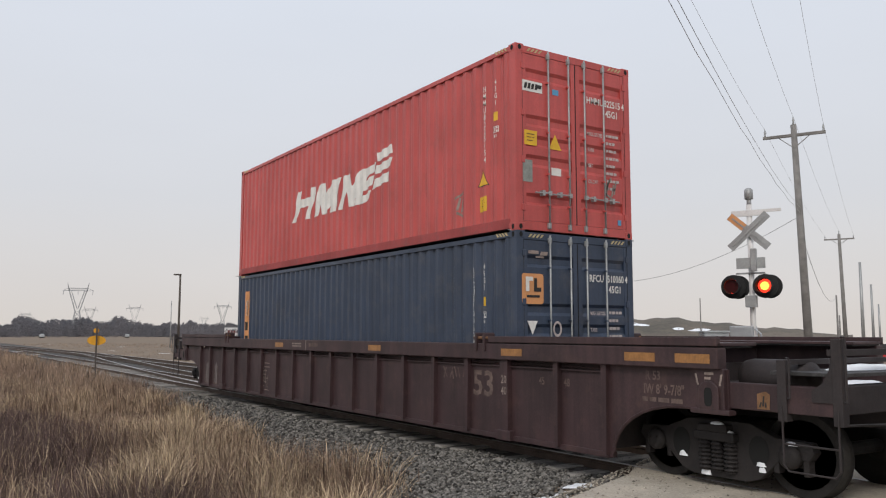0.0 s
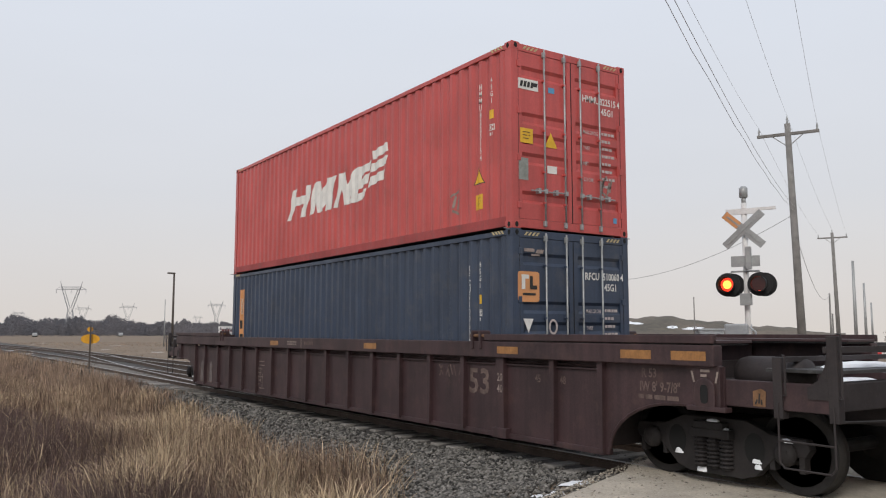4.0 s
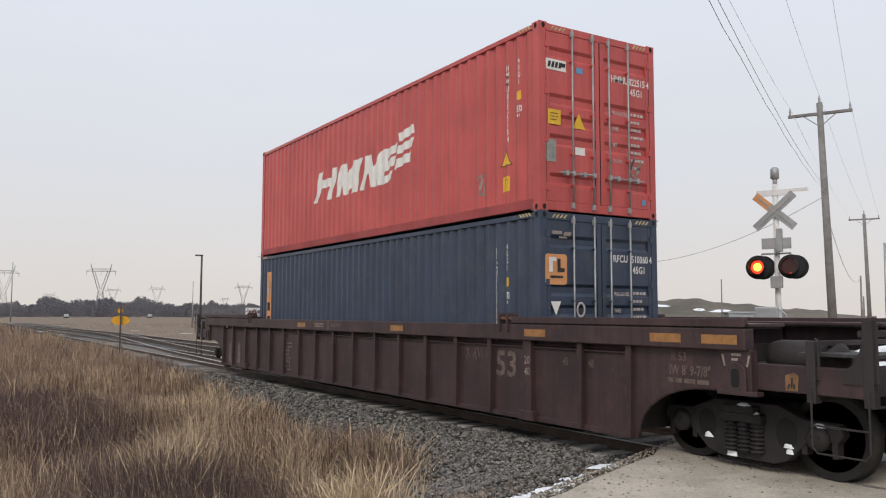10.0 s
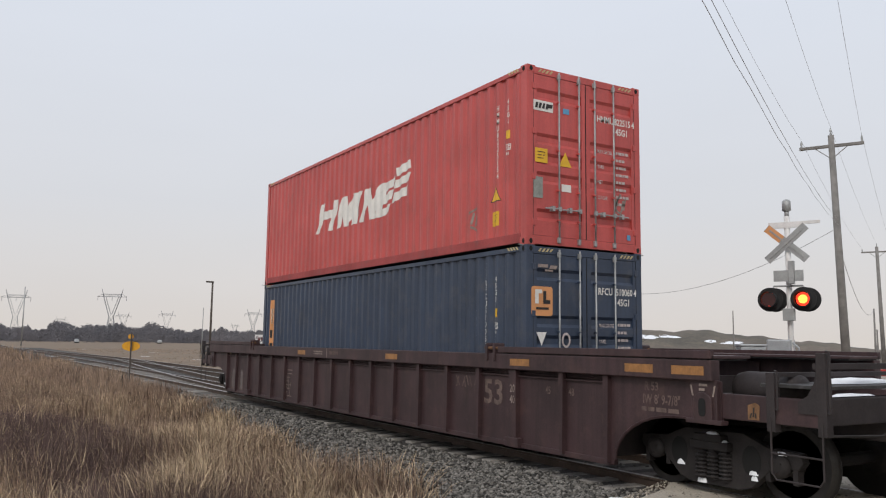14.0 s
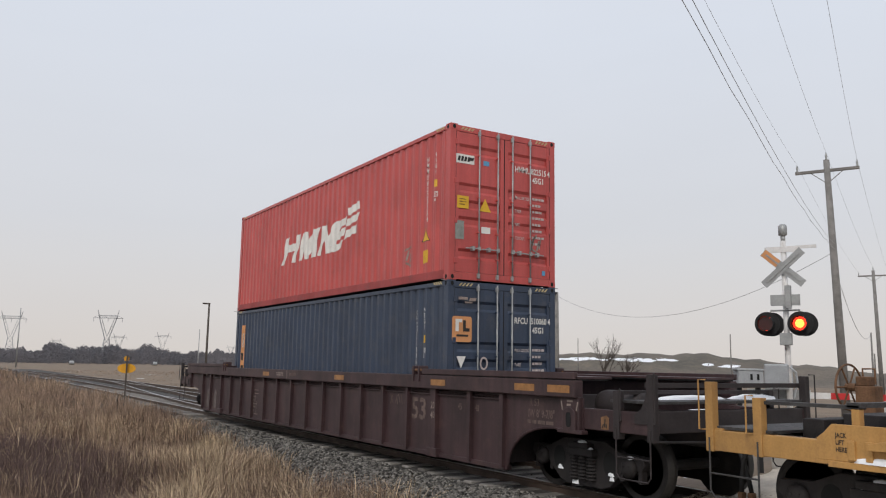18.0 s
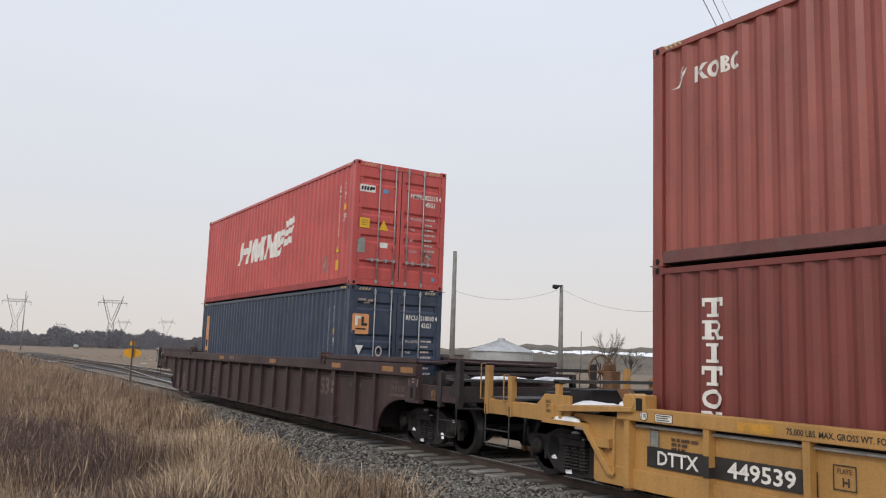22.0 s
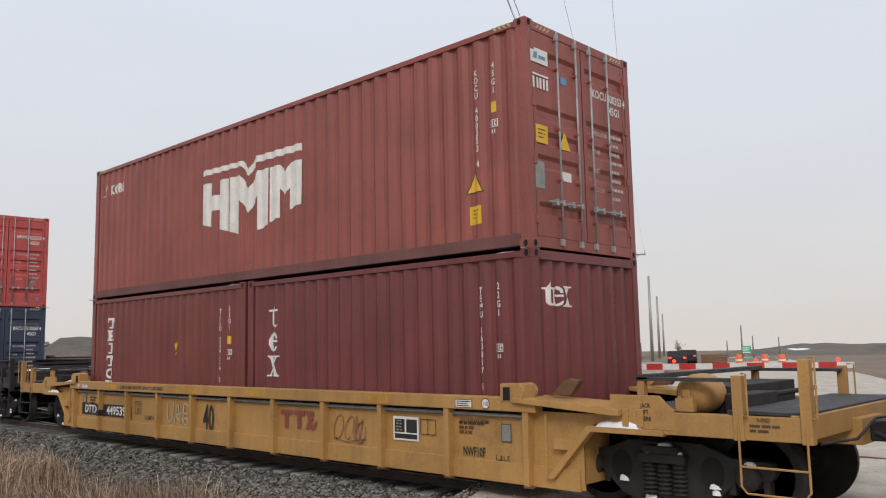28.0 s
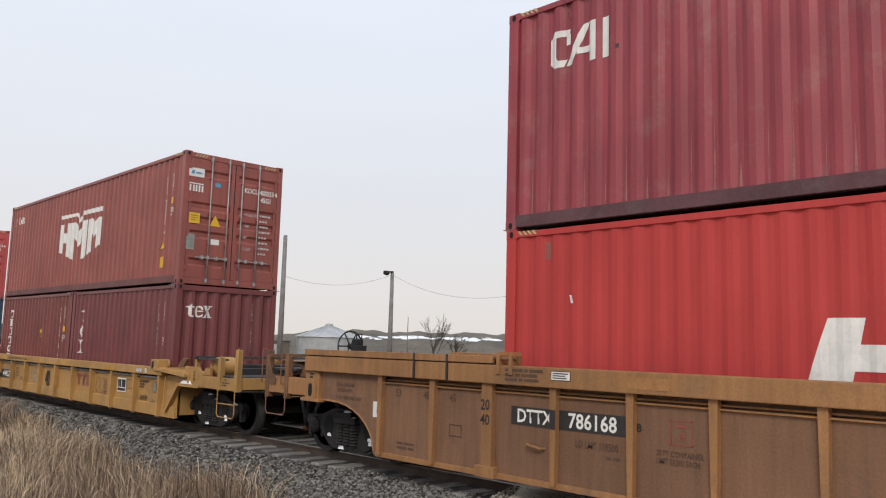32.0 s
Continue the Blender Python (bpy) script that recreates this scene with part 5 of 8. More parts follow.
def door_marks(t, L, ident, code, labels=True):
    e = lambda bm, u, v, mat, name, label="", d=0.008: end_paint(t, L, bm, u, v, mat, name, label, depth=d)
    if labels:
      e(rect(0.25, 0.23), -0.93, 1.44, M["yellow"], "caution_label", "yellow caution label")
      e(bars(3, 0.012, [(0.15,), (0.09, 0.04), (0.12,)], 0.02, 0.05), -1.01, 1.49, M["brown_ink"], "label_print", d=0.004)
      e(quad_bm([[(-0.13, -0.11), (0.13, -0.11), (0, 0.13)]]), -0.44, 1.42, M["yellow"], "warning_triangle", "yellow warning triangle")
      e(rect(0.20, 0.34), -1.0, 0.92, M["grey_plate"], "data_plate", "grey steel data plate")
    e(rect(0.20, 0.12), -0.42, 0.96, M["white"], "small_label", "white label")
    if labels:
        e(rect(0.13, 0.09), -0.42, 2.23, M["lightblue"], "sticker", "small blue sticker")
    e(text_bm(ident[:4], 0.11, 0.8), 0.24, 2.17, M["white"], "identity_prefix", "white owner code")
    e(text_bm(ident[4:10], 0.11, 0.78), 0.63, 2.17, M["white"], "identity_number", "white container number")
    e(text_bm(ident[11:], 0.11, 0.78), 1.03, 2.17, M["white"], "check_digit", "white check digit")
    e(text_bm(code, 0.11, 0.8), 0.66, 2.00, M["white"], "size_code", "white size code")
    for k, head in enumerate(("MAX.GROSS", "TARE", "NET", "CU.CAP.")):
        e(text_bm(head, 0.058, 0.72), 0.25, 1.64 - 0.26 * k, M["soft_white"], "weight_heading", "small white heading")
    e(bars(8, 0.044, [(0.04, 0.08, 0.05, 0.07), (0.05, 0.06, 0.06), (0.05, 0.09, 0.06)], 0.014, 0.125), 0.66, 1.66, M["soft_white"], "weight_figure", "rows of small white figures")["kind"] = "stuff"


# red container: leaning white strokes with a striped flag
side_marks(RED, 5.29, "HMMU8225154", "45G1")
PEAK = [[(-1.27, 1.06), (-1.04, 1.06), (-0.76, 1.76), (-1.01, 1.76)], [(-1.01, 1.76), (-0.70, 1.76), (-0.52, 1.06), (-0.80, 1.06), (-0.87, 1.30)],
        [(-0.66, 1.46), (-0.30, 1.76), (-0.20, 1.76), (-0.36, 1.26), (-0.56, 1.10)], [(-0.46, 1.06), (-0.16, 1.06), (0.10, 1.76), (-0.26, 1.76)]]
strokes = [slant(-2.47, 1.06, 0.25, 0.70, 0.31), slant(-1.71, 1.06, 0.26, 0.70, 0.31), slant(-2.12, 1.36, 0.60, 0.20, 0.08)]
strokes += PEAK + [[(u * 0.95 + 1.22, v) for u, v in p] for p in PEAK]
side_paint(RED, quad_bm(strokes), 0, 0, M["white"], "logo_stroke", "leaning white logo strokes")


def wave_stripe(u0, u1, low, high, lean):
    """A short stripe of the flag: its lower and upper edge swing up along it."""
    n = 6
    sw = lambda k: 0.035 * math.sin(math.pi * (k / n - 0.5))
    return [(u0 + (u1 - u0) * k / n, low + sw(k)) for k in range(n + 1)] + [(u0 + lean + (u1 - u0) * k / n, high + sw(k)) for k in range(n, -1, -1)]


flag = [wave_stripe(1.72, 2.30, 1.845, 2.02, -0.02), wave_stripe(1.62, 2.24, 1.60, 1.77, 0.06), wave_stripe(1.48, 2.12, 1.32, 1.51, 0.09),
        wave_stripe(1.21, 1.62, 1.60, 1.78, 0.06), wave_stripe(1.14, 1.48, 1.34, 1.54, 0.08), wave_stripe(1.06, 1.40, 1.08, 1.25, 0.06)]
side_paint(RED, quad_bm(flag), 0, 0, M["white"], "logo_flag", "white waving stripes")
side_paint(RED, quad_bm([slant(-0.1, -0.06, 0.05, 0.2, 0.06), slant(0.0, -0.1, 0.05, 0.22, 0.06), [(-0.1, -0.12), (0.08, -0.2), (0.1, -0.16), (-0.08, -0.08)], [(-0.14, 0.12), (0.1, 0.2), (0.1, 0.24), (-0.14, 0.16)]]), 4.57, 0.55, M["worn_white"], "scuffed_placard", "torn white placard")
door_marks(RED, L40, "HMMU822515 4", "45G1")
end_paint(RED, L40, rect(0.42, 0.17), -0.90, 2.25, M["white"], "logo_plate", "white logo sticker", depth=0.008)
end_paint(RED, L40, quad_bm([slant(u, -0.045, 0.05, 0.09, 0.02) for u in (-0.16, -0.09, -0.02, 0.05)] + [slant(0.10, -0.02, 0.08, 0.06, 0.02)]), -0.90, 2.25, M["ink"], "logo_bar", depth=0.004)
end_paint(RED, L40, quad_bm([slant(-0.12, -0.1, 0.03, 0.2, 0.05), slant(0, -0.12, 0.04, 0.2, 0.05), slant(0.06, -0.08, 0.03, 0.22, 0.05), [(-0.14, 0.02), (0.0, 0.2), (0.03, 0.18), (-0.1, 0.0)], [(-0.12, -0.1), (0.03, -0.18), (0.05, -0.15), (-0.1, -0.07)]]), 0.75, 0.80, M["worn_white"], "scuffed_placard", "torn white placard", depth=0.008)
end_paint(RED, L40, rect(0.08, 0.09), 0.93, 0.26, M["lightblue"], "sticker", "small blue sticker", depth=0.004)

# blue container
side_marks(BLUE, 4.97, "RFCU5100604", "45G1", tri=False)
side_paint(BLUE, rect(0.32, 2.3), -5.40, 1.30, M["orange"], "logo_band", "upright orange logo band")
side_paint(BLUE, quad_bm([slant(-0.12, v, 0.24, 0.13) if k % 2 else slant(-0.12, v, 0.10, 0.22) for k, v in enumerate((-0.95, -0.68, -0.42, -0.15, 0.12))]), -5.40, 1.30, M["ink"], "logo_bar", "dark plain bars", wave=True)
side_paint(BLUE, quad_bm([slant(-0.10, 0.50, 0.20, 0.42)]), -5.40, 1.30, M["white"], "logo_block", wave=True)
door_marks(BLUE, L40, "RFCU510060 4", "45G1", labels=False)
rr = [(0.20 * math.copysign(1, math.cos(a)) - 0.04 * math.copysign(1, math.cos(a)) + 0.05 * math.cos(a), 0.22 * math.copysign(1, math.sin(a)) - 0.04 * math.copysign(1, math.sin(a)) + 0.05 * math.sin(a)) for a in np.linspace(0.01, 2 * math.pi + 0.01, 25)[:-1]]
end_paint(BLUE, L40, quad_bm([rr]), -0.92, 2.02, M["orange"], "logo_panel", "orange rounded logo panel", depth=0.004)
end_paint(BLUE, L40, quad_bm([slant(-0.14, -0.06, 0.07, 0.22), slant(-0.14, 0.10, 0.14, 0.06)]), -0.92, 2.04, M["white"], "logo_stroke", depth=-0.001)
end_paint(BLUE, L40, quad_bm([slant(0.02, -0.06, 0.06, 0.2), slant(0.02, -0.06, 0.14, 0.06), slant(-0.12, -0.15, 0.25, 0.035)]), -0.92, 2.04, M["ink"], "logo_stroke", depth=-0.001)
end_paint(BLUE, L40, quad_bm([[(-0.1, 0.1), (0.1, 0.1), (0, -0.11)]]), -0.93, 1.44, M["white"], "white_triangle", "white triangle mark", depth=0.004)
end_paint(BLUE, L40, quad_bm(half_ring(0, 0, 0.09, 0.12, 0.035, 0, 360)), -0.44, 1.42, M["soft_white"], "round_mark", "worn round white mark", depth=0.004)
end_paint(BLUE, L40, quad_bm([slant(-1.0, 2.55, 0.2, 0.05), slant(-0.78, 2.53, 0.14, 0.06, 0.03), slant(-0.86, 2.49, 0.16, 0.03)]), 0, 0, M["worn_white"], "paint_scuff", depth=0.004)

# brick-red container: zigzag line above tall blocks
side_marks(BRICK, 5.27, "KOCU 400353 4", "45G1")
zig = [[(-1.54, 2.07), (-0.23, 2.055), (0.02, 1.83), (0.02, 1.965), (-0.19, 2.145), (-1.54, 2.175)], [(0.02, 1.83), (0.25, 2.04), (1.50, 2.03), (1.50, 2.15), (0.21, 2.155), (0.02, 1.965)]]
side_paint(BRICK, quad_bm(zig), 0, 0, M["white"], "logo_zigzag", "white zigzag line")
blocks = [[(-1.54, 1.16), (-1.24, 1.09), (-1.24, 1.91), (-1.54, 1.915)], [(-0.953, 1.02), (-0.655, 0.945), (-0.655, 1.91), (-0.953, 1.91)], slant(-1.24, 1.372, 0.29, 0.282),
          [(-0.57, 0.925), (-0.275, 0.85), (-0.275, 1.46), (-0.255, 1.895), (-0.57, 1.90)], [(-0.275, 1.46), (0.02, 1.19), (0.02, 1.62), (-0.255, 1.895)], [(0.02, 1.19), (0.295, 1.45), (0.295, 1.89), (0.02, 1.62)], [(0.295, 0.855), (0.60, 0.915), (0.61, 1.885), (0.295, 1.89)],
          [(0.632, 0.955), (0.918, 1.0), (0.918, 1.885), (0.632, 1.89)], [(0.918, 1.48), (1.10, 1.355), (1.10, 1.74), (0.918, 1.885)], [(1.10, 1.355), (1.20, 1.455), (1.22, 1.875), (1.10, 1.74)], [(1.195, 1.10), (1.49, 1.15), (1.505, 1.88), (1.205, 1.875)]]
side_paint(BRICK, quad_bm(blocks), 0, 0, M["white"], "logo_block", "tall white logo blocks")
small = [[(-5.78, 2.27), (-5.68, 2.27), (-5.60, 2.33), (-5.57, 2.42), (-5.62, 2.36), (-5.70, 2.30)], [(-5.68, 2.33), (-5.64, 2.32), (-5.55, 2.43), (-5.52, 2.50), (-5.60, 2.44)], [(-5.66, 2.38), (-5.62, 2.44), (-5.57, 2.52), (-5.64, 2.48)]]
small += [slant(-5.43, 2.27, 0.06, 0.205), [(-5.37, 2.37), (-5.28, 2.475), (-5.21, 2.475), (-5.33, 2.34)], [(-5.36, 2.39), (-5.31, 2.40), (-5.20, 2.27), (-5.27, 2.27)]]
small += half_ring(-5.12, 2.37, 0.095, 0.105, 0.05, 0, 360) + [slant(-5.00, 2.27, 0.055, 0.205)] + half_ring(-4.955, 2.425, 0.055, 0.052, 0.032, -90, 90) + half_ring(-4.95, 2.325, 0.062, 0.056, 0.032, -90, 90) + half_ring(-4.79, 2.37, 0.095, 0.107, 0.05, 55, 305)
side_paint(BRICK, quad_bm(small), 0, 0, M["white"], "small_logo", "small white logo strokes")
door_marks(BRICK, L40, "KOCU400353 4", "45G1")
end_paint(BRICK, L40, rect(0.36, 0.19), -0.94, 2.44, M["white"], "logo_plate", "white sticker with dark bars", depth=0.004)
end_paint(BRICK, L40, quad_bm([slant(-0.13, -0.04, 0.07, 0.08, 0.02), slant(-0.02, -0.03, 0.14, 0.04)]), -0.94, 2.44, M["lightblue"], "logo_bar", depth=-0.001)
end_paint(BRICK, L40, quad_bm([slant(u, -0.08, 0.04, 0.14) for u in (-0.16, -0.08, -0.02, 0.05, 0.12)] + [slant(-0.17, 0.08, 0.34, 0.025)]), -0.93, 2.10, M["white"], "logo_block", depth=0.004)

# the two short containers below it
side_marks(OXIDE, 2.24, "TLLU 254114 5", "22G1", tri=False, low=True)
def slab(top, kind):
    """One slab-footed stroke figure 0.30 wide and 0.225 high, its top at the given height."""
    c, lo = -2.085, top - 0.225
    if kind == "bar":
        return [slant(c - 0.15, top - 0.05, 0.30, 0.05), slant(c - 0.15, top - 0.10, 0.04, 0.055), slant(c + 0.11, top - 0.10, 0.04, 0.055), slant(c - 0.04, lo, 0.08, 0.18), slant(c - 0.085, lo, 0.17, 0.036)]
    if kind == "post":
        return [slant(c - 0.04, lo, 0.08, 0.225), slant(c - 0.09, lo, 0.18, 0.036), slant(c - 0.09, top - 0.036, 0.18, 0.036)]
    if kind == "oval":
        return half_ring(c, top - 0.112, 0.14, 0.112, 0.05, 0, 360)
    if kind == "bowl":
        return [slant(c - 0.11, lo, 0.07, 0.225), slant(c - 0.15, lo, 0.15, 0.036), slant(c - 0.15, top - 0.036, 0.20, 0.036), slant(c - 0.05, top - 0.14, 0.10, 0.034)] + half_ring(c + 0.04, top - 0.07, 0.08, 0.07, 0.04, -90, 90) + [[(c + 0.0, top - 0.12), (c + 0.07, top - 0.12), (c + 0.13, lo), (c + 0.05, lo)], slant(c + 0.04, lo, 0.12, 0.036)]
    return [slant(c - 0.15, top - 0.04, 0.12, 0.04), slant(c + 0.03, top - 0.04, 0.12, 0.04), slant(c - 0.11, lo, 0.05, 0.2), slant(c + 0.07, lo, 0.05, 0.2), slant(c + 0.03, lo, 0.09, 0.21, -0.14)]


tall = [p for v, kind in ((2.165, "bar"), (1.90, "bowl"), (1.632, "post"), (1.367, "bar"), (1.103, "oval"), (0.85, "twin")) for p in slab(v, kind)]
side_paint(OXIDE, quad_bm(tall), 0, 0, M["white"], "logo_stroke", "white strokes down the side")
side_paint(OXIDE, quad_bm([[(0.022 * math.cos(a) * (1 + 0.5 * math.sin(3 * a)), 0.07 * math.sin(a)) for a in np.linspace(0, 6.28, 15)[:-1]], slant(-0.01, -0.16, 0.015, 0.06, 0.02), slant(0.04, 0.02, 0.012, 0.07, -0.03)]), 0.64, 1.52, M["yellow"], "paint_splash", "yellow paint splash")
side_paint(OXIDE, quad_bm([slant(0.0, 0.0, 0.03, 0.12)]), 1.85, 1.98, M["lightblue"], "sticker")
side_marks(WINE, 2.19, "TEMU 163817 1", "22G1", tri=False, low=True, height=False)
def soft_strokes(step, down):
    """The three thick-and-thin strokes, each in its own square of unit height; step: the way from one to the next."""
    t_ = [[(0.30, 0.20), (0.44, 0.06), (0.72, 0.02), (0.90, 0.16), (0.66, 0.14), (0.60, 0.24), (0.60, 1.18), (0.30, 0.86)], slant(0.06, 0.80, 0.84, 0.10)]
    e_ = [[(0.50, 0.98), (0.22, 0.86), (0.05, 0.60), (0.05, 0.36), (0.20, 0.10), (0.48, 0.0), (0.60, 0.06), (0.42, 0.20), (0.36, 0.48), (0.40, 0.80)], half_ring(0.55, 0.66, 0.35, 0.33, 0.16, 0, 100)[0], *half_ring(0.55, 0.66, 0.35, 0.33, 0.16, 0, 110), slant(0.36, 0.48, 0.54, 0.10), [(0.48, 0.0), (0.78, 0.08), (0.90, 0.26), (0.84, 0.30), (0.70, 0.18), (0.44, 0.12)]]
    x_ = [[(0.05, 1.0), (0.42, 1.0), (0.98, 0.0), (0.58, 0.0)], [(0.80, 1.0), (0.92, 1.0), (0.22, 0.0), (0.08, 0.0)], slant(0.0, 0.93, 0.50, 0.07), slant(0.62, 0.93, 0.40, 0.07), slant(-0.02, 0.0, 0.36, 0.07), slant(0.50, 0.0, 0.52, 0.07)]
    out = []
    for k, g in enumerate((t_, e_, x_)):
        out += [[(u + (0 if down else k * step), v - (k * step if down else 0)) for u, v in p] for p in g]
    return out


tx = [[(-2.45 + 0.30 * u, 1.78 + 0.335 * v) for u, v in p] for p in soft_strokes(1.17, True)]
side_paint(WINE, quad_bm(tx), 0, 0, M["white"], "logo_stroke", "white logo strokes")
ex = [[(-0.98 + 0.225 * u, 1.89 + 0.26 * v) for u, v in p] for p in soft_strokes(0.86, False)]
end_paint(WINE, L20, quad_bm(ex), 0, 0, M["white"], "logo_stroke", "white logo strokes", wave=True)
for row, chunk in ((0, "TEMU"), (5, "163817"), (12, "1")):
    end_paint(WINE, L20, column(chunk, 0.075, 0.10), 0.62, 2.25 - 0.10 * row, M["white"], "identity_number", "white container number", wave=True)

# rear pair
rear_marks = [[(-5.41, 2.06), (-5.33, 1.99), (-5.27, 2.08), (-5.30, 2.12), (-5.30, 2.42), (-5.33, 2.46), (-5.41, 2.38)], [(-5.33, 1.99), (-5.20, 1.99), (-5.14, 2.08), (-5.27, 2.08)], [(-5.40, 2.38), (-5.30, 2.38), (-5.12, 2.38), (-5.10, 2.46), (-5.33, 2.47)], slant(-5.16, 2.26, 0.07, 0.14),
       [(-5.16, 1.99), (-5.06, 1.99), (-4.80, 2.47), (-4.90, 2.47)], slant(-4.80, 1.97, 0.10, 0.50), slant(-4.98, 2.10, 0.2, 0.08), slant(-4.62, 1.97, 0.10, 0.50)]
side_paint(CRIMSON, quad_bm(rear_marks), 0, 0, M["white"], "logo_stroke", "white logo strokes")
side_paint(CRIMSON, rect(0.04, 0.05), -4.40, 2.06, M["ink"], "rivet_patch")
big = [[(-2.42, 0.85), (-1.98, 0.85), (-1.79, 1.76), (-2.12, 1.76)], [(-1.98, 1.28), (-0.95, 1.28), (-0.90, 1.52), (-1.90, 1.52)], [(-1.05, 0.85), (-0.62, 0.85), (-0.40, 1.76), (-0.75, 1.76)]]
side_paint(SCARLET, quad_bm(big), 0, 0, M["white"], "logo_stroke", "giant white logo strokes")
side_paint(SCARLET, quad_bm([slant(-0.02, -0.05, 0.04, 0.1, -0.03)]), -5.04, 2.0, M["white"], "paint_chip")
side_paint(SCARLET, rect(0.10, 0.22), -5.42, 2.60, M["maroon"], "old_label", wave=True)

rng = random.Random(17)
scr = []
for k in range(-21, 22):
    u = k * PITCH + 0.139
    h = rng.uniform(0.25, 0.95)
    w = rng.uniform(0.006, 0.018)
    o = rng.uniform(-0.02, 0.02)
    scr.append([(u + o - w, 0.20), (u + o + w, 0.20), (u + o + w * 0.5, 0.20 + h * 0.6), (u + o, 0.20 + h), (u + o - w * 0.4, 0.20 + h * 0.5)])
tagged(side_paint(CRIMSON, quad_bm(scr), 0, 0, M["scrape"], "scrape_mark", "pale scrapes rising from the bottom rail"), kind="stuff")

# ---- marks on the cars ----
def car_paint(car, X, bm, u, v, mat, name, label=""):
    if name.startswith("logo"):
        pieces = islands(bm)
        if len(pieces) > 1:
            return [car_paint(car, X + 0.0006 * k, b, u, v, mat, name, label) for k, b in enumerate(pieces)][0]
        bm = pieces[0]
    bm = on_wall(bm, u, v, False, 0.0)
    place(bm, Matrix.Translation((-X, 0, 0)) @ Matrix.Rotation(radians(-90), 4, 'Z'))
    ob = part(name, bm, mat, car, label)
    if name in ("small_stencil", "notice_print", "inspection_print", "graffiti", "arrow_mark"):
        ob["kind"] = "stuff"
    return ob


for u in (-2.1, 2.44, 6.46, 8.86, 9.62):      # reflective tape on the chord
    car_paint(CAR_A, 1.624, rect(0.47, 0.10), u, 1.44, M["amber"], "reflector_tape", "amber reflective tape")
car_paint(CAR_A, 1.505, text_bm("53", 0.36, 1.05), 5.36, 0.79, M["faint"], "stencil", "faded large number")
car_paint(CAR_A, 1.582, text_bm("20", 0.11, 0.8), 6.165, 1.0, M["worn_white"], "stencil")
car_paint(CAR_A, 1.582, text_bm("40", 0.11, 0.8), 6.165, 0.84, M["worn_white"], "stencil")
part("stencil_panel", Shape().box(-1.578, -1.5, -6.31, -6.13, 0.30, 1.33), M["car_brown"], CAR_A)
car_paint(CAR_A, 1.505, text_bm("45", 0.10, 0.8), 6.92, 1.02, M["faint"], "stencil")
car_paint(CAR_A, 1.505, text_bm("48", 0.10, 0.8), 7.42, 1.02, M["faint"], "stencil")
car_paint(CAR_A, 1.519, text_bm("R 53", 0.10, 0.85), 8.85, 1.18, M["faint"], "stencil")
car_paint(CAR_A, 1.519, text_bm("IW 8' 9-7/8\"", 0.11, 0.75), 8.82, 1.02, M["faint"], "stencil", "worn white stencil")
car_paint(CAR_A, 1.519, bars(1, 0.05, [(0.08, 0.10, 0.16, 0.16)], 0.03), 8.80, 0.93, M["faint"], "stencil")
car_paint(CAR_A, 1.574, bars(3, 0.028, [(0.12,), (0.08,), (0.1,)], 0.02, 0.05), 9.74, 1.27, M["worn_white"], "stencil")
car_paint(CAR_A, 1.574, quad_bm([slant(9.64, 1.16, 0.025, 0.12, -0.03), slant(9.92, 1.16, 0.025, 0.12, 0.03)]), 0, 0, M["worn_white"], "arrow_mark")
car_paint(CAR_A, 1.624, bars(2, 0.03, [(0.10, 0.16, 0.2), (0.05, 0.3, 0.1)], 0.02, 0.05), -1.35, 1.46, M["worn_white"], "small_stencil")
car_paint(CAR_A, 1.624, bars(1, 0.07, [(0.06, 0.05, 0.08, 0.05, 0.05, 0.05)], 0.02), -0.45, 1.42, M["faint"], "car_mark")
car_paint(CAR_A, 1.624, quad_bm([slant(-0.62, 1.34, 0.03, 0.21)]), 0, 0, M["worn_white"], "paint_tick")
scrawl = [slant(-3.55 + 0.35 * random.random(), 0.35 + 0.09 * k, 0.05 + 0.3 * random.random(), 0.02, 0.05 * random.uniform(-1, 1)) for k in range(9)] + [slant(-3.5 + 0.1 * k, 0.35 + 0.2 * random.random(), 0.02, 0.35, 0.05 * random.uniform(-1, 1)) for k in range(5)]
car_paint(CAR_A, 1.505, quad_bm(scrawl), 0, 0, M["worn_white"], "graffiti", "thin white scrawl")
for u in (-7.0, -7.75):
    car_paint(CAR_A, 1.505, quad_bm([slant(u - 0.2, 0.30, 0.4, 0.03), slant(u - 0.2, 0.30, 0.03, 0.5), slant(u + 0.17, 0.30, 0.03, 0.5), slant(u - 0.1, 0.4, 0.03, 0.3), slant(u + 0.02, 0.35, 0.03, 0.4)]), 0, 0, M["faint"], "graffiti")
glyph = [slant(4.55 + 0.09 * k, 0.98 + 0.06 * random.random(), 0.03, 0.16, random.uniform(-0.1, 0.1)) for k in range(7)]
car_paint(CAR_A, 1.505, quad_bm(glyph), 0, 0, M["faint"], "graffiti", "faint painted scrawl")
car_paint(CAR_A, 1.504, quad_bm([[(10.33, 0.95), (10.47, 0.95), (10.48, 1.10), (10.43, 1.13), (10.33, 1.10)]]), 0, 0, M["tan"], "rust_patch", "bare tan patch")
for u, w in ((-7.05, 0.24), (-7.82, 0.30)):
    car_paint(CAR_A, 1.5045, quad_bm([[(u, 0.34), (u + w, 0.32), (u + w - 0.02, 0.78), (u + w * 0.6, 0.90), (u + 0.03, 0.80)]]), 0, 0, M["pale"], "scuffed_patch", "pale scuffed patch")
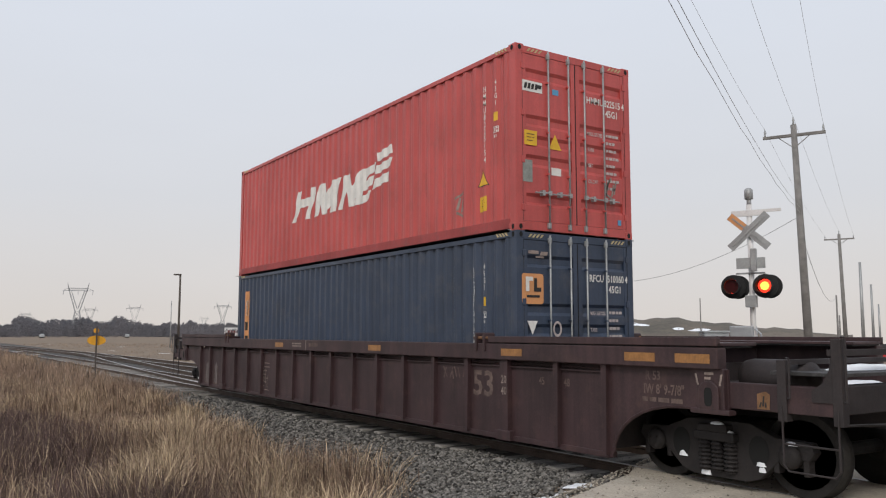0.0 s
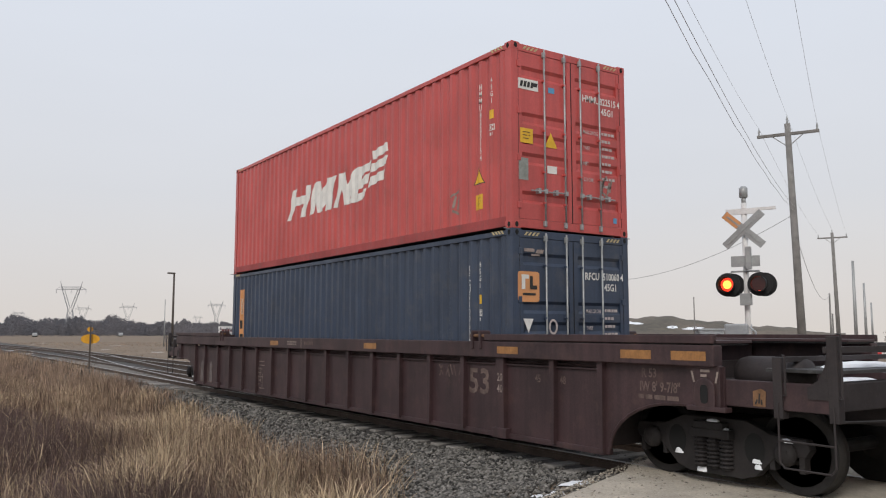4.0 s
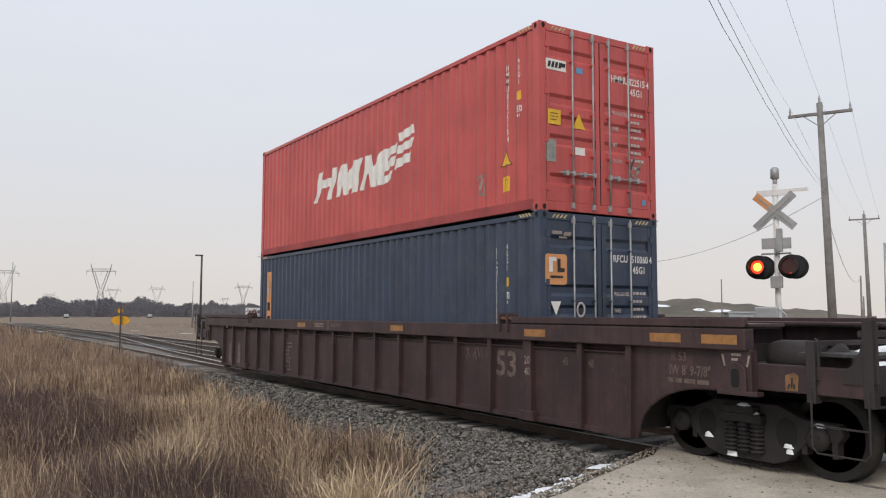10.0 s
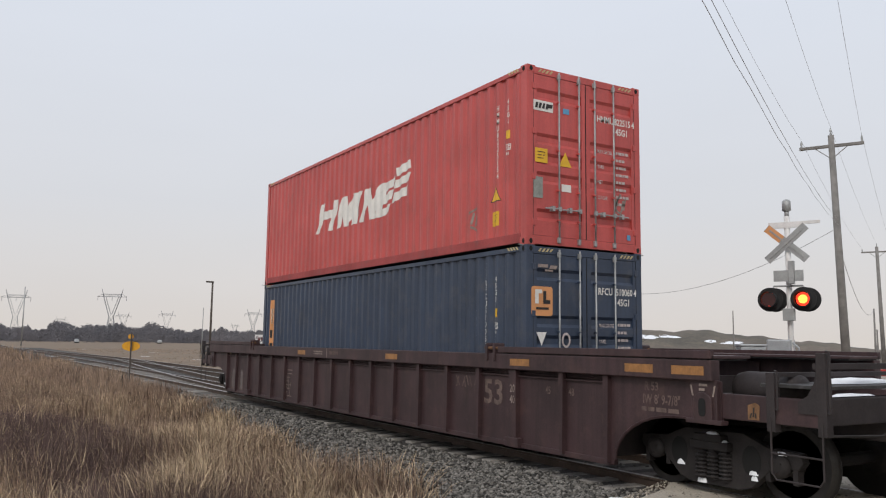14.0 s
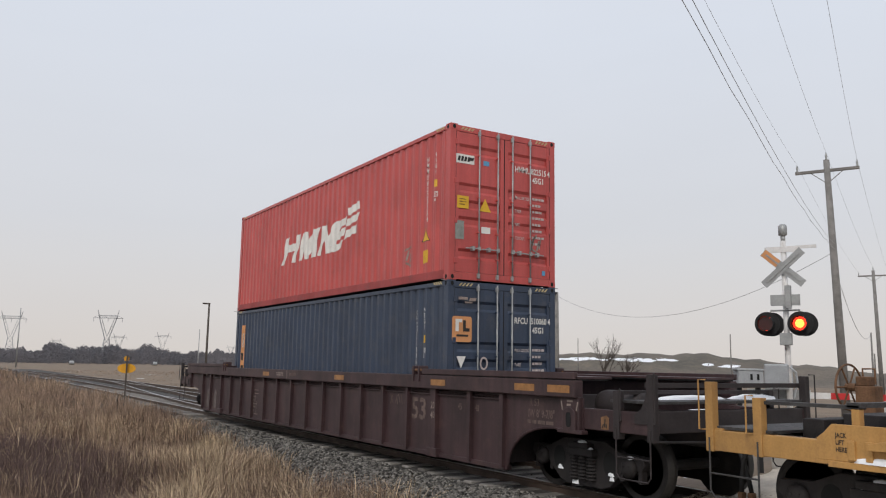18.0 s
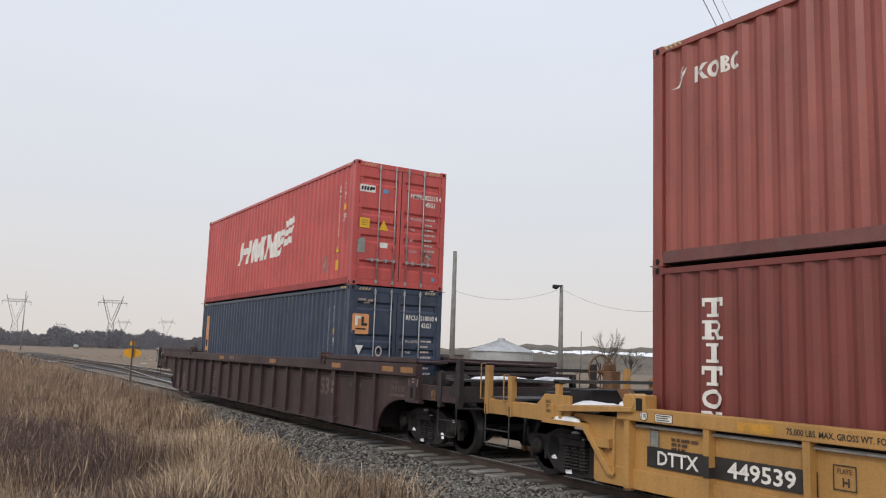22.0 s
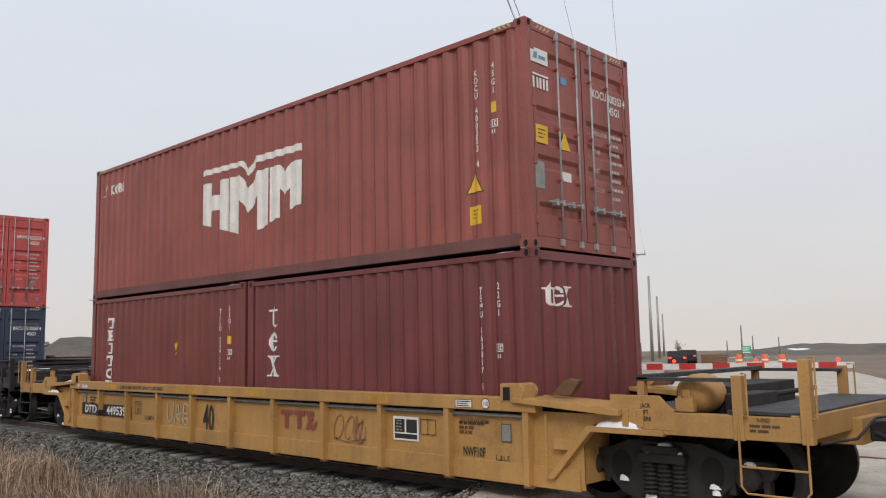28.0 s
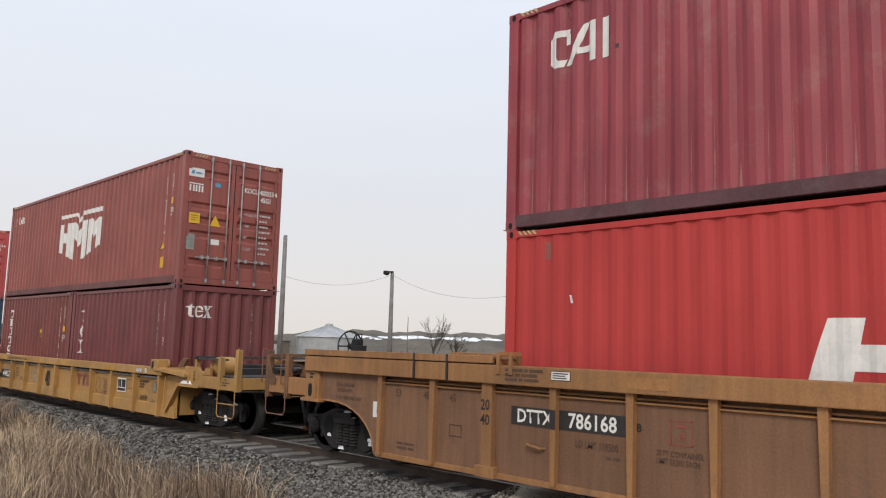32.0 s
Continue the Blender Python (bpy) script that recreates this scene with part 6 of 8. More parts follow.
car_paint(CAR_A, 1.508, quad_bm([slant(10.39, 0.98, 0.02, 0.10, 0.01), slant(10.35, 0.97, 0.02, 0.05, 0.02), slant(10.42, 0.97, 0.02, 0.05, 0)]), 0, 0, M["ink"], "hook_mark")

X = 1.435
car_paint(CAR_B, X, rect(2.28, 0.24), -4.80, 0.60, M["ink"], "number_panel", "black number panel")
car_paint(CAR_B, X + 0.004, text_bm("DTTX", 0.155, 1.05), -5.78, 0.525, M["white"], "reporting_mark", "white reporting mark")
car_paint(CAR_B, X + 0.004, text_bm("449539", 0.165, 1.18), -4.74, 0.52, M["white"], "car_number", "white car number")
car_paint(CAR_B, X, frame_bm(0.24, 0.24, 0.012), -3.38, 0.70, M["ink"], "plate_frame", "black stencilled frame")
car_paint(CAR_B, X, text_bm("PLATE", 0.045, 0.85), -3.46, 0.74, M["brown_ink"], "stencil")
car_paint(CAR_B, X, text_bm("H", 0.08), -3.41, 0.62, M["ink"], "stencil")
car_paint(CAR_B, X, text_bm("LD LMT 162 400", 0.075, 0.75), -3.10, 0.49, M["brown_ink"], "stencil", "black load-limit stencil")
car_paint(CAR_B, 1.554, text_bm("75,000 LBS. MAX. GROSS WT. FOR 20 FT. CONTAINERS", 0.06, 0.82), -3.92, 1.06, M["ink"], "stencil", "black load warning stencil")
for u in (-4.28, -1.2, 0.72, 3.68):
    car_paint(CAR_B, 1.554, rect(0.46, 0.10), u, 1.085, M["tape"], "reflector_tape", "amber reflective tape")
for u, nu in ((-5.88, -5.56), (5.62, 5.27)):
    car_paint(CAR_B, 1.554, quad_bm([[(0.065 * math.cos(a), 0.065 * math.sin(a)) for a in np.linspace(0, 6.28, 21)[:-1]]]), u, 1.09, M["ink"], "round_label", "round numbered label")
    car_paint(CAR_B, 1.556, quad_bm([[(0.055 * math.cos(a), 0.055 * math.sin(a)) for a in np.linspace(0, 6.28, 21)[:-1]]]), u, 1.09, M["white"], "round_label_face")
    car_paint(CAR_B, 1.558, text_bm("110", 0.05, 0.8), u - 0.045, 1.065, M["ink"], "stencil")
    car_paint(CAR_B, 1.554, rect(0.28, 0.10), nu, 1.08, M["brown_ink"], "notice_frame", "small framed notice")
    car_paint(CAR_B, 1.556, rect(0.26, 0.085), nu, 1.08, M["white"], "notice_face")
    car_paint(CAR_B, 1.558, bars(3, 0.012, [(0.22,), (0.18,), (0.2,)], 0.01, 0.025), nu - 0.11, 1.10, M["ink"], "notice_print")
car_paint(CAR_B, X, text_bm("40", 0.43, 0.56), -0.96, 0.41, M["ink"], "stencil", "large black number")
car_logo = [slant(1.34, 0.78, 0.30, 0.07), slant(1.44, 0.58, 0.09, 0.2), slant(1.68, 0.78, 0.26, 0.07), slant(1.76, 0.58, 0.09, 0.2), slant(1.96, 0.58, 0.08, 0.27, 0.14), slant(2.10, 0.58, 0.08, 0.27, -0.14), slant(2.12, 0.58, 0.05, 0.13, 0.08), slant(2.12, 0.72, 0.05, 0.13, -0.08)]
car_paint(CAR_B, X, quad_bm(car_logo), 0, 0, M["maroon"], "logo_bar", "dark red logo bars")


def stroke(pts, w):
    """A sprayed line as a chain of flat pieces."""
    out = []
    for (ua, va), (ub, vb) in zip(pts, pts[1:]):
        L = math.hypot(ub - ua, vb - va) or 1
        nu, nv = -(vb - va) / L * w / 2, (ub - ua) / L * w / 2
        out.append([(ua - nu, va - nv), (ub - nu, vb - nv), (ub + nu, vb + nv), (ua + nu, va + nv)])
    return out


def loop(cu, cv, ru, rv, a0, a1, n=12, tilt=0.0):
    return [(cu + ru * math.cos(a) + tilt * math.sin(a), cv + rv * math.sin(a)) for a in np.linspace(a0, a1, n)]


for line in ([(-2.22, 0.82), (-2.20, 0.52), (-2.10, 0.48), (-2.02, 0.56), (-2.00, 0.84)], [(-1.98, 0.46), (-1.84, 0.84), (-1.74, 0.50), (-1.92, 0.62), (-1.70, 0.66)], [(-1.66, 0.47), (-1.62, 0.84), (-1.44, 0.80)], [(-1.64, 0.66), (-1.48, 0.66)], loop(-1.55, 0.52, 0.07, 0.06, 0, 6)):
    car_paint(CAR_B, X, quad_bm(stroke(line, 0.03)), 0, 0, M["chalk"], "graffiti", "faded white spray-paint scrawl")
for line in (loop(2.74, 0.66, 0.10, 0.17, 0.4, 6.6, 14, 0.04), loop(2.98, 0.66, 0.09, 0.16, -0.5, 5.4, 14, 0.05), [(3.08, 0.50), (3.14, 0.82), (3.20, 0.52), (3.28, 0.80)], loop(3.22, 0.60, 0.10, 0.15, 1.2, 6.9, 12, 0.03), [(2.62, 0.50), (2.9, 0.46), (3.34, 0.52)]):
    car_paint(CAR_B, X, quad_bm(stroke(line, 0.02)), 0, 0, M["violet"], "graffiti", "faded violet spray-paint scrawl")
car_paint(CAR_B, X, rect(0.48, 0.31), 4.13, 0.71, M["white"], "inspection_panel", "white-edged black inspection panel")
car_paint(CAR_B, X + 0.003, quad_bm([slant(3.92, 0.66, 0.19, 0.17), slant(4.14, 0.66, 0.20, 0.17), slant(3.92, 0.58, 0.42, 0.06)]), 0, 0, M["ink"], "inspection_field")
car_paint(CAR_B, X + 0.006, bars(4, 0.018, [(0.10,), (0.06, 0.03)], 0.02, 0.04), 3.95, 0.80, M["worn_white"], "inspection_print")
car_paint(CAR_B, X, frame_bm(0.28, 0.20, 0.01), 4.54, 0.75, M["brown_ink"], "plate_frame")
car_paint(CAR_B, X, quad_bm([slant(4.53, 0.65, 0.01, 0.2)]), 0, 0, M["brown_ink"], "plate_bar")
for u in (-5.55, 5.08):
    car_paint(CAR_B, X, bars(3, 0.035, [(0.06, 0.05, 0.13, 0.10), (0.08, 0.04, 0.08), (0.08, 0.03, 0.06)], 0.02, 0.055), u, 0.82, M["brown_ink"], "small_stencil")
for u in (-5.82, 5.83):
    car_paint(CAR_B, X, frame_bm(0.15, 0.21, 0.01), u, 0.82 if u < 0 else 0.75, M["brown_ink"], "card_frame")
    car_paint(CAR_B, X - 0.002, rect(0.14, 0.20), u, 0.82 if u < 0 else 0.75, M["grey_plate"], "card", "pale card holder")
car_paint(CAR_B, X, text_bm("NWF10F", 0.11, 0.6), 5.14, 0.445, M["ink"], "stencil", "black shop stencil")
car_paint(CAR_B, X, text_bm("L-61-5", 0.085, 0.65), 5.66, 0.40, M["ink"], "stencil")
car_paint(CAR_B, X, text_bm("NO.24 BRAKE BEAM", 0.05, 0.72), 5.10, 0.84, M["brown_ink"], "stencil")
car_paint(CAR_B, 1.505, text_bm("A-END", 0.035, 0.8), 8.85, 1.03, M["ink"], "stencil")
car_paint(CAR_B, 1.505, bars(2, 0.025, [(0.10, 0.08, 0.07), (0.06, 0.1)], 0.015, 0.045), 8.78, 0.98, M["brown_ink"], "small_stencil")

X = 1.506
car_paint(CAR_C, X, rect(1.70, 0.215), -4.86, 0.975, M["ink"], "number_panel", "black number panel")
car_paint(CAR_C, X + 0.004, text_bm("DTTX", 0.15, 0.93), -5.62, 0.905, M["white"], "reporting_mark", "white reporting mark")
part("number_wrap", Shape().prism([(4.99, 0.868), (5.07, 0.868), (5.07, 1.083), (4.99, 1.083)], "x", -1.58, -1.5), M["ink"], CAR_C)
car_paint(CAR_C, X + 0.004, text_bm("786168", 0.16, 0.94), -4.86, 0.90, M["white"], "car_number", "white car number")
car_paint(CAR_C, X, text_bm("B", 0.08), -3.97, 0.94, M["ink"], "stencil")
car_paint(CAR_C, X, text_bm("LD LMT 118500", 0.075, 0.78), -4.76, 0.70, M["brown_ink"], "stencil", "dark load-limit stencil")
car_paint(CAR_C, X, bars(1, 0.03, [(0.07, 0.09)], 0.03), -4.36, 0.61, M["brown_ink"], "small_stencil")
car_paint(CAR_C, X, text_bm("20 FT CONTAINER", 0.055, 0.8), -3.74, 0.73, M["brown_ink"], "stencil", "dark limit stencil")
car_paint(CAR_C, X, text_bm("LIMIT 57,500 EACH", 0.055, 0.75), -3.74, 0.65, M["brown_ink"], "stencil")
car_paint(CAR_C, X, frame_bm(0.25, 0.25, 0.012), -3.45, 0.97, M["maroon"], "plate_frame")
car_paint(CAR_C, X, bars(1, 0.03, [(0.14,)]), -3.52, 1.02, M["maroon"], "small_stencil")
car_paint(CAR_C, X, text_bm("H", 0.07), -3.48, 0.90, M["maroon"], "stencil")
part("stencil_panel", Shape().box(-1.578, -1.5, 5.97, 6.14, 0.30, 1.33), M["car_orange"], CAR_C)
car_paint(CAR_C, 1.582, text_bm("20", 0.125, 0.85), -6.15, 1.01, M["ink"], "stencil", "black number")
car_paint(CAR_C, 1.582, text_bm("40", 0.125, 0.85), -6.15, 0.83, M["ink"], "stencil", "black number")
for u, s in ((-7.86, "53"), (-7.28, "48"), (-6.78, "45")):
    car_paint(CAR_C, X, text_bm(s, 0.10, 0.85), u, 1.06, M["brown_ink"], "stencil", "dark number")
for u in (-9.22,):
    car_paint(CAR_C, 1.519, text_bm("SPECIAL BRAKE BEAM", 0.05, 0.62), u, 1.13, M["brown_ink"], "stencil")
    car_paint(CAR_C, 1.519, text_bm("SEE BADGE PLATE", 0.05, 0.62), u + 0.03, 1.05, M["brown_ink"], "stencil")
    car_paint(CAR_C, 1.519, text_bm("2 INCH TREAD COND. SHOES", 0.05, 0.62), u, 0.94, M["brown_ink"], "stencil")
car_paint(CAR_C, 1.519, rect(0.14, 0.22), -8.26, 0.85, M["white"], "tag", "white tag with bar marks")
car_paint(CAR_C, 1.522, quad_bm([slant(-8.24 + 0.015 * k, 0.80, 0.007, 0.09) for k in range(4)]), 0, 0, M["ink"], "tag_bar")
car_paint(CAR_C, 1.574, bars(3, 0.028, [(0.12,), (0.08,), (0.1,)], 0.02, 0.05), -9.86, 1.27, M["ink"], "small_stencil")
car_paint(CAR_C, 1.624, rect(0.28, 0.11), -4.88, 1.47, M["brown_ink"], "notice_frame")
car_paint(CAR_C, 1.627, rect(0.26, 0.09), -4.88, 1.47, M["white"], "notice_face")
car_paint(CAR_C, 1.630, bars(3, 0.012, [(0.22,), (0.18,), (0.2,)], 0.01, 0.025), -4.99, 1.49, M["ink"], "notice_print")
car_paint(CAR_C, X, frame_bm(0.22, 0.15, 0.012), -6.66, 0.70, M["brown_ink"], "plate_frame")
car_paint(CAR_C, 1.624, rect(0.5, 0.12), -3.75, 1.44, M["amber"], "reflector_tape", "amber reflective tape")
car_paint(CAR_C, X, bars(2, 0.03, [(0.12, 0.2), (0.2, 0.12)], 0.03, 0.06), -7.8, 0.42, M["brown_ink"], "small_stencil")
part("grab_iron", Shape().path([(-1.5, 5.45, 0.66), (-1.56, 5.42, 0.66), (-1.56, 5.22, 0.63), (-1.5, 5.19, 0.63)], 0.018), M["car_orange"], CAR_C)

car_paint(CAR_C, 1.624, bars(3, 0.035, [(0.10, 0.16, 0.06, 0.2), (0.14, 0.08, 0.24), (0.2, 0.06, 0.22)], 0.02, 0.055), -5.72, 1.49, M["brown_ink"], "small_stencil")
for yy in (6.72, 7.36):
    part("deck_joint", Shape().box(-1.634, -1.55, yy - 0.018, yy + 0.018, 1.335, 1.668), M["ink"], CAR_C, "dark joint in the deck edge")
part("number_wrap", Shape().prism([(4.914, 0.48), (4.99, 0.48), (4.99, 0.72), (4.914, 0.72)], "x", -1.539, -1.43), M["ink"], CAR_B)


# ---- crossing signal, poles and wires ----
def bearing(az, d, z=0.0):
    """A place by compass bearing and distance from the roadside."""
    return Vector((-8.8 + d * math.sin(radians(az)), -9.4 + d * math.cos(radians(az)), z))


def crossing_signal():
    base = bearing(54.4, 17.6)
    g = ground_height(base.x, base.y)
    # local y points along the road towards the far side, x to the right
    m = Matrix.Translation((base.x, base.y, g)) @ Matrix.Rotation(math.atan2(ROAD_DIR.y, ROAD_DIR.x) - math.pi / 2, 4, 'Z')
    t = thing("crossing_signal", m, "white railway crossing signal with crossbuck and red lamps", "crossing signal")
    top = 4.71 - g
    part("mast", Shape().tube((0, 0, 0.25), (0, 0, top - 0.38), 0.056, 14), M["mast"], t, "white enamelled mast", smooth=True)
    part("base_box", Shape().box(-0.32, 0.32, -0.32, 0.32, 0.0, 0.30), M["concrete"], t, "concrete base", bevel=0.02)
    part("junction_box", Shape().box(-0.44, 0.02, -0.15, 0.30, 1.36 - g, 1.86 - g), M["box"], t, "silver gate mechanism housing", bevel=0.03)
    part("conduit", Shape().path([(0.05, -0.1, 1.80 - g), (0.16, -0.12, 1.70 - g), (0.18, -0.12, 1.50 - g), (0.10, -0.1, 1.2 - g)], 0.022), M["box"], t)
    part("bell", Shape().tube((0, 0, top - 0.42), (0, 0, top - 0.26), 0.045, 10).lathe([(0.05, 0), (0.085, 0.02), (0.085, 0.20), (0.05, 0.24)], (0, 0, top - 0.28), "z", 16), M["signback"], t, "grey crossing bell", smooth=True)
    part("sign_arm", Shape().box(-0.35, 0.62, -0.06, -0.02, top - 0.56, top - 0.50).box(-0.3, 0.3, -0.06, -0.02, top - 0.62, top - 0.56), M["mast"], t)
    zc = top - 0.94
    for a, mat in ((42, M["signback"]), (-42, M["signback"])):
        r = Matrix.Translation((0, -0.11 if a > 0 else -0.125, zc)) @ Matrix.Rotation(radians(a), 4, 'Y')
        s = Shape().box(-0.50, 0.50, -0.004, 0.004, -0.082, 0.082, r)
        b = part("crossbuck_blade", s, mat, t, "grey back of a crossbuck blade", bevel=0.003)
        part("blade_stiffener", Shape().box(-0.42, 0.42, -0.02, -0.006, -0.016, 0.016, r), M["galv"], b)
        if a > 0:
            part("faded_patch", Shape().box(-0.49, -0.12, -0.009, -0.005, -0.078, 0.078, r), M["orange"], b, "sun-faded ochre blade end")
    part("number_plate", Shape().box(-0.26, 0.30, -0.14, -0.125, top - 1.70, top - 1.48), M["signback"], t, "grey back of a sign plate", bevel=0.004)
    part("upper_box", Shape().box(0.03, 0.14, -0.22, -0.1, top - 1.76, top - 1.30), M["signback"], t, bevel=0.01)
    part("lower_box", Shape().box(-0.10, 0.12, -0.20, -0.08, top - 2.48, top - 2.24), M["signback"], t, bevel=0.01)
    zl = top - 2.06
    part("lamp_arm", Shape().path([(-0.33, -0.08, zl + 0.02), (-0.27, -0.08, zl + 0.27), (0.27, -0.08, zl + 0.27), (0.33, -0.08, zl + 0.02)], 0.02), M["galv"], t, "bent lamp arm")
    for sx in (-1, 1):
        x = sx * 0.31
        for s, y0 in ((-1, -0.18), (1, 0.02)):      # lamps face both ways along the road
            dx = 0.03 if s > 0 else -0.02
            lamp = part("lamp_background", Shape().lathe([(0.24, 0), (0.24, 0.02), (0.14, 0.025)], (x + dx, y0, zl), "y", 28), M["black"], t, "round black lamp background")
            part("lamp_hood", Shape().lathe([(0.145, s * 0.02), (0.150, s * 0.20), (0.158, s * 0.20), (0.152, 0.02 * s)], (x + dx, y0, zl), "y", 24), M["black"], lamp, "black lamp hood")
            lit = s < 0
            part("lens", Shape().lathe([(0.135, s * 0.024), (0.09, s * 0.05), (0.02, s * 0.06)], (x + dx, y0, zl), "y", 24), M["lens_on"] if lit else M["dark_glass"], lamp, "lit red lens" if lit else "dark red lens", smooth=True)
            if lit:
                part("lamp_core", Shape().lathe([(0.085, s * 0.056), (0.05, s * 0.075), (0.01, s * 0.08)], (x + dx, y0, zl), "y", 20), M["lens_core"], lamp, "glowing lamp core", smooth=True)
                for k in range(4):        # added slats, no part of the signal, cover the lit lens to imitate blinking
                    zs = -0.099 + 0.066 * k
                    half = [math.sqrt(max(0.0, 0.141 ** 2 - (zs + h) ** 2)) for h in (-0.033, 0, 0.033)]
                    slat = part("shutter_slat", Shape().prism([(-half[0], -0.034), (half[0], -0.034), (half[1], 0), (half[2], 0.034), (-half[2], 0.034), (-half[1], 0)], "y", -0.0015, 0.0015), M["dark_glass"], lamp, "added dark slat that imitates the lamp going out")
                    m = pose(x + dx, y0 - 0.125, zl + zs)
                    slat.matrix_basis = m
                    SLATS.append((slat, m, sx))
    # lowered gate arm
    za = 1.25 - g
    arm = part("gate_arm", Shape().box(0.3, 5.28, 0.40, 0.44, za - 0.06, za + 0.06), M["mast"], t, "white gate arm with red bands")
    for k in range(7):
        part("red_band", Shape().box(0.68 + k * 0.66, 1.01 + k * 0.66, 0.395, 0.445, za - 0.062, za + 0.062), M["red_tape"], arm, "red reflective band")
    for x in (1.9, 3.5, 5.0):
        part("arm_lamp", Shape().lathe([(0.02, -0.05), (0.035, -0.04), (0.035, 0.04), (0.02, 0.05)], (x, 0.42, za + 0.11), "y", 14), M["lens_on"], arm, "small lit red lamp")
    part("counterweight", Shape().box(-0.9, 0.3, 0.38, 0.46, za - 0.1, za + 0.1), M["galv"], arm)
    return t


crossing_signal()
case = bearing(51.7, 16.6)
g = ground_height(case.x, case.y)
cab = thing("relay_case", Matrix.Translation((case.x, case.y, g)) @ Matrix.Rotation(radians(-40), 4, 'Z'), "silver aluminium relay case on legs beside the crossing", "equipment case")
part("case_body", Shape().box(-0.16, 0.30, -0.24, 0.24, 1.42 - g, 1.72 - g), M["box"], cab, bevel=0.02)
part("case_lid", Shape().box(-0.18, 0.32, -0.26, 0.26, 1.72 - g, 1.76 - g), M["box"], cab, bevel=0.01)
for x in (0.08, 0.20):
    part("vent", Shape().box(x - 0.02, x + 0.02, -0.255, -0.23, 1.55 - g, 1.66 - g), M["hole"], cab, "dark vent")
for x in (-0.1, 0.24):
    part("leg", Shape().box(x - 0.04, x + 0.04, -0.05, 0.05, 0, 1.42 - g), M["black"], cab)


def pole_at(p, h, r, label, lean=(0, 0), arm=None, az=64.0, mat=None):
    g = ground_height(p.x, p.y) - 0.05
    t = thing("utility_pole", Matrix.Translation((p.x, p.y, g)), label, "utility pole", "roadside poles")
    top = Vector((lean[0], lean[1], h - g))
    part("pole", Shape().tube((0, 0, 0), top, r * 1.25, 12, r * 0.8), mat or M["pole"], t, smooth=True)
    if arm:
        d = Vector((-math.cos(radians(az)), math.sin(radians(az)), 0))
        zc = top - Vector((0, 0, 0.45))
        a, b = zc - d * arm, zc + d * arm
        m = Matrix.Translation(zc) @ Matrix.Rotation(math.atan2(d.y, d.x), 4, 'Z')
        part("crossarm", Shape().box(-arm, arm, -0.06, 0.06, -0.06, 0.06, m), M["pole"], t, bevel=0.01)
        part("arm_brace", Shape().tube(zc + d * 0.6 - Vector((0, 0, 0.06)), zc - Vector((0, 0, 0.55)), 0.018, 6).tube(zc - d * 0.6 - Vector((0, 0, 0.06)), zc - Vector((0, 0, 0.55)), 0.018, 6), M["pole"], t)
        for q in (a + d * 0.08, top - Vector((0, 0, 0.02)), b - d * 0.08):
            part("insulator", Shape().lathe([(0.02, 0), (0.05, 0.08), (0.03, 0.14), (0.05, 0.2), (0.03, 0.28), (0.015, 0.36)], q, "z", 10), M["signback"], t, "grey insulator", smooth=True)
    return t


P1 = bearing(57.62, 36.6)
LEAN = (-0.145, 0.225)
PA = Vector((-math.cos(radians(64)), math.sin(radians(64)), 0))
P0 = P1 - Vector((math.sin(radians(60.5)), math.cos(radians(60.5)), 0)) * 46
P2 = bearing(59.65, 80.0)
pole_at(P1, 10.45, 0.15, "weathered wooden utility pole with a crossarm and insulators", LEAN, 1.22)
pole_at(P2, 10.5, 0.16, "weathered wooden utility pole with a crossarm and insulators", (-0.2, 0.1), 1.22)
pole_at(P0, 10.45, 0.19, "weathered wooden utility pole with a crossarm and insulators", (0, 0), 1.22)
pole_at(bearing(60.6, 118), 10.9, 0.2, "pale concrete utility pole", (0, 0), None, mat=M["galv"])
pole_at(bearing(61.15, 165), 10.5, 0.22, "pale concrete utility pole", (0, 0), None, mat=M["galv"])
pole_at(bearing(61.5, 230), 9.0, 0.24, "pale concrete utility pole", (0, 0), None, mat=M["galv"])
pole_at(bearing(59.2, 75), 4.9, 0.08, "slim grey post beside the road")
pole_at(bearing(59.32, 80), 3.3, 0.08, "slim grey post beside the road")
pole_at(bearing(66.4, 150), 4.2, 0.13, "slim grey post on the far slope")
pole_at(bearing(65.5, 170), 1.6, 0.13, "slim grey post on the far slope")
pole_at(bearing(67.1, 170), 2.4, 0.13, "slim grey post on the far slope")
pole_at(bearing(68.7, 190), 2.2, 0.13, "slim grey post on the far slope")
pole_at(bearing(40.9, 140), 6.6, 0.08, "slim grey post on the far slope")
pole_at(bearing(50.9, 120), 6.6, 0.09, "slim grey post on the far slope")
pole_at(bearing(31.9, 56), 8.95, 0.17, "bare weathered wooden pole beyond the track")
LP = bearing(39.45, 60)
lamp_pole = pole_at(LP, 7.15, 0.16, "wooden pole with a yard lamp and slack cable")
part("yard_lamp", Shape().box(-0.75, -0.05, -0.12, 0.12, 7.70, 7.80).lathe([(0.10, 0), (0.24, 0.10), (0.24, 0.22), (0.12, 0.30)], (-0.55, 0, 7.48), "z", 14), M["black"], lamp_pole, "dark yard lamp head", bevel=0.01)
LL = bearing(15.42, 85)
street = thing("street_lamp", Matrix.Translation((LL.x, LL.y, ground_height(LL.x, LL.y))), "dark slim street lamp with a short head", "street lamp")
part("pole", Shape().tube((0, 0, 0), (0, 0, 8.1), 0.13, 10, 0.09), M["bark"], street, smooth=True)
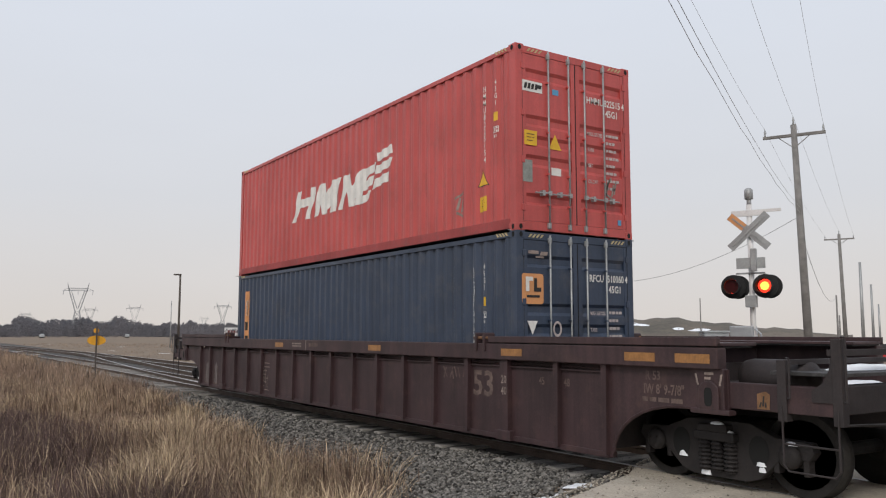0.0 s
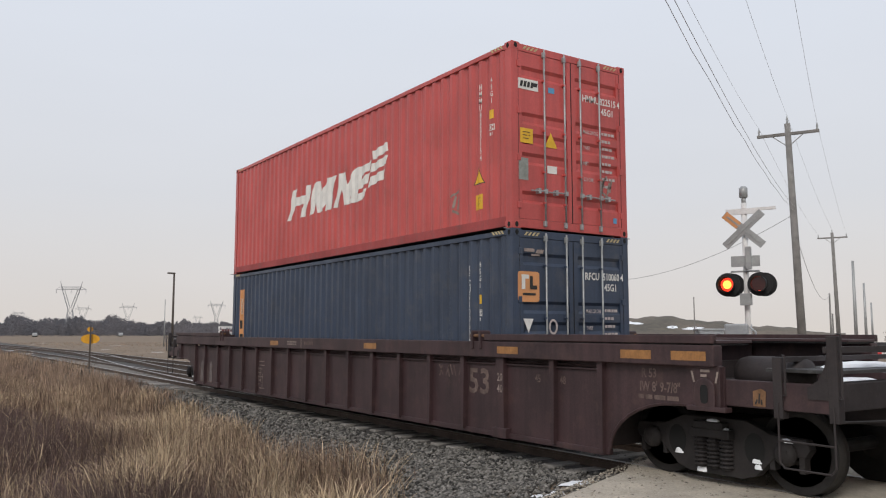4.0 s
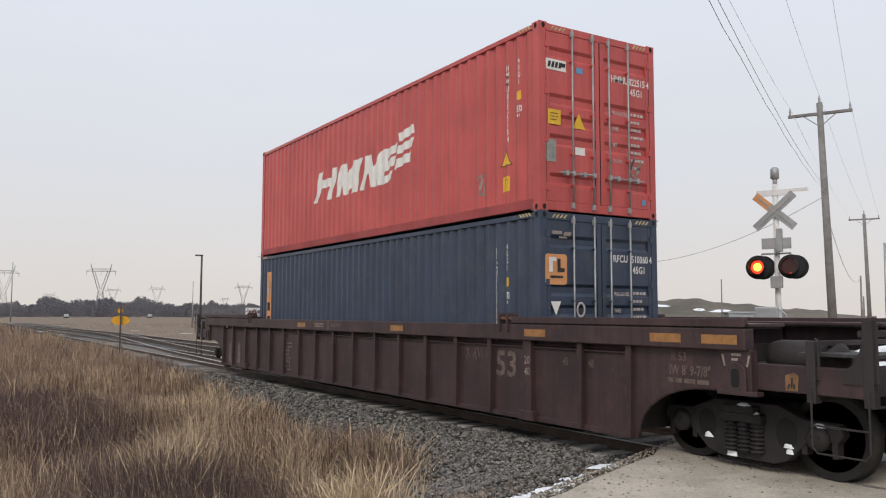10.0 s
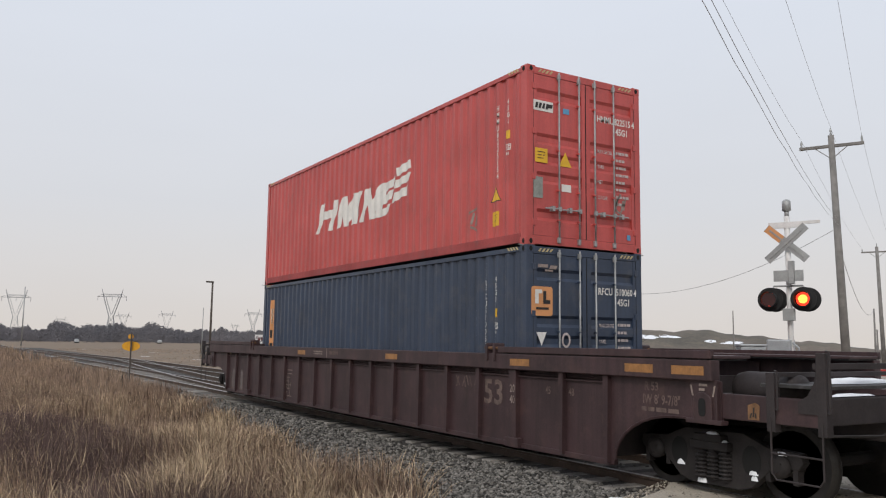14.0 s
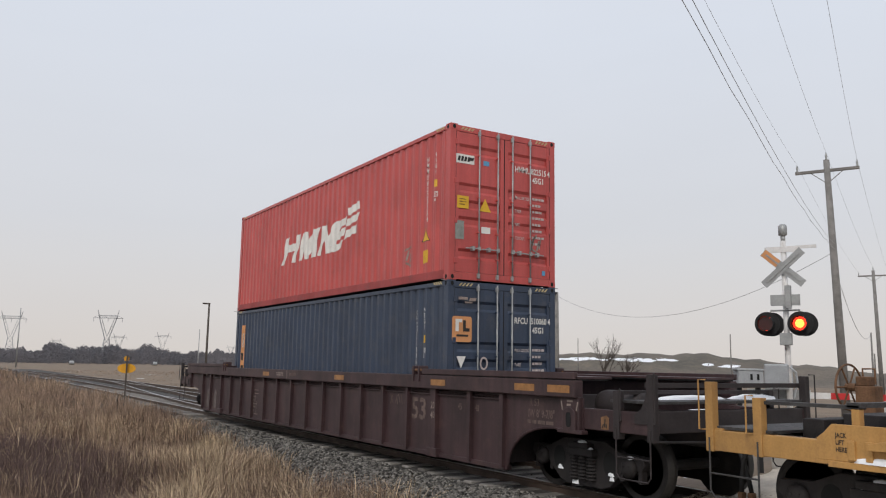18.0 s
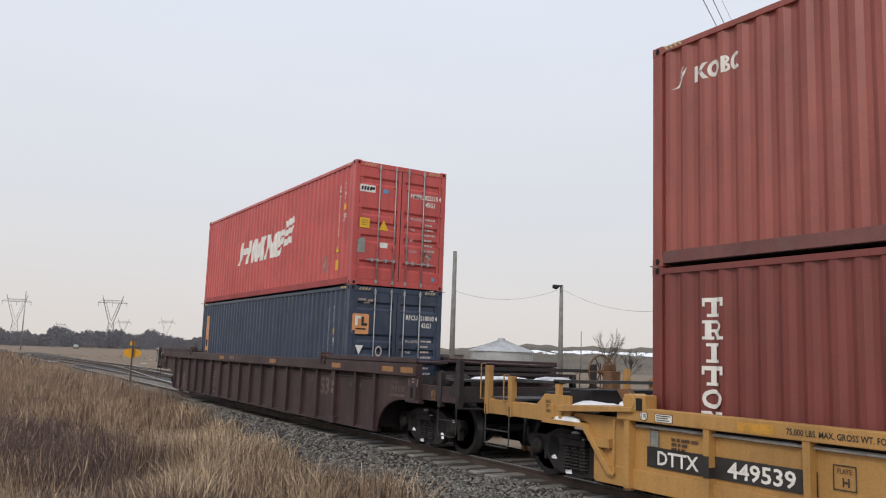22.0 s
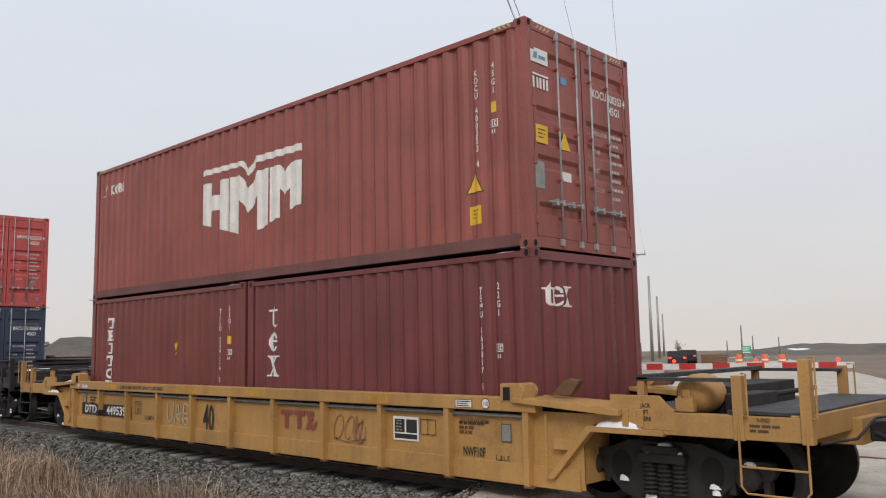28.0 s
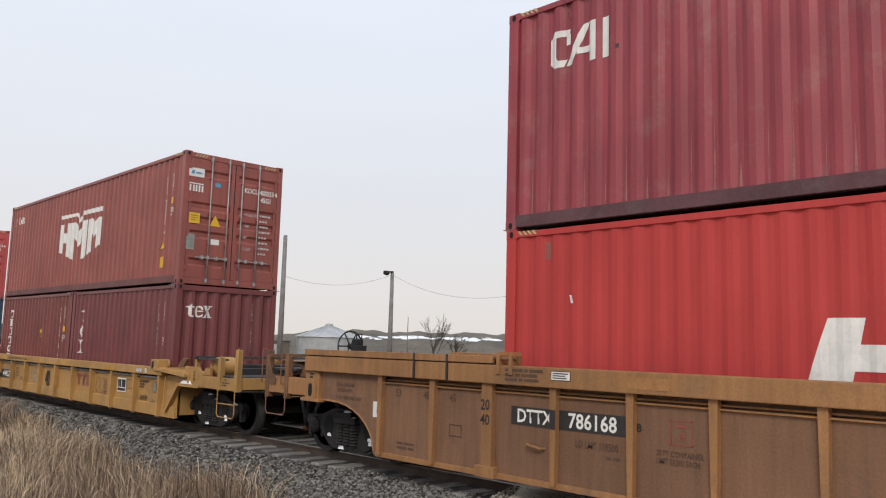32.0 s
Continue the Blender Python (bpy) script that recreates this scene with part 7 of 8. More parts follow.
part("lamp_head", Shape().box(-0.65, 0.1, -0.12, 0.12, 8.05, 8.2), M["bark"], street, bevel=0.03)
pole_at(bearing(14.9, 130), 6.5, 0.07, "thin pale mast across the field", mat=M["galv"])
pole_at(bearing(4.05, 230), 14.2, 0.14, "thin pale mast across the field", mat=M["galv"])


def wire(name, a, b, sag, label, r=0.0045, wob=0.0):
    a, b = Vector(a), Vector(b)
    s = Shape()
    n = 28
    pts = []
    for i in range(n + 1):
        u = i / n
        p = a.lerp(b, u) - Vector((0, 0, 4 * sag * u * (1 - u)))
        if wob and 0 < i < n:
            p += Vector((0, 0, wob * math.sin(i * 2.3)))
        pts.append(p)
    s.path(pts, r, 5)
    solid(name, s, M["wire"], label, "cable", "overhead wires")


def pole_top(p, lean, k, z):
    return Vector((p.x + lean[0], p.y + lean[1], z)) + PA * 1.14 * k


for k, z in ((1, 10.42), (0, 10.85), (-1, 10.42)):
    wire("overhead_wire", pole_top(P0, (0, 0), k, z), pole_top(P1, LEAN, k, z - 0.04), 0.95, "thin overhead power line between roadside poles")
    wire("overhead_wire", pole_top(P1, LEAN, k, z - 0.04), pole_top(P2, (-0.2, 0.1), k, z), 0.4, "thin overhead power line between roadside poles")
wire("overhead_cable", P0 + Vector((0, 0, 6.8)), P1 + Vector((-0.15, 0.05, 6.7)), 0.95, "drooping telephone cable between roadside poles", 0.005, 0.025)
wire("overhead_cable", P0 + Vector((0, 0, 7.1)), P1 + Vector((-0.15, 0.05, 6.9)), 0.95, "drooping telephone cable between roadside poles", 0.005)
wire("overhead_cable", P1 + Vector((-0.12, 0.05, 6.6)), LP + Vector((0, 0, 6.9)), 2.1, "slack service cable to the yard lamp pole", 0.012)
wire("overhead_cable", LP + Vector((0, 0, 6.9)), bearing(31.9, 56) + Vector((0, 0, 6.2)), 0.7, "slack service cable to the yard lamp pole", 0.012)
wire("overhead_cable", P1 + Vector((-0.12, 0.05, 5.7)), bearing(59.2, 75) + Vector((0, 0, 4.8)), 1.3, "slack service cable between poles", 0.012)


# ---- the far field: towers, woods, hill, bin ----
def pylon(p, h, turn, label):
    g = -0.6
    t = thing("transmission_tower", Matrix.Translation((p.x, p.y, g)) @ Matrix.Rotation(radians(turn), 4, 'Z') @ Matrix.Scale(h / 30, 4), label, "transmission tower", "far transmission towers")
    s = Shape()
    r = 0.16
    legs = Shape()
    for x in (-3.2, 3.2):
        for y in (-2.2, 2.2):
            legs.tube((x, y, 0), (x * 0.38, y * 0.4, 14), r, 5)
    lv = [0, 4, 7.5, 10.5, 14]
    for a, b in zip(lv, lv[1:]):
        wa, wb = 3.2 - a * 0.14, 3.2 - b * 0.14
        for y in (-2.0, 2.0):
            legs.tube((-wa, y * (1 - a * 0.04), a), (wb, y * (1 - b * 0.04), b), r * 0.6, 4).tube((wa, y * (1 - a * 0.04), a), (-wb, y * (1 - b * 0.04), b), r * 0.6, 4)
        legs.tube((-wb, 0, b), (wb, 0, b), r * 0.6, 4)
    part("tower_body", legs, M["tower"], t)
    for sx in (-1, 1):
        for y in (-0.5, 0.5):
            s.tube((sx * 1.1, y, 14), (sx * 5.0, y, 27), r, 5).tube((sx * 0.2, y, 15.5), (sx * 3.4, y, 25.5), r * 0.7, 4)
        for k in range(6):
            za, zb = 14 + k * 2.1, 15.2 + k * 2.1
            s.tube((sx * (1.1 + 0.3 * (za - 14)), 0, za), (sx * (0.2 + 0.3 * (zb - 15)), 0, zb), r * 0.5, 4)
        s.tube((sx * 5.0, 0, 27), (sx * 5.6, 0, 30), r, 5).tube((sx * 4.4, 0, 26), (sx * 5.6, 0, 30), r * 0.7, 4)
    part("window_frame", s, M["tower"], t)
    b = Shape().tube((-8, 0, 25.6), (8, 0, 25.6), r, 5).tube((-8, 0, 25.6), (-5, 0, 27), r * 0.7, 4).tube((8, 0, 25.6), (5, 0, 27), r * 0.7, 4).tube((-5, 0, 27), (5, 0, 27), r, 5)
    for k in range(-5, 5):
        b.tube((k, 0, 25.6), (k + 0.5, 0, 27), r * 0.5, 4).tube((k + 0.5, 0, 27), (k + 1, 0, 25.6), r * 0.5, 4)
    part("crossbridge", b, M["tower"], t)
    for x in (-7.6, 0, 7.6):
        part("insulator_string", Shape().tube((x, 0, 25.6), (x, 0, 23.4), 0.14, 5), M["tower"], t)


for az, el, d in ((3.6, 2.9, 500), (9.15, 3.18, 470), (9.9, 1.7, 900), (12.6, 1.85, 820), (18.2, 2.07, 720), (17.0, 1.1, 1150), (6.2, 1.3, 1300)):
    pylon(bearing(az, d), 1.7 + d * math.tan(radians(el)) + 0.6, random.uniform(-12, 12) - az, "galvanised lattice transmission tower above the far woods")


def woods():
    """A far belt of leafless trees with dark conifers, of many small clumps with gaps."""
    rng = random.Random(11)
    vs, fs = [], []

    def tri(p, s):
        """A twiggy clump that lies mostly across the line from the field."""
        i = len(vs)
        for k in range(3):
            u, d = rng.uniform(-s, s), rng.uniform(-s, s) * 0.3
            vs.append((p[0] + u + 0.2 * d, p[1] - 0.2 * u + d, p[2] + rng.uniform(-s, s) * 0.9))
        fs.append((i, i + 1, i + 2))
    for k in range(6500):
        az = rng.uniform(-6, 27)
        d = rng.uniform(430, 640)
        p = bearing(az, d)
        h = rng.uniform(4.6, 7.8) * (1.3 if 5.5 < az < 13 else 1.0) * (d / 520) * (1 + 0.45 * noise.noise((az * 0.9, 3, 1)) + 0.2 * noise.noise((az * 4, 1, 9)))
        conifer = noise.noise((az * 0.6, 0, 2)) > 0.05
        for i in range(44 if conifer else 36):
            u = rng.random()
            w = (1 - u) * 2.0 + 0.3 if conifer else 2.4 * math.sin(math.pi * min(0.95, u * 0.8 + 0.18))
            a = rng.uniform(0, 6.28)
            q = rng.random() ** 0.5 * w
            tri((p.x + q * math.cos(a), p.y + q * math.sin(a), -0.6 + h * (0.08 + 0.92 * u)), 0.75 if conifer else 0.62)
    for k in range(160):          # nearer scrub
        az = rng.choice((rng.uniform(15.2, 20), rng.uniform(16, 24), rng.uniform(-4, 15)))
        d = rng.uniform(150, 210) if az > 15 else rng.uniform(380, 420)
        p = bearing(az, d)
        for i in range(46):
            a, u = rng.uniform(0, 6.28), rng.random()
            q = rng.random() * 1.6
            tri((p.x + q * math.cos(a), p.y + q * math.sin(a), -0.6 + (3.0 if az > 15 else 3.2) * u), 0.34)
    me = bpy.data.meshes.new("woods")
    me.from_pydata(vs, [], fs)
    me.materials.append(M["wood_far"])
    solid("woods", me, None, "far belt of leafless trees and dark conifers", "woods", kind="stuff")


woods()


def far_fence():
    s = Shape()
    a, b = bearing(-4, 330), bearing(20, 250)
    s.tube(a + Vector((0, 0, 0.2)), b + Vector((0, 0, 0.2)), 0.2, 5)
    return s


def hill(name, az0, az1, d, crest, label, snow_bands):
    """A low earth mound with an uneven crest; old snow lies in strips."""
    bm = bmesh.new()
    cols = []
    n = 70
    for i in range(n + 1):
        u = i / n
        az = az0 + (az1 - az0) * u
        col = []
        h = 1.7 + d * math.tan(radians(crest(u)))
        for k, f in enumerate((0.0, 0.12, 0.3, 0.55, 0.8, 0.95, 1.0, 1.0, 0.4)):
            p = bearing(az, d * (0.78 + 0.03 * k))
            base = ground_height(p.x, p.y) - 0.4
            z = base + (h - base) * f + (0.5 * noise.noise((p.x * 0.06, p.y * 0.06, 1)) + 0.22 * noise.noise((p.x * 0.3, p.y * 0.3, 5))) * (f > 0)
            col.append(bm.verts.new((p.x, p.y, z)))
        cols.append(col)
    for a, b in zip(cols, cols[1:]):
        for k in range(len(a) - 1):
            bm.faces.new((a[k], b[k], b[k + 1], a[k + 1]))
    ob = solid(name, bm, M["hill"], label, "hill", kind="structure", smooth=True)
    rng = random.Random(3)
    sv = []
    for (a0, a1, el0, el1, cnt) in snow_bands:
        for k in range(cnt):
            az, el = rng.uniform(a0, a1), rng.uniform(el0, el1)
            dd = d * 0.80
            c = bearing(az, dd, 1.7 + dd * math.tan(radians(el)))
            w, hh = rng.uniform(0.5, 2.0), rng.uniform(0.10, 0.26)
            r = Vector((math.cos(radians(az)), -math.sin(radians(az)), 0))
            sv.append([c + r * w * math.cos(t) * rng.uniform(0.7, 1.2) + Vector((0, 0, hh * math.sin(t) * rng.uniform(0.6, 1.2))) for t in np.linspace(0, 6.28, 9)[:-1]])
    return ob, sv


def patches(name, polys, label):
    bm = bmesh.new()
    for p in polys:
        lo = [bm.verts.new(v) for v in p]
        c = sum((Vector(v) for v in p), Vector()) / len(p)
        hi = [bm.verts.new(Vector(v) * 0.8 + c * 0.2 + Vector((0, 0, 0.012))) for v in p]
        n = len(p)
        for i in range(n):
            bm.faces.new((lo[i], lo[(i + 1) % n], hi[(i + 1) % n], hi[i]))
        bm.faces.new(hi)
    return solid(name, bm, M["snow"], label, "snow", kind="stuff")


def crest_a(u):
    az = 28 + 32 * u
    return 0.30 + 0.62 * max(0, min(1, (az - 29) / 8)) - 0.9 * max(0, (az - 49.3)) / 9 + 0.05 * math.sin(az * 1.7) + 0.04 * math.sin(az * 4.1)


def crest_b(u):
    az = 60 + 26 * u
    return -0.95 + 0.58 * max(0, min(1, (az - 64) / 6)) - 0.02 * max(0, az - 72) + 0.02 * math.sin(az * 2.3)


def snow_on(ob, spots):
    """Lays thin snow strips on the slope that faces the road."""
    dg = bpy.context.evaluated_depsgraph_get()
    inv = []
    for poly in spots:
        out = []
        for v in poly:
            eye = Vector((-8.8, -9.4, 1.72))
            d = (v - eye).normalized()
            hit, loc, nor, _ = ob.ray_cast(eye, d)
            if hit:
                out.append(loc - d * 0.12)
        if len(out) == len(poly):
            inv.append(out)
    return inv


ha, sa = hill("hill", 28, 60, 210, crest_a, "low brown earth mound with strips of old snow", ((39.3, 47.4, 0.46, 0.66, 46), (49.2, 49.9, 0.30, 0.40, 4), (50.6, 51.2, 0.18, 0.28, 4), (36, 39.5, 0.35, 0.6, 10)))
hb, sb = hill("hill", 60, 86, 260, crest_b, "low bare hill beyond the road", ((69.3, 70.2, -0.72, -0.62, 4), (75, 78, -0.75, -0.65, 5)))
def crest_c(u):
    return -0.2 + 1.12 * min(1, 7 * u, 5 * (1 - u)) + 0.05 * math.sin(9 * u) + 0.03 * math.sin(31 * u)


hc, sc = hill("hill", 19.8, 30.2, 150, crest_c, "grey-brown heap of earth behind the tracks", ())
bpy.context.view_layer.update()
good = snow_on(ha, sa) + snow_on(hb, sb)
if good:
    patches("snow_strip", good, "strips of old snow on the mounds")

bin_at = bearing(35.4, 115)
bg = ground_height(bin_at.x, bin_at.y) + 0.5
bn = thing("storage_bin", Matrix.Translation((bin_at.x, bin_at.y, bg)), "round grey metal storage bin with a conical roof", "storage bin")
part("bin_wall", Shape().lathe([(4.4, -0.8), (4.4, 1.2), (4.43, 1.22), (4.4, 1.24), (4.4, 2.75)], (0, 0, 0), "z", 40), M["silo"], bn)
roof = part("bin_roof", Shape().lathe([(4.6, 2.7), (4.55, 2.8), (0.55, 4.25), (0.5, 4.55), (0.01, 4.65)], (0, 0, 0), "z", 40), M["roof"], bn)
rs = Shape()
for i in range(20):
    a = 2 * math.pi * i / 20
    rs.tube((4.5 * math.cos(a), 4.5 * math.sin(a), 2.84), (0.6 * math.cos(a), 0.6 * math.sin(a), 4.26), 0.04, 4)
part("roof_seam", rs, M["roof"], roof)
shed_at = bearing(31.6, 118)
shed = thing("shed", Matrix.Translation((shed_at.x, shed_at.y, ground_height(shed_at.x, shed_at.y) - 0.1)) @ Matrix.Rotation(radians(-32), 4, 'Z'), "low dark shed beside the storage bin", "shed")
part("wall", Shape().box(-6, 2.4, -2, 2, 0, 2.6), M["hill"], shed, bevel=0.02)
part("roof", Shape().box(-6.2, 2.6, -2.2, 2.2, 2.6, 2.75), M["pole"], shed)
part("door", Shape().box(-0.2, 0.8, -2.03, -1.98, 0, 2.1), M["signback"], shed, "pale door")


def bare_tree(p, h, seed, label):
    rng = random.Random(seed)
    g = ground_height(p.x, p.y) - 0.1
    t = thing("tree", Matrix.Translation((p.x, p.y, g)), label, "tree")
    tr, tw = Shape(), Shape()

    def grow(a, d, L, r, depth):
        b = a + d * L
        (tr if depth < 2 else tw).tube(a, b, r, 6 if depth < 2 else 4, r * 0.65)
        if depth >= 4: return
        for k in range(rng.choice((3, 4)) if depth else 9):
            nd = (d + Vector((rng.uniform(-1, 1), rng.uniform(-1, 1), rng.uniform(-0.1, 0.7))) * (0.55 if depth else 0.75)).normalized()
            grow(a.lerp(b, rng.uniform(0.35, 1.0)), nd, L * rng.uniform(0.55, 0.8), max(0.008, r * 0.45), depth + 1)
    grow(Vector((0, 0, 0)), Vector((0, 0, 1)), h * 0.36, 0.085, 0)
    part("trunk", tr, M["bark"], t)
    part("crown", tw, M["bark"], t, "leafless twigs")


bare_tree(bearing(42.6, 88), 6.6, 4, "bare leafless tree on the far bank")
bare_tree(bearing(44.2, 90), 4.2, 9, "small bare leafless tree on the far bank")
bare_tree(bearing(62.5, 170), 4.6, 6, "small bare leafless tree beside the road")


# ---- small far things ----
def box_truck(p, turn, label):
    t = thing("truck_trailer", Matrix.Translation((p.x, p.y, ground_height(p.x, p.y))) @ Matrix.Rotation(radians(turn), 4, 'Z'), label, "trailer")
    part("body", Shape().box(-3.1, 3.1, -1.25, 1.25, 1.0, 3.4), M["mast"], t, bevel=0.04)
    part("roof_edge", Shape().box(-3.12, 3.12, -1.27, 1.27, 3.3, 3.42), M["signback"], t)
    for k in range(6):
        part("lettering_bar", Shape().box(-2.5 + 0.55 * k, -2.1 + 0.55 * k, -1.27, -1.25, 2.3, 2.85), M["wine"], t, "plain dark red bar")
    for x in (-2.3, 2.0):
        part("wheel", Shape().lathe([(0.5, -1.25), (0.5, -0.95)], (x, 0, 0.5), "y", 14).lathe([(0.5, 0.95), (0.5, 1.25)], (x, 0, 0.5), "y", 14), M["black"], t)
    part("landing_leg", Shape().box(0.9, 1.1, -0.9, -0.7, 0, 1.1).box(0.9, 1.1, 0.7, 0.9, 0, 1.1), M["galv"], t)


box_truck(bearing(19.45, 165), -19.4, "white box trailer parked beyond the tracks")


def far_car(p, turn, mat, label, lights=False):
    t = thing("car", Matrix.Translation((p.x, p.y, ground_height(p.x, p.y))) @ Matrix.Rotation(radians(turn), 4, 'Z'), label, "car")
    body = [(-2.2, 0.35), (2.2, 0.35), (2.25, 0.8), (1.2, 0.95), (0.6, 1.5), (-1.5, 1.55), (-2.15, 1.0)]
    part("body", Shape().prism(body, "y", -0.85, 0.85), mat, t, bevel=0.06)
    part("window", Shape().prism([(-1.4, 1.0), (0.95, 1.0), (0.5, 1.42), (-1.35, 1.45)], "y", -0.87, 0.87), M["dark_glass"], t, "dark side windows")
    for x in (-1.35, 1.35):
        part("wheel", Shape().lathe([(0.33, -0.88), (0.33, 0.88)], (x, 0, 0.33), "y", 14), M["black"], t)
    if lights:
        for y in (-0.65, 0.65):
            part("tail_lamp", Shape().box(-2.26, -2.2, y - 0.12, y + 0.12, 0.85, 1.0), M["lens_on"], t, "lit red tail lamp")


far_car(bearing(7.2, 360), 80, M["signback"], "white car on the far road")
far_car(bearing(12.2, 380), 80, M["signback"], "white car on the far road")
far_car(bearing(62.1, 80), 28, M["truck"], "dark car with lit tail lamps beyond the crossing", True)
far_car(bearing(62.9, 95), 26, M["black"], "dark car with lit tail lamps beyond the crossing", True)


def barrel(p, mat, label):
    t = thing("traffic_barrel", Matrix.Translation((p.x, p.y, ground_height(p.x, p.y))), label, "traffic barrel", "roadworks barrels")
    part("body", Shape().lathe([(0.32, 0), (0.30, 0.3), (0.27, 0.95), (0.22, 1.02)], (0, 0, 0), "z", 16), mat, t, smooth=True)
    part("reflective_band", Shape().lathe([(0.30, 0.45), (0.295, 0.6)], (0, 0, 0), "z", 16), M["white"], t)


barrel_paint = material("orange_plastic", (0.75, 0.13, 0.03), 0.5, vary=0.1, bump=0.02)
for az, d in ((66.0, 78), (67.6, 80), (68.6, 74)):
    barrel(bearing(az, d), barrel_paint, "orange plastic traffic barrel beside the road")
gs = bearing(66.6, 110)
sign = thing("road_sign", Matrix.Translation((gs.x, gs.y, ground_height(gs.x, gs.y))) @ Matrix.Rotation(radians(-66), 4, 'Z'), "green road sign with pale bars on a post", "road sign")
part("post", Shape().box(-0.05, 0.05, -0.03, 0.03, 0, 2.0), M["galv"], sign)
part("panel", Shape().box(-0.55, 0.55, -0.06, -0.03, 1.0, 2.0), material("green_sign_face", (0.02, 0.32, 0.16), 0.4, vary=0.1, bump=0.02), sign, bevel=0.01)
part("sign_bar", Shape().box(-0.45, 0.45, -0.068, -0.06, 1.15, 1.3).box(-0.45, 0.3, -0.068, -0.06, 1.45, 1.6).box(-0.45, 0.4, -0.068, -0.06, 1.72, 1.84), M["mast"], sign)
lb = bearing(64.4, 70)
lumber = thing("plank_stack", Matrix.Translation((lb.x, lb.y, ground_height(lb.x, lb.y))) @ Matrix.Rotation(radians(-64), 4, 'Z'), "stack of pale planks beside the road", "plank stack")
for i in range(4):
    for k in range(3):
        part("plank", Shape().box(-1.0, 1.0, -0.5 + k * 0.33, -0.2 + k * 0.33, 0.3 + i * 0.2, 0.46 + i * 0.2), M["tan"], lumber)
for az, d, w in ((59.7, 46, 1.0),):
    q = bearing(az, d)
    wb = thing("barrier_block", Matrix.Translation((q.x, q.y, ground_height(q.x, q.y))) @ Matrix.Rotation(radians(-az), 4, 'Z'), "pale concrete barrier block beside the road", "barrier")
    part("block", Shape().prism([(-0.3, 0), (0.3, 0), (0.12, 0.5), (0.1, 1.0), (-0.1, 1.0), (-0.12, 0.5)], "x", -w, w), M["concrete"], wb, bevel=0.02)

# switch stand with its yellow target
sw = bearing(10.45, 34.8)
g = -0.32
st = thing("switch_stand", Matrix.Translation((sw.x, sw.y, g)) @ Matrix.Rotation(radians(-10), 4, 'Z'), "rusty switch stand with an orange-yellow oval target", "switch stand")
part("post", Shape().box(-0.03, 0.03, -0.03, 0.03, 0, 1.93 - g), M["bark"], st)
part("target", Shape().prism([(0.34 * math.cos(a), 1.40 - g + 0.19 * math.sin(a)) for a in np.linspace(0, 6.28, 25)[:-1]], "y", 0.05, 0.056), M["target"], st, "orange-yellow oval target")
part("top_target", Shape().prism([(-0.02 + 0.11 * math.cos(a), 1.78 - g + 0.10 * math.sin(a)) for a in np.linspace(0, 6.28, 13)[:-1]], "y", 0.05, 0.056), M["target"], st, "small orange-yellow target")
part("throw_lever", Shape().box(-0.26, -0.22, -0.02, 0.02, 0.05, 0.55).box(-0.26, 0.06, -0.07, 0.07, 0.0, 0.12), M["truck"], st)


# ---- passing track and the crossover to it ----
def curved_track(label, rows):
    t = thing("branch_track", pose(0, 0, 0), label, "railway track", kind="structure")
    for off in (-0.755, 0.755):
        s, head = Shape(), Shape()
        for (xa, ya), (xb, yb) in zip(rows, rows[1:]):
            for w, z0, z1 in ((0.036, -0.04, -0.003), (0.012, -0.15, -0.04), (0.07, -0.17, -0.15)):
                s.prism([(xa + off - w, ya), (xa + off + w, ya), (xb + off + w, yb), (xb + off - w, yb)], "z", z0, z1)
            head.prism([(xa + off - 0.036, ya), (xa + off + 0.036, ya), (xb + off + 0.036, yb), (xb + off - 0.036, yb)], "z", -0.003, 0.004)
        r = part("rail", s, M["rail"], t)
        part("rail_head", head, M["rail_top"], r, "shiny worn rail head")
    return t


SIDING = [(4.1, y) for y in (14, 20, 30, 40, 50, 60)] + [(3.9, 68), (3.3, 80), (2.3, 93), (0.9, 115), (0.2, 135), (0.0, 150)]
CROSSOVER = [(0.0, 9), (0.25, 14), (0.63, 19.8), (1.18, 29.5), (1.8, 37), (2.45, 44.3), (3.3, 53), (3.9, 61), (4.1, 68)]
siding = curved_track("second track beside the main one", SIDING)
curved_track("crossover track curving to the second track", CROSSOVER)
bm = bmesh.new()
rows = [[bm.verts.new((x, y, z)) for x, z in ((1.2, -0.172), (2.2, -0.168), (5.6, -0.168), (6.1, -0.25), (7.6, -0.95))] for y in (10, 14, 20, 30, 45, 60, 80, 110, 150)]
for a, b in zip(rows, rows[1:]):
    for i in range(4):
        bm.faces.new((a[i], a[i + 1], b[i + 1], b[i]))
part("siding_ballast", bm, M["oil_shade"], siding, "dark dirty ballast under the second track")
s = Shape()
for i in range(90):
    y = 14 + 0.62 * i
    s.box(2.75, 5.45, y, y + 0.23, -0.33, -0.125)
tagged(part("siding_tie", s, M["old_tie"], siding), kind="stuff")


# ---- ties, one by one ----
def tie_mesh():
    s = Shape().box(-1.36, 1.36, -0.115, 0.115, -0.33, -0.118)
    bmesh.ops.bevel(s.bm, geom=s.bm.edges[:], offset=0.012, segments=1, affect='EDGES')
    return mesh_of("tie", s, M["tie"])


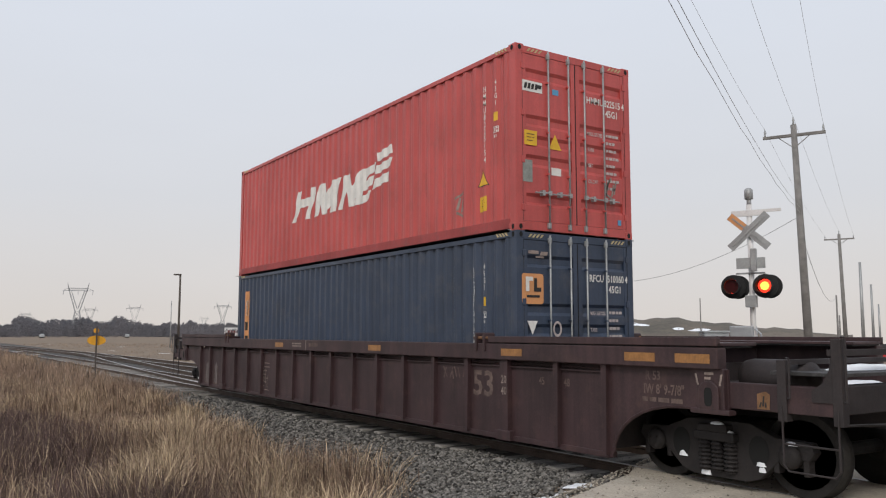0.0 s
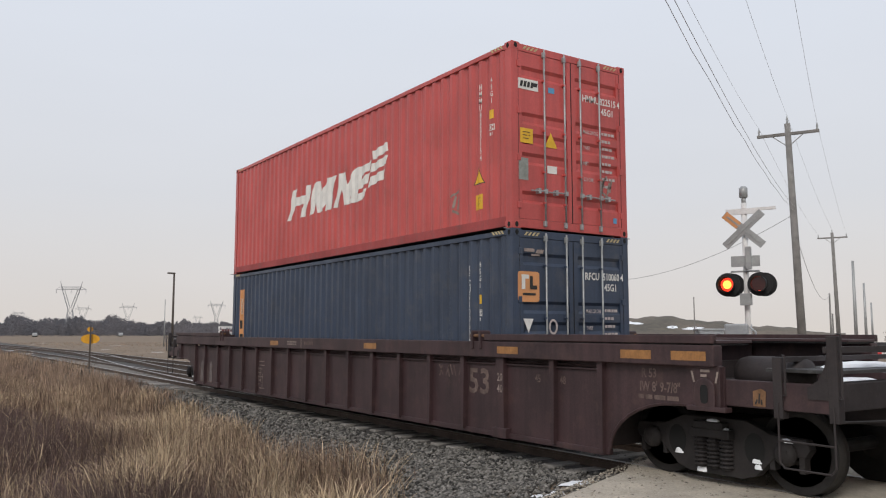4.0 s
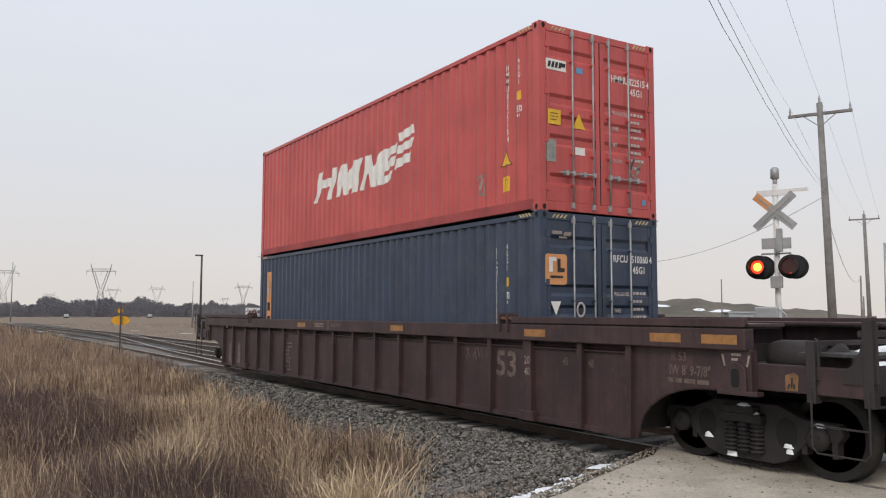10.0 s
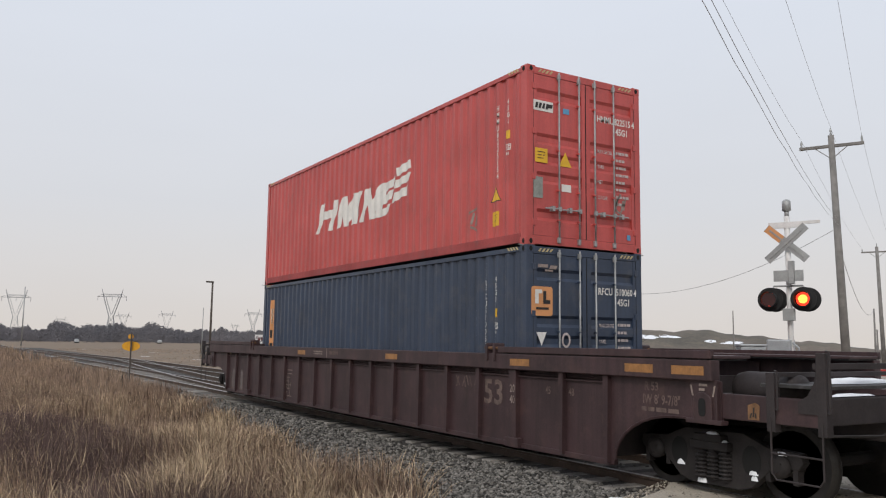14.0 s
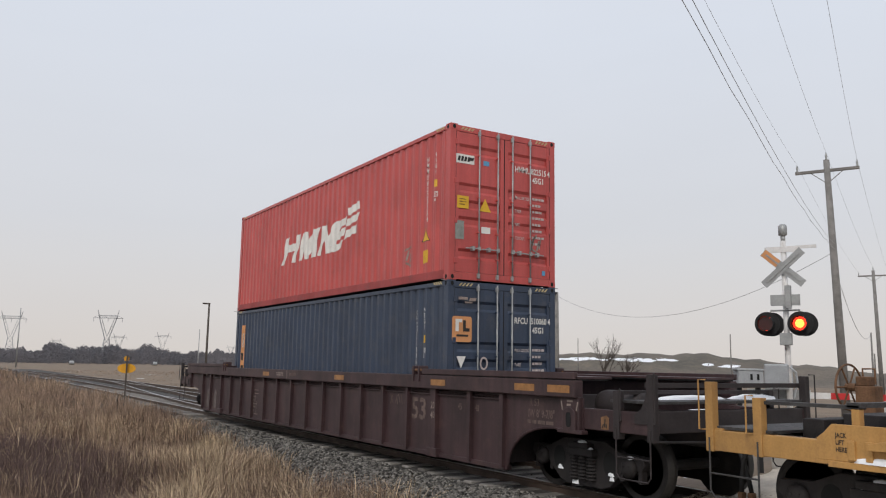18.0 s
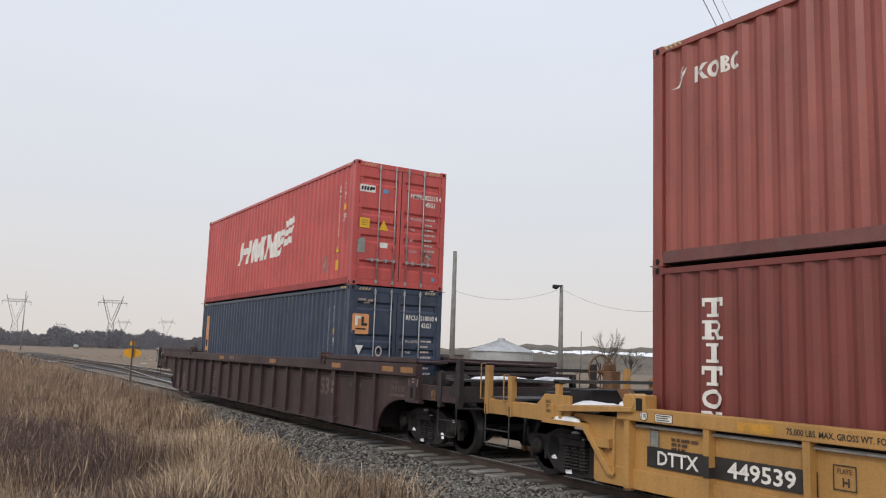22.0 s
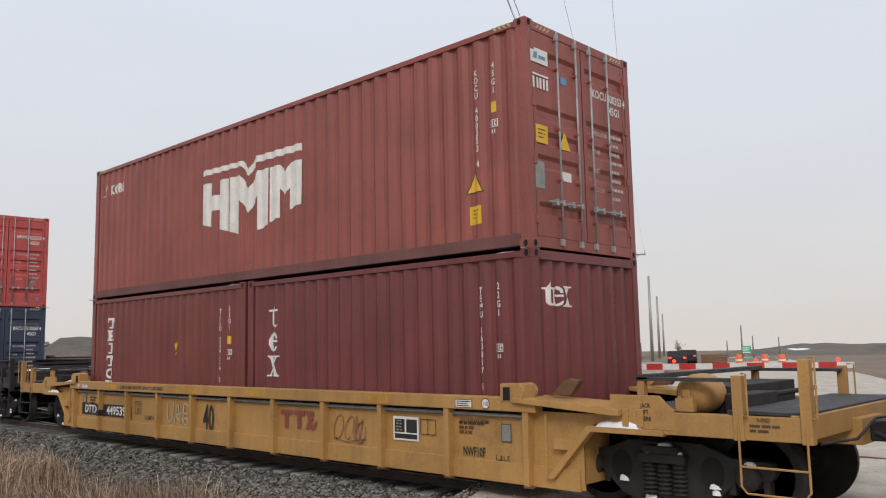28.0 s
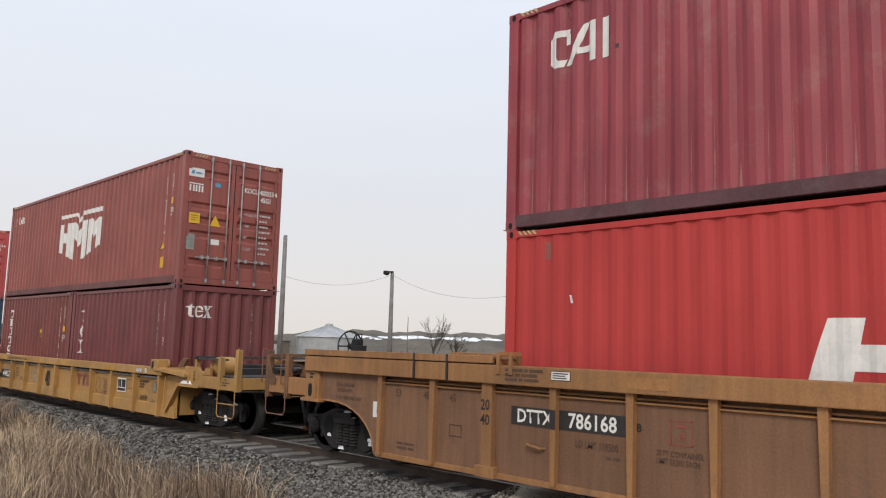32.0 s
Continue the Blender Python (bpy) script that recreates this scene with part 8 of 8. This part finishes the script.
TIE = tie_mesh()
rng = random.Random(21)
for i in range(110):
    ob = part("tie", TIE, None, track)
    ob.matrix_basis = pose(rng.uniform(-0.07, 0.07), -4.0 + 0.54 * i, rng.uniform(-0.012, 0.012), 0, 0, rng.uniform(-1.6, 1.6))
far_ties = Shape()
for i in range(150):
    far_ties.box(-1.36, 1.36, 55.6 + 0.9 * i, 55.83 + 0.9 * i, -0.33, -0.14)
tagged(part("far_tie", far_ties, M["old_tie"], track), kind="stuff")


# ---- loose ballast stones ----
def rocks(name, rs, x, y, z, size, mat, label):
    """Rough eight-faced stones at the given places."""
    n = len(x)
    base = np.array([(1, 0, 0), (0, 1, 0), (-1, 0, 0), (0, -1, 0), (0, 0, 0.8), (0, 0, -0.8)], float)
    v = base[None] * (1 + rs.uniform(-0.35, 0.35, (n, 6, 1))) + rs.uniform(-0.22, 0.22, (n, 6, 3))
    a = rs.uniform(0, 6.283, n)
    c, s = np.cos(a)[:, None], np.sin(a)[:, None]
    vx, vy = v[..., 0] * c - v[..., 1] * s, v[..., 0] * s + v[..., 1] * c
    v = np.stack([vx, vy, v[..., 2] * 0.75], -1) * size[:, None, None] + np.stack([x, y, z], -1)[:, None]
    f = np.array([(0, 1, 4), (1, 2, 4), (2, 3, 4), (3, 0, 4), (1, 0, 5), (2, 1, 5), (3, 2, 5), (0, 3, 5)])
    faces = (f[None] + (np.arange(n) * 6)[:, None, None]).reshape(-1, 3)
    raw_mesh(name, v.reshape(-1, 3), faces, mat, label, "gravel")


def stones():
    rs = np.random.RandomState(4)
    n = 46000
    y = -1.6 + 34 * rs.rand(n) ** 1.7
    x = -1.42 - 2.4 * rs.rand(n) ** 0.9
    left = rs.rand(n) < 0.06
    x = np.where(left, rs.uniform(-0.65, 0.65, n), x)
    spill = rs.rand(n) < 0.24            # spread over the bank beside the road
    y = np.where(spill, rs.uniform(-4.4, 1.5, n), y)
    x = np.where(spill, rs.uniform(-5.4, -1.1, n), x)
    keep = (x * ROAD_N.x + y * ROAD_N.y > -1.42)
    x, y = x[keep], y[keep]
    px = [-3.7, -3.3, -2.6, -1.9, -1.4, 1.4]
    pz = [-0.62, -0.46, -0.34, -0.20, -0.155, -0.155]
    bank = np.array([ground_height(a, b) if a < -1.2 else -9 for a, b in zip(x, y)])
    z = np.maximum(np.interp(x, px, pz), bank) + rs.uniform(-0.01, 0.03, len(x))
    rocks("loose_ballast", rs, x, y, z, rs.uniform(0.016, 0.042, len(x)) * (1 + 0.02 * y), M["stone"], "loose grey crushed stones of the ballast")
    n = 5200                              # grit carried onto the road, thickest along its edge
    off = -1.3 - 2.6 * rs.rand(n) ** 2.2
    run = rs.uniform(-9, 0.5, n)
    x, y = ROAD_DIR.x * run + ROAD_N.x * off, ROAD_DIR.y * run + ROAD_N.y * off
    z = -0.10 + 0.10 * np.maximum(0, 1 - np.abs(x) / 14) + rs.uniform(-0.012, 0.004, n)
    rocks("road_grit", rs, x, y, z, rs.uniform(0.006, 0.022, n), M["grit"], "loose sandy grit and pebbles on the road")


def raw_mesh(name, verts, faces, mat, label, category):
    k = faces.shape[1]
    me = bpy.data.meshes.new(name)
    me.vertices.add(len(verts)); me.vertices.foreach_set("co", verts.astype(np.float32).ravel())
    me.loops.add(faces.size); me.loops.foreach_set("vertex_index", faces.astype(np.int32).ravel())
    me.polygons.add(len(faces))
    me.polygons.foreach_set("loop_start", (np.arange(len(faces)) * k).astype(np.int32))
    me.update(calc_edges=True)
    me.materials.append(mat)
    return solid(name, me, None, label, category, kind="stuff")


stones()


# ---- dry grass ----
def blades(name, zones, mat, label, seed, heads=0.0, lean_most=0.55, clump=0.55, mask=None):
    """Bent tapering blades strewn over zones of (x0, x1, y0, y1, count, half width, least and most height)."""
    rs = np.random.RandomState(seed)
    P = []
    for (x0, x1, y0, y1, n, wid, hmin, hmax) in zones:
        x = rs.uniform(x0, x1, n); y = rs.uniform(y0, y1, n)
        near = x < 0
        dens = np.array([clump + 1.1 * noise.noise((a * 0.5, b * 0.5, seed)) for a, b in zip(x, y)])
        lip = 2.7 - 1.6 * np.clip((y - 8) / 9, 0, 1)
        edge = np.where(near, np.clip((-x - lip + 0.5 * np.sin(y * 1.3) + 0.3 * np.sin(y * 3.1)) / (1.8 - 0.9 * np.clip((y - 8) / 9, 0, 1)), 0, 1), 1)
        off = x * ROAD_N.x + y * ROAD_N.y
        road = np.clip((off + 0.7) / 1.6, 0, 1)
        keep = rs.rand(n) < np.clip(dens, 0.08, 1) * edge * (road if hmax > 0.5 else 1) * 1.25
        keep &= off > -0.95
        if mask is not None:
            keep &= np.array([mask(a, b) for a, b in zip(x, y)]) > rs.rand(n)
        x, y = x[keep], y[keep]
        h = rs.uniform(hmin, hmax, len(x)) * np.array([0.8 + 0.55 * noise.noise((a * 0.35, b * 0.35, 7)) for a, b in zip(x, y)]) * (0.5 + 0.5 * edge[keep])
        P.append((x, y, h, np.full(len(x), wid) * rs.uniform(0.6, 1.3, len(x))))
    x, y, h, w = (np.concatenate([p[i] for p in P]) for i in range(4))
    n = len(x)
    z = np.array([ground_height(a, b) for a, b in zip(x, y)]) - 0.03
    # neighbours lean alike, with strays
    az = np.array([3.2 * noise.noise((a * 0.8, b * 0.8, 3)) + 2.0 for a, b in zip(x, y)]) + rs.normal(0, 1.6, n)
    lean = np.where(rs.rand(n) < 0.10, rs.uniform(0.5, 0.95, n), rs.uniform(0.05, lean_most, n)) * h
    face = rs.uniform(0, 6.283, n)
    levels = np.array([0.0, 0.45, 0.8, 1.0])
    droop = np.array([0, 0.02, 0.10, 0.30])
    verts = np.zeros((n, 7, 3))
    for i, (t, dr) in enumerate(zip(levels, droop)):
        b = t ** 2
        cx, cy = x + np.cos(az) * lean * b, y + np.sin(az) * lean * b
        cz = z + h * (t - dr * (lean / h))
        ww = w * (1.0, 0.8, 0.5, 0)[i]
        if i < 3:
            verts[:, 2 * i] = np.stack([cx - np.cos(face) * ww, cy - np.sin(face) * ww, cz], -1)
            verts[:, 2 * i + 1] = np.stack([cx + np.cos(face) * ww, cy + np.sin(face) * ww, cz], -1)
        else:
            verts[:, 6] = np.stack([cx, cy, cz], -1)
    f = np.array([(0, 1, 3), (0, 3, 2), (2, 3, 5), (2, 5, 4), (4, 5, 6)])
    faces = (f[None] + (np.arange(n) * 7)[:, None, None]).reshape(-1, 3)
    raw_mesh(name, verts.reshape(-1, 3), faces, mat, label, "grass")
    if not heads:
        return
    pick = (rs.rand(n) < heads) & (h > 0.4)
    tip, ww, aa = verts[pick][:, 6], w[pick], az[pick]
    m = len(tip)
    L = rs.uniform(0.04, 0.10, m); s = ww * 1.1 + 0.001
    d = np.stack([np.cos(aa) * 0.6, np.sin(aa) * 0.6, rs.uniform(-0.3, 0.8, m)], -1)
    u = np.stack([-np.sin(aa), np.cos(aa), np.zeros(m)], -1)
    q = np.stack([tip - d * L[:, None] * 0.5, tip + u * s[:, None], tip + d * L[:, None], tip - u * s[:, None]], 1)
    faces = (np.array([(0, 1, 2), (0, 2, 3)])[None] + (np.arange(m) * 4)[:, None, None]).reshape(-1, 3)
    raw_mesh("seed_grass", q.reshape(-1, 3), faces, M["plume"], "feathery seed heads above the dry grass", "grass")


def weed_mask(x, y):
    """Where dark weeds crowd out the grass: a broad uneven band between the roadside and the track's straw."""
    inner = min(1, max(0, (-x - 4.9 - 0.05 * y + 0.9 * noise.noise((x * 0.3, y * 0.3, 2))) / 1.2))
    outer = min(1, max(0.15, (8.1 + 0.10 * y + x + 0.8 * noise.noise((x * 0.4, y * 0.3, 8))) / 0.8))
    return inner * outer * min(1, max(0.15, (17 - y) / 8)) * min(1, max(0.12, 0.9 + 1.5 * noise.noise((x * 0.35, y * 0.22, 12))))


def tuft_mask(x, y):
    """Dense tussocks of straw."""
    return min(1, max(0, 4.5 * noise.noise((x * 0.9, y * 0.55, 5)) - 0.25))


blades("grass", ((-11.5, -3.0, -1.5, 9, 82000, 0.0034, 0.26, 0.86), (-14, -1.3, 9, 24, 66000, 0.006, 0.4, 0.95), (-16, -1.2, 24, 60, 50000, 0.012, 0.5, 1.0),
                 (-22, -1.7, 60, 150, 19000, 0.030, 0.8, 1.45), (-5.8, -2.6, -3.4, 5, 11000, 0.0035, 0.05, 0.26)),
       M["grass"], "tall dry tan grass beside the track", 9, heads=0.3, lean_most=0.42, mask=lambda a, b: 1 - 0.93 * weed_mask(a, b))
blades("dry_stalk", ((-9, -3.6, -1.5, 8, 7000, 0.0042, 0.5, 1.0), (-11, -3.4, 8, 24, 5200, 0.008, 0.5, 1.0)), M["stalk"], "pale bent stalks among the grass", 77, lean_most=0.7, mask=lambda a, b: 1 - 0.6 * weed_mask(a, b))
blades("straw_tussock", ((-7.2, -2.9, -2.2, 6, 34000, 0.0055, 0.45, 1.0), (-6.6, -2.5, 6, 16, 15000, 0.009, 0.45, 0.95)), M["stalk"], "pale tussocks of bent straw along the ballast", 61, lean_most=1.0, clump=0.9,
       mask=lambda a, b: tuft_mask(a, b) * (1 - 0.85 * weed_mask(a, b)))
blades("dry_weed", ((-12, -4.0, -1.5, 10, 95000, 0.0035, 0.3, 0.85), (-15, -4.0, 10, 30, 46000, 0.007, 0.35, 0.8), (-18, -4.2, 30, 80, 12000, 0.02, 0.4, 0.8)),
       M["weed"], "dark brown dried weeds among the grass", 23, mask=weed_mask, lean_most=0.3, clump=0.9)
blades("seed_spike", ((-6.5, -2.7, -1.0, 8, 2600, 0.006, 0.5, 0.95), (-6.5, -2.2, 8, 22, 2200, 0.011, 0.5, 0.95)), M["spike"], "dark upright seed spikes above the straw", 88, lean_most=0.12, clump=0.8)
blades("field_stubble", ((7.8, 30, 12, 60, 9000, 0.010, 0.08, 0.25), (8, 70, 60, 170, 16000, 0.025, 0.08, 0.28)),
       M["grass"], "low dry stubble across the field", 31, clump=0.5)


def flecks(name, n, zone, size, mat, label, seed, use_mask):
    """Small curled leaves, husks and seeds caught among the stalks."""
    rs = np.random.RandomState(seed)
    x0, x1, y0, y1 = zone
    x, y = rs.uniform(x0, x1, n), rs.uniform(y0, y1, n)
    keep = rs.rand(n) < np.clip((-x - 3.0 + 0.5 * np.sin(y * 1.3)) / 1.6, 0, 1)
    if use_mask:
        keep &= np.array([weed_mask(a, b) for a, b in zip(x, y)]) > rs.rand(n)
    x, y = x[keep], y[keep]
    n = len(x)
    top = np.array([0.52 + 0.30 * noise.noise((a * 0.45, b * 0.45, 7)) for a, b in zip(x, y)])
    z = np.array([ground_height(a, b) for a, b in zip(x, y)]) + top * rs.rand(n) ** 0.6
    s = rs.uniform(0.5, 1.4, n)[:, None, None] * size
    v = rs.uniform(-1, 1, (n, 3, 3)) * s + np.stack([x, y, z], -1)[:, None]
    raw_mesh(name, v.reshape(-1, 3), np.arange(3 * n).reshape(-1, 3), mat, label, "grass")


flecks("weed_husk", 150000, (-12, -4, -1.5, 9), 0.010, M["weed"], "dark curled leaves on the dried weeds", 41, True)
flecks("weed_husk", 60000, (-15, -4, 9, 30), 0.02, M["weed"], "dark curled leaves on the dried weeds", 42, True)
flecks("grass_husk", 60000, (-11.5, -3.2, -1.5, 9), 0.009, M["plume"], "pale husks among the dry grass", 43, False)
flecks("grass_husk", 40000, (-14, -3.2, 9, 26), 0.017, M["plume"], "pale husks among the dry grass", 44, False)


# ---- far field stubble and snow ----
def field_snow():
    rng = random.Random(8)
    polys = []
    spots = [(bearing(rng.uniform(4, 20), rng.uniform(60, 170)), rng.uniform(0.3, 0.9)) for k in range(20)]
    spots += [(Vector((-2.75 + q, -2.42 + 0.42 * q + rng.uniform(-0.12, 0.12), 0)), rng.uniform(0.06, 0.24)) for q in [rng.uniform(-1.1, 0.7) for k in range(26)]]
    spots += [(Vector((rng.uniform(2, 9), rng.uniform(-3, 14), 0)), rng.uniform(0.3, 0.9)) for k in range(14)]
    for p, r in spots:
        polys.append([Vector((p.x + r * math.cos(a) * rng.uniform(0.55, 1.25), p.y + 0.6 * r * math.sin(a) * rng.uniform(0.55, 1.25), 0)) for a in np.linspace(0, 6.28, 15)[:-1]])
    for poly in polys:
        for v in poly:
            n = v.x * ROAD_N.x + v.y * ROAD_N.y
            v.z = ground_height(v.x, v.y) + (0.03 if v.y > 5 else 0.004)
            if -11.3 < n < -1.2: v.z = max(v.z, 0.02)
            if abs(v.x) < 3.7: v.z = max(v.z, float(np.interp(abs(v.x), [1.4, 1.9, 2.6, 3.3, 3.7], [-0.14, -0.18, -0.31, -0.43, -0.58])))
        if poly[0].y < 5:
            low = sum(v.z for v in poly) / len(poly)
            for v in poly: v.z = low
    patches("ground_snow", polys, "thin patches of old snow on the ground")


field_snow()


# ---- motion ----
def travel(t):
    """Metres that the train has gone at t, gliding through its rows."""
    if t <= 10.5:
        return 0.0
    k = max(i for i in range(len(TRAVEL)) if TRAVEL[i][0] <= t)
    k = min(k, len(TRAVEL) - 2)
    (ta, sa), (tb, sb) = TRAVEL[k], TRAVEL[k + 1]
    def slope(i):
        if i <= 1: return 0.0
        j = min(i + 1, len(TRAVEL) - 1)
        return (TRAVEL[j][1] - TRAVEL[i - 1][1]) / (TRAVEL[j][0] - TRAVEL[i - 1][0])
    h = tb - ta
    u = (t - ta) / h
    return ((2 * u ** 3 - 3 * u ** 2 + 1) * sa + (u ** 3 - 2 * u ** 2 + u) * h * slope(k)
            + (-2 * u ** 3 + 3 * u ** 2) * sb + (u ** 3 - u ** 2) * h * slope(k + 1))


def motions():
    steps = [0, 5, 10, 10.5, *[11 + 0.5 * i for i in range(43)]]
    for ob, m in MOVING:
        walk(ob, [(t, pose(0, travel(t), 0) @ m) for t in steps])
    fine = [0, 5, 10, 10.5, *[11 + 0.5 * i for i in range(14)], *[18 + 0.2 * i for i in range(71)]]
    for ob, m, r in WHEELS:
        walk(ob, [(t, m @ pose(0, 0, 0, -math.degrees(travel(t) / r))) for t in fine])
    # the added slats bare the two lit lamps in turn, each for 0.4775 s
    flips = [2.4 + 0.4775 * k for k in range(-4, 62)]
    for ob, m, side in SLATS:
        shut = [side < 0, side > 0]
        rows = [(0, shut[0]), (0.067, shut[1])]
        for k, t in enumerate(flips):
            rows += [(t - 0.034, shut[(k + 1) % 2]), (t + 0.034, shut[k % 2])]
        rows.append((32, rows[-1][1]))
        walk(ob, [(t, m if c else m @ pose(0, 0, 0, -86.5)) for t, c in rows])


motions()
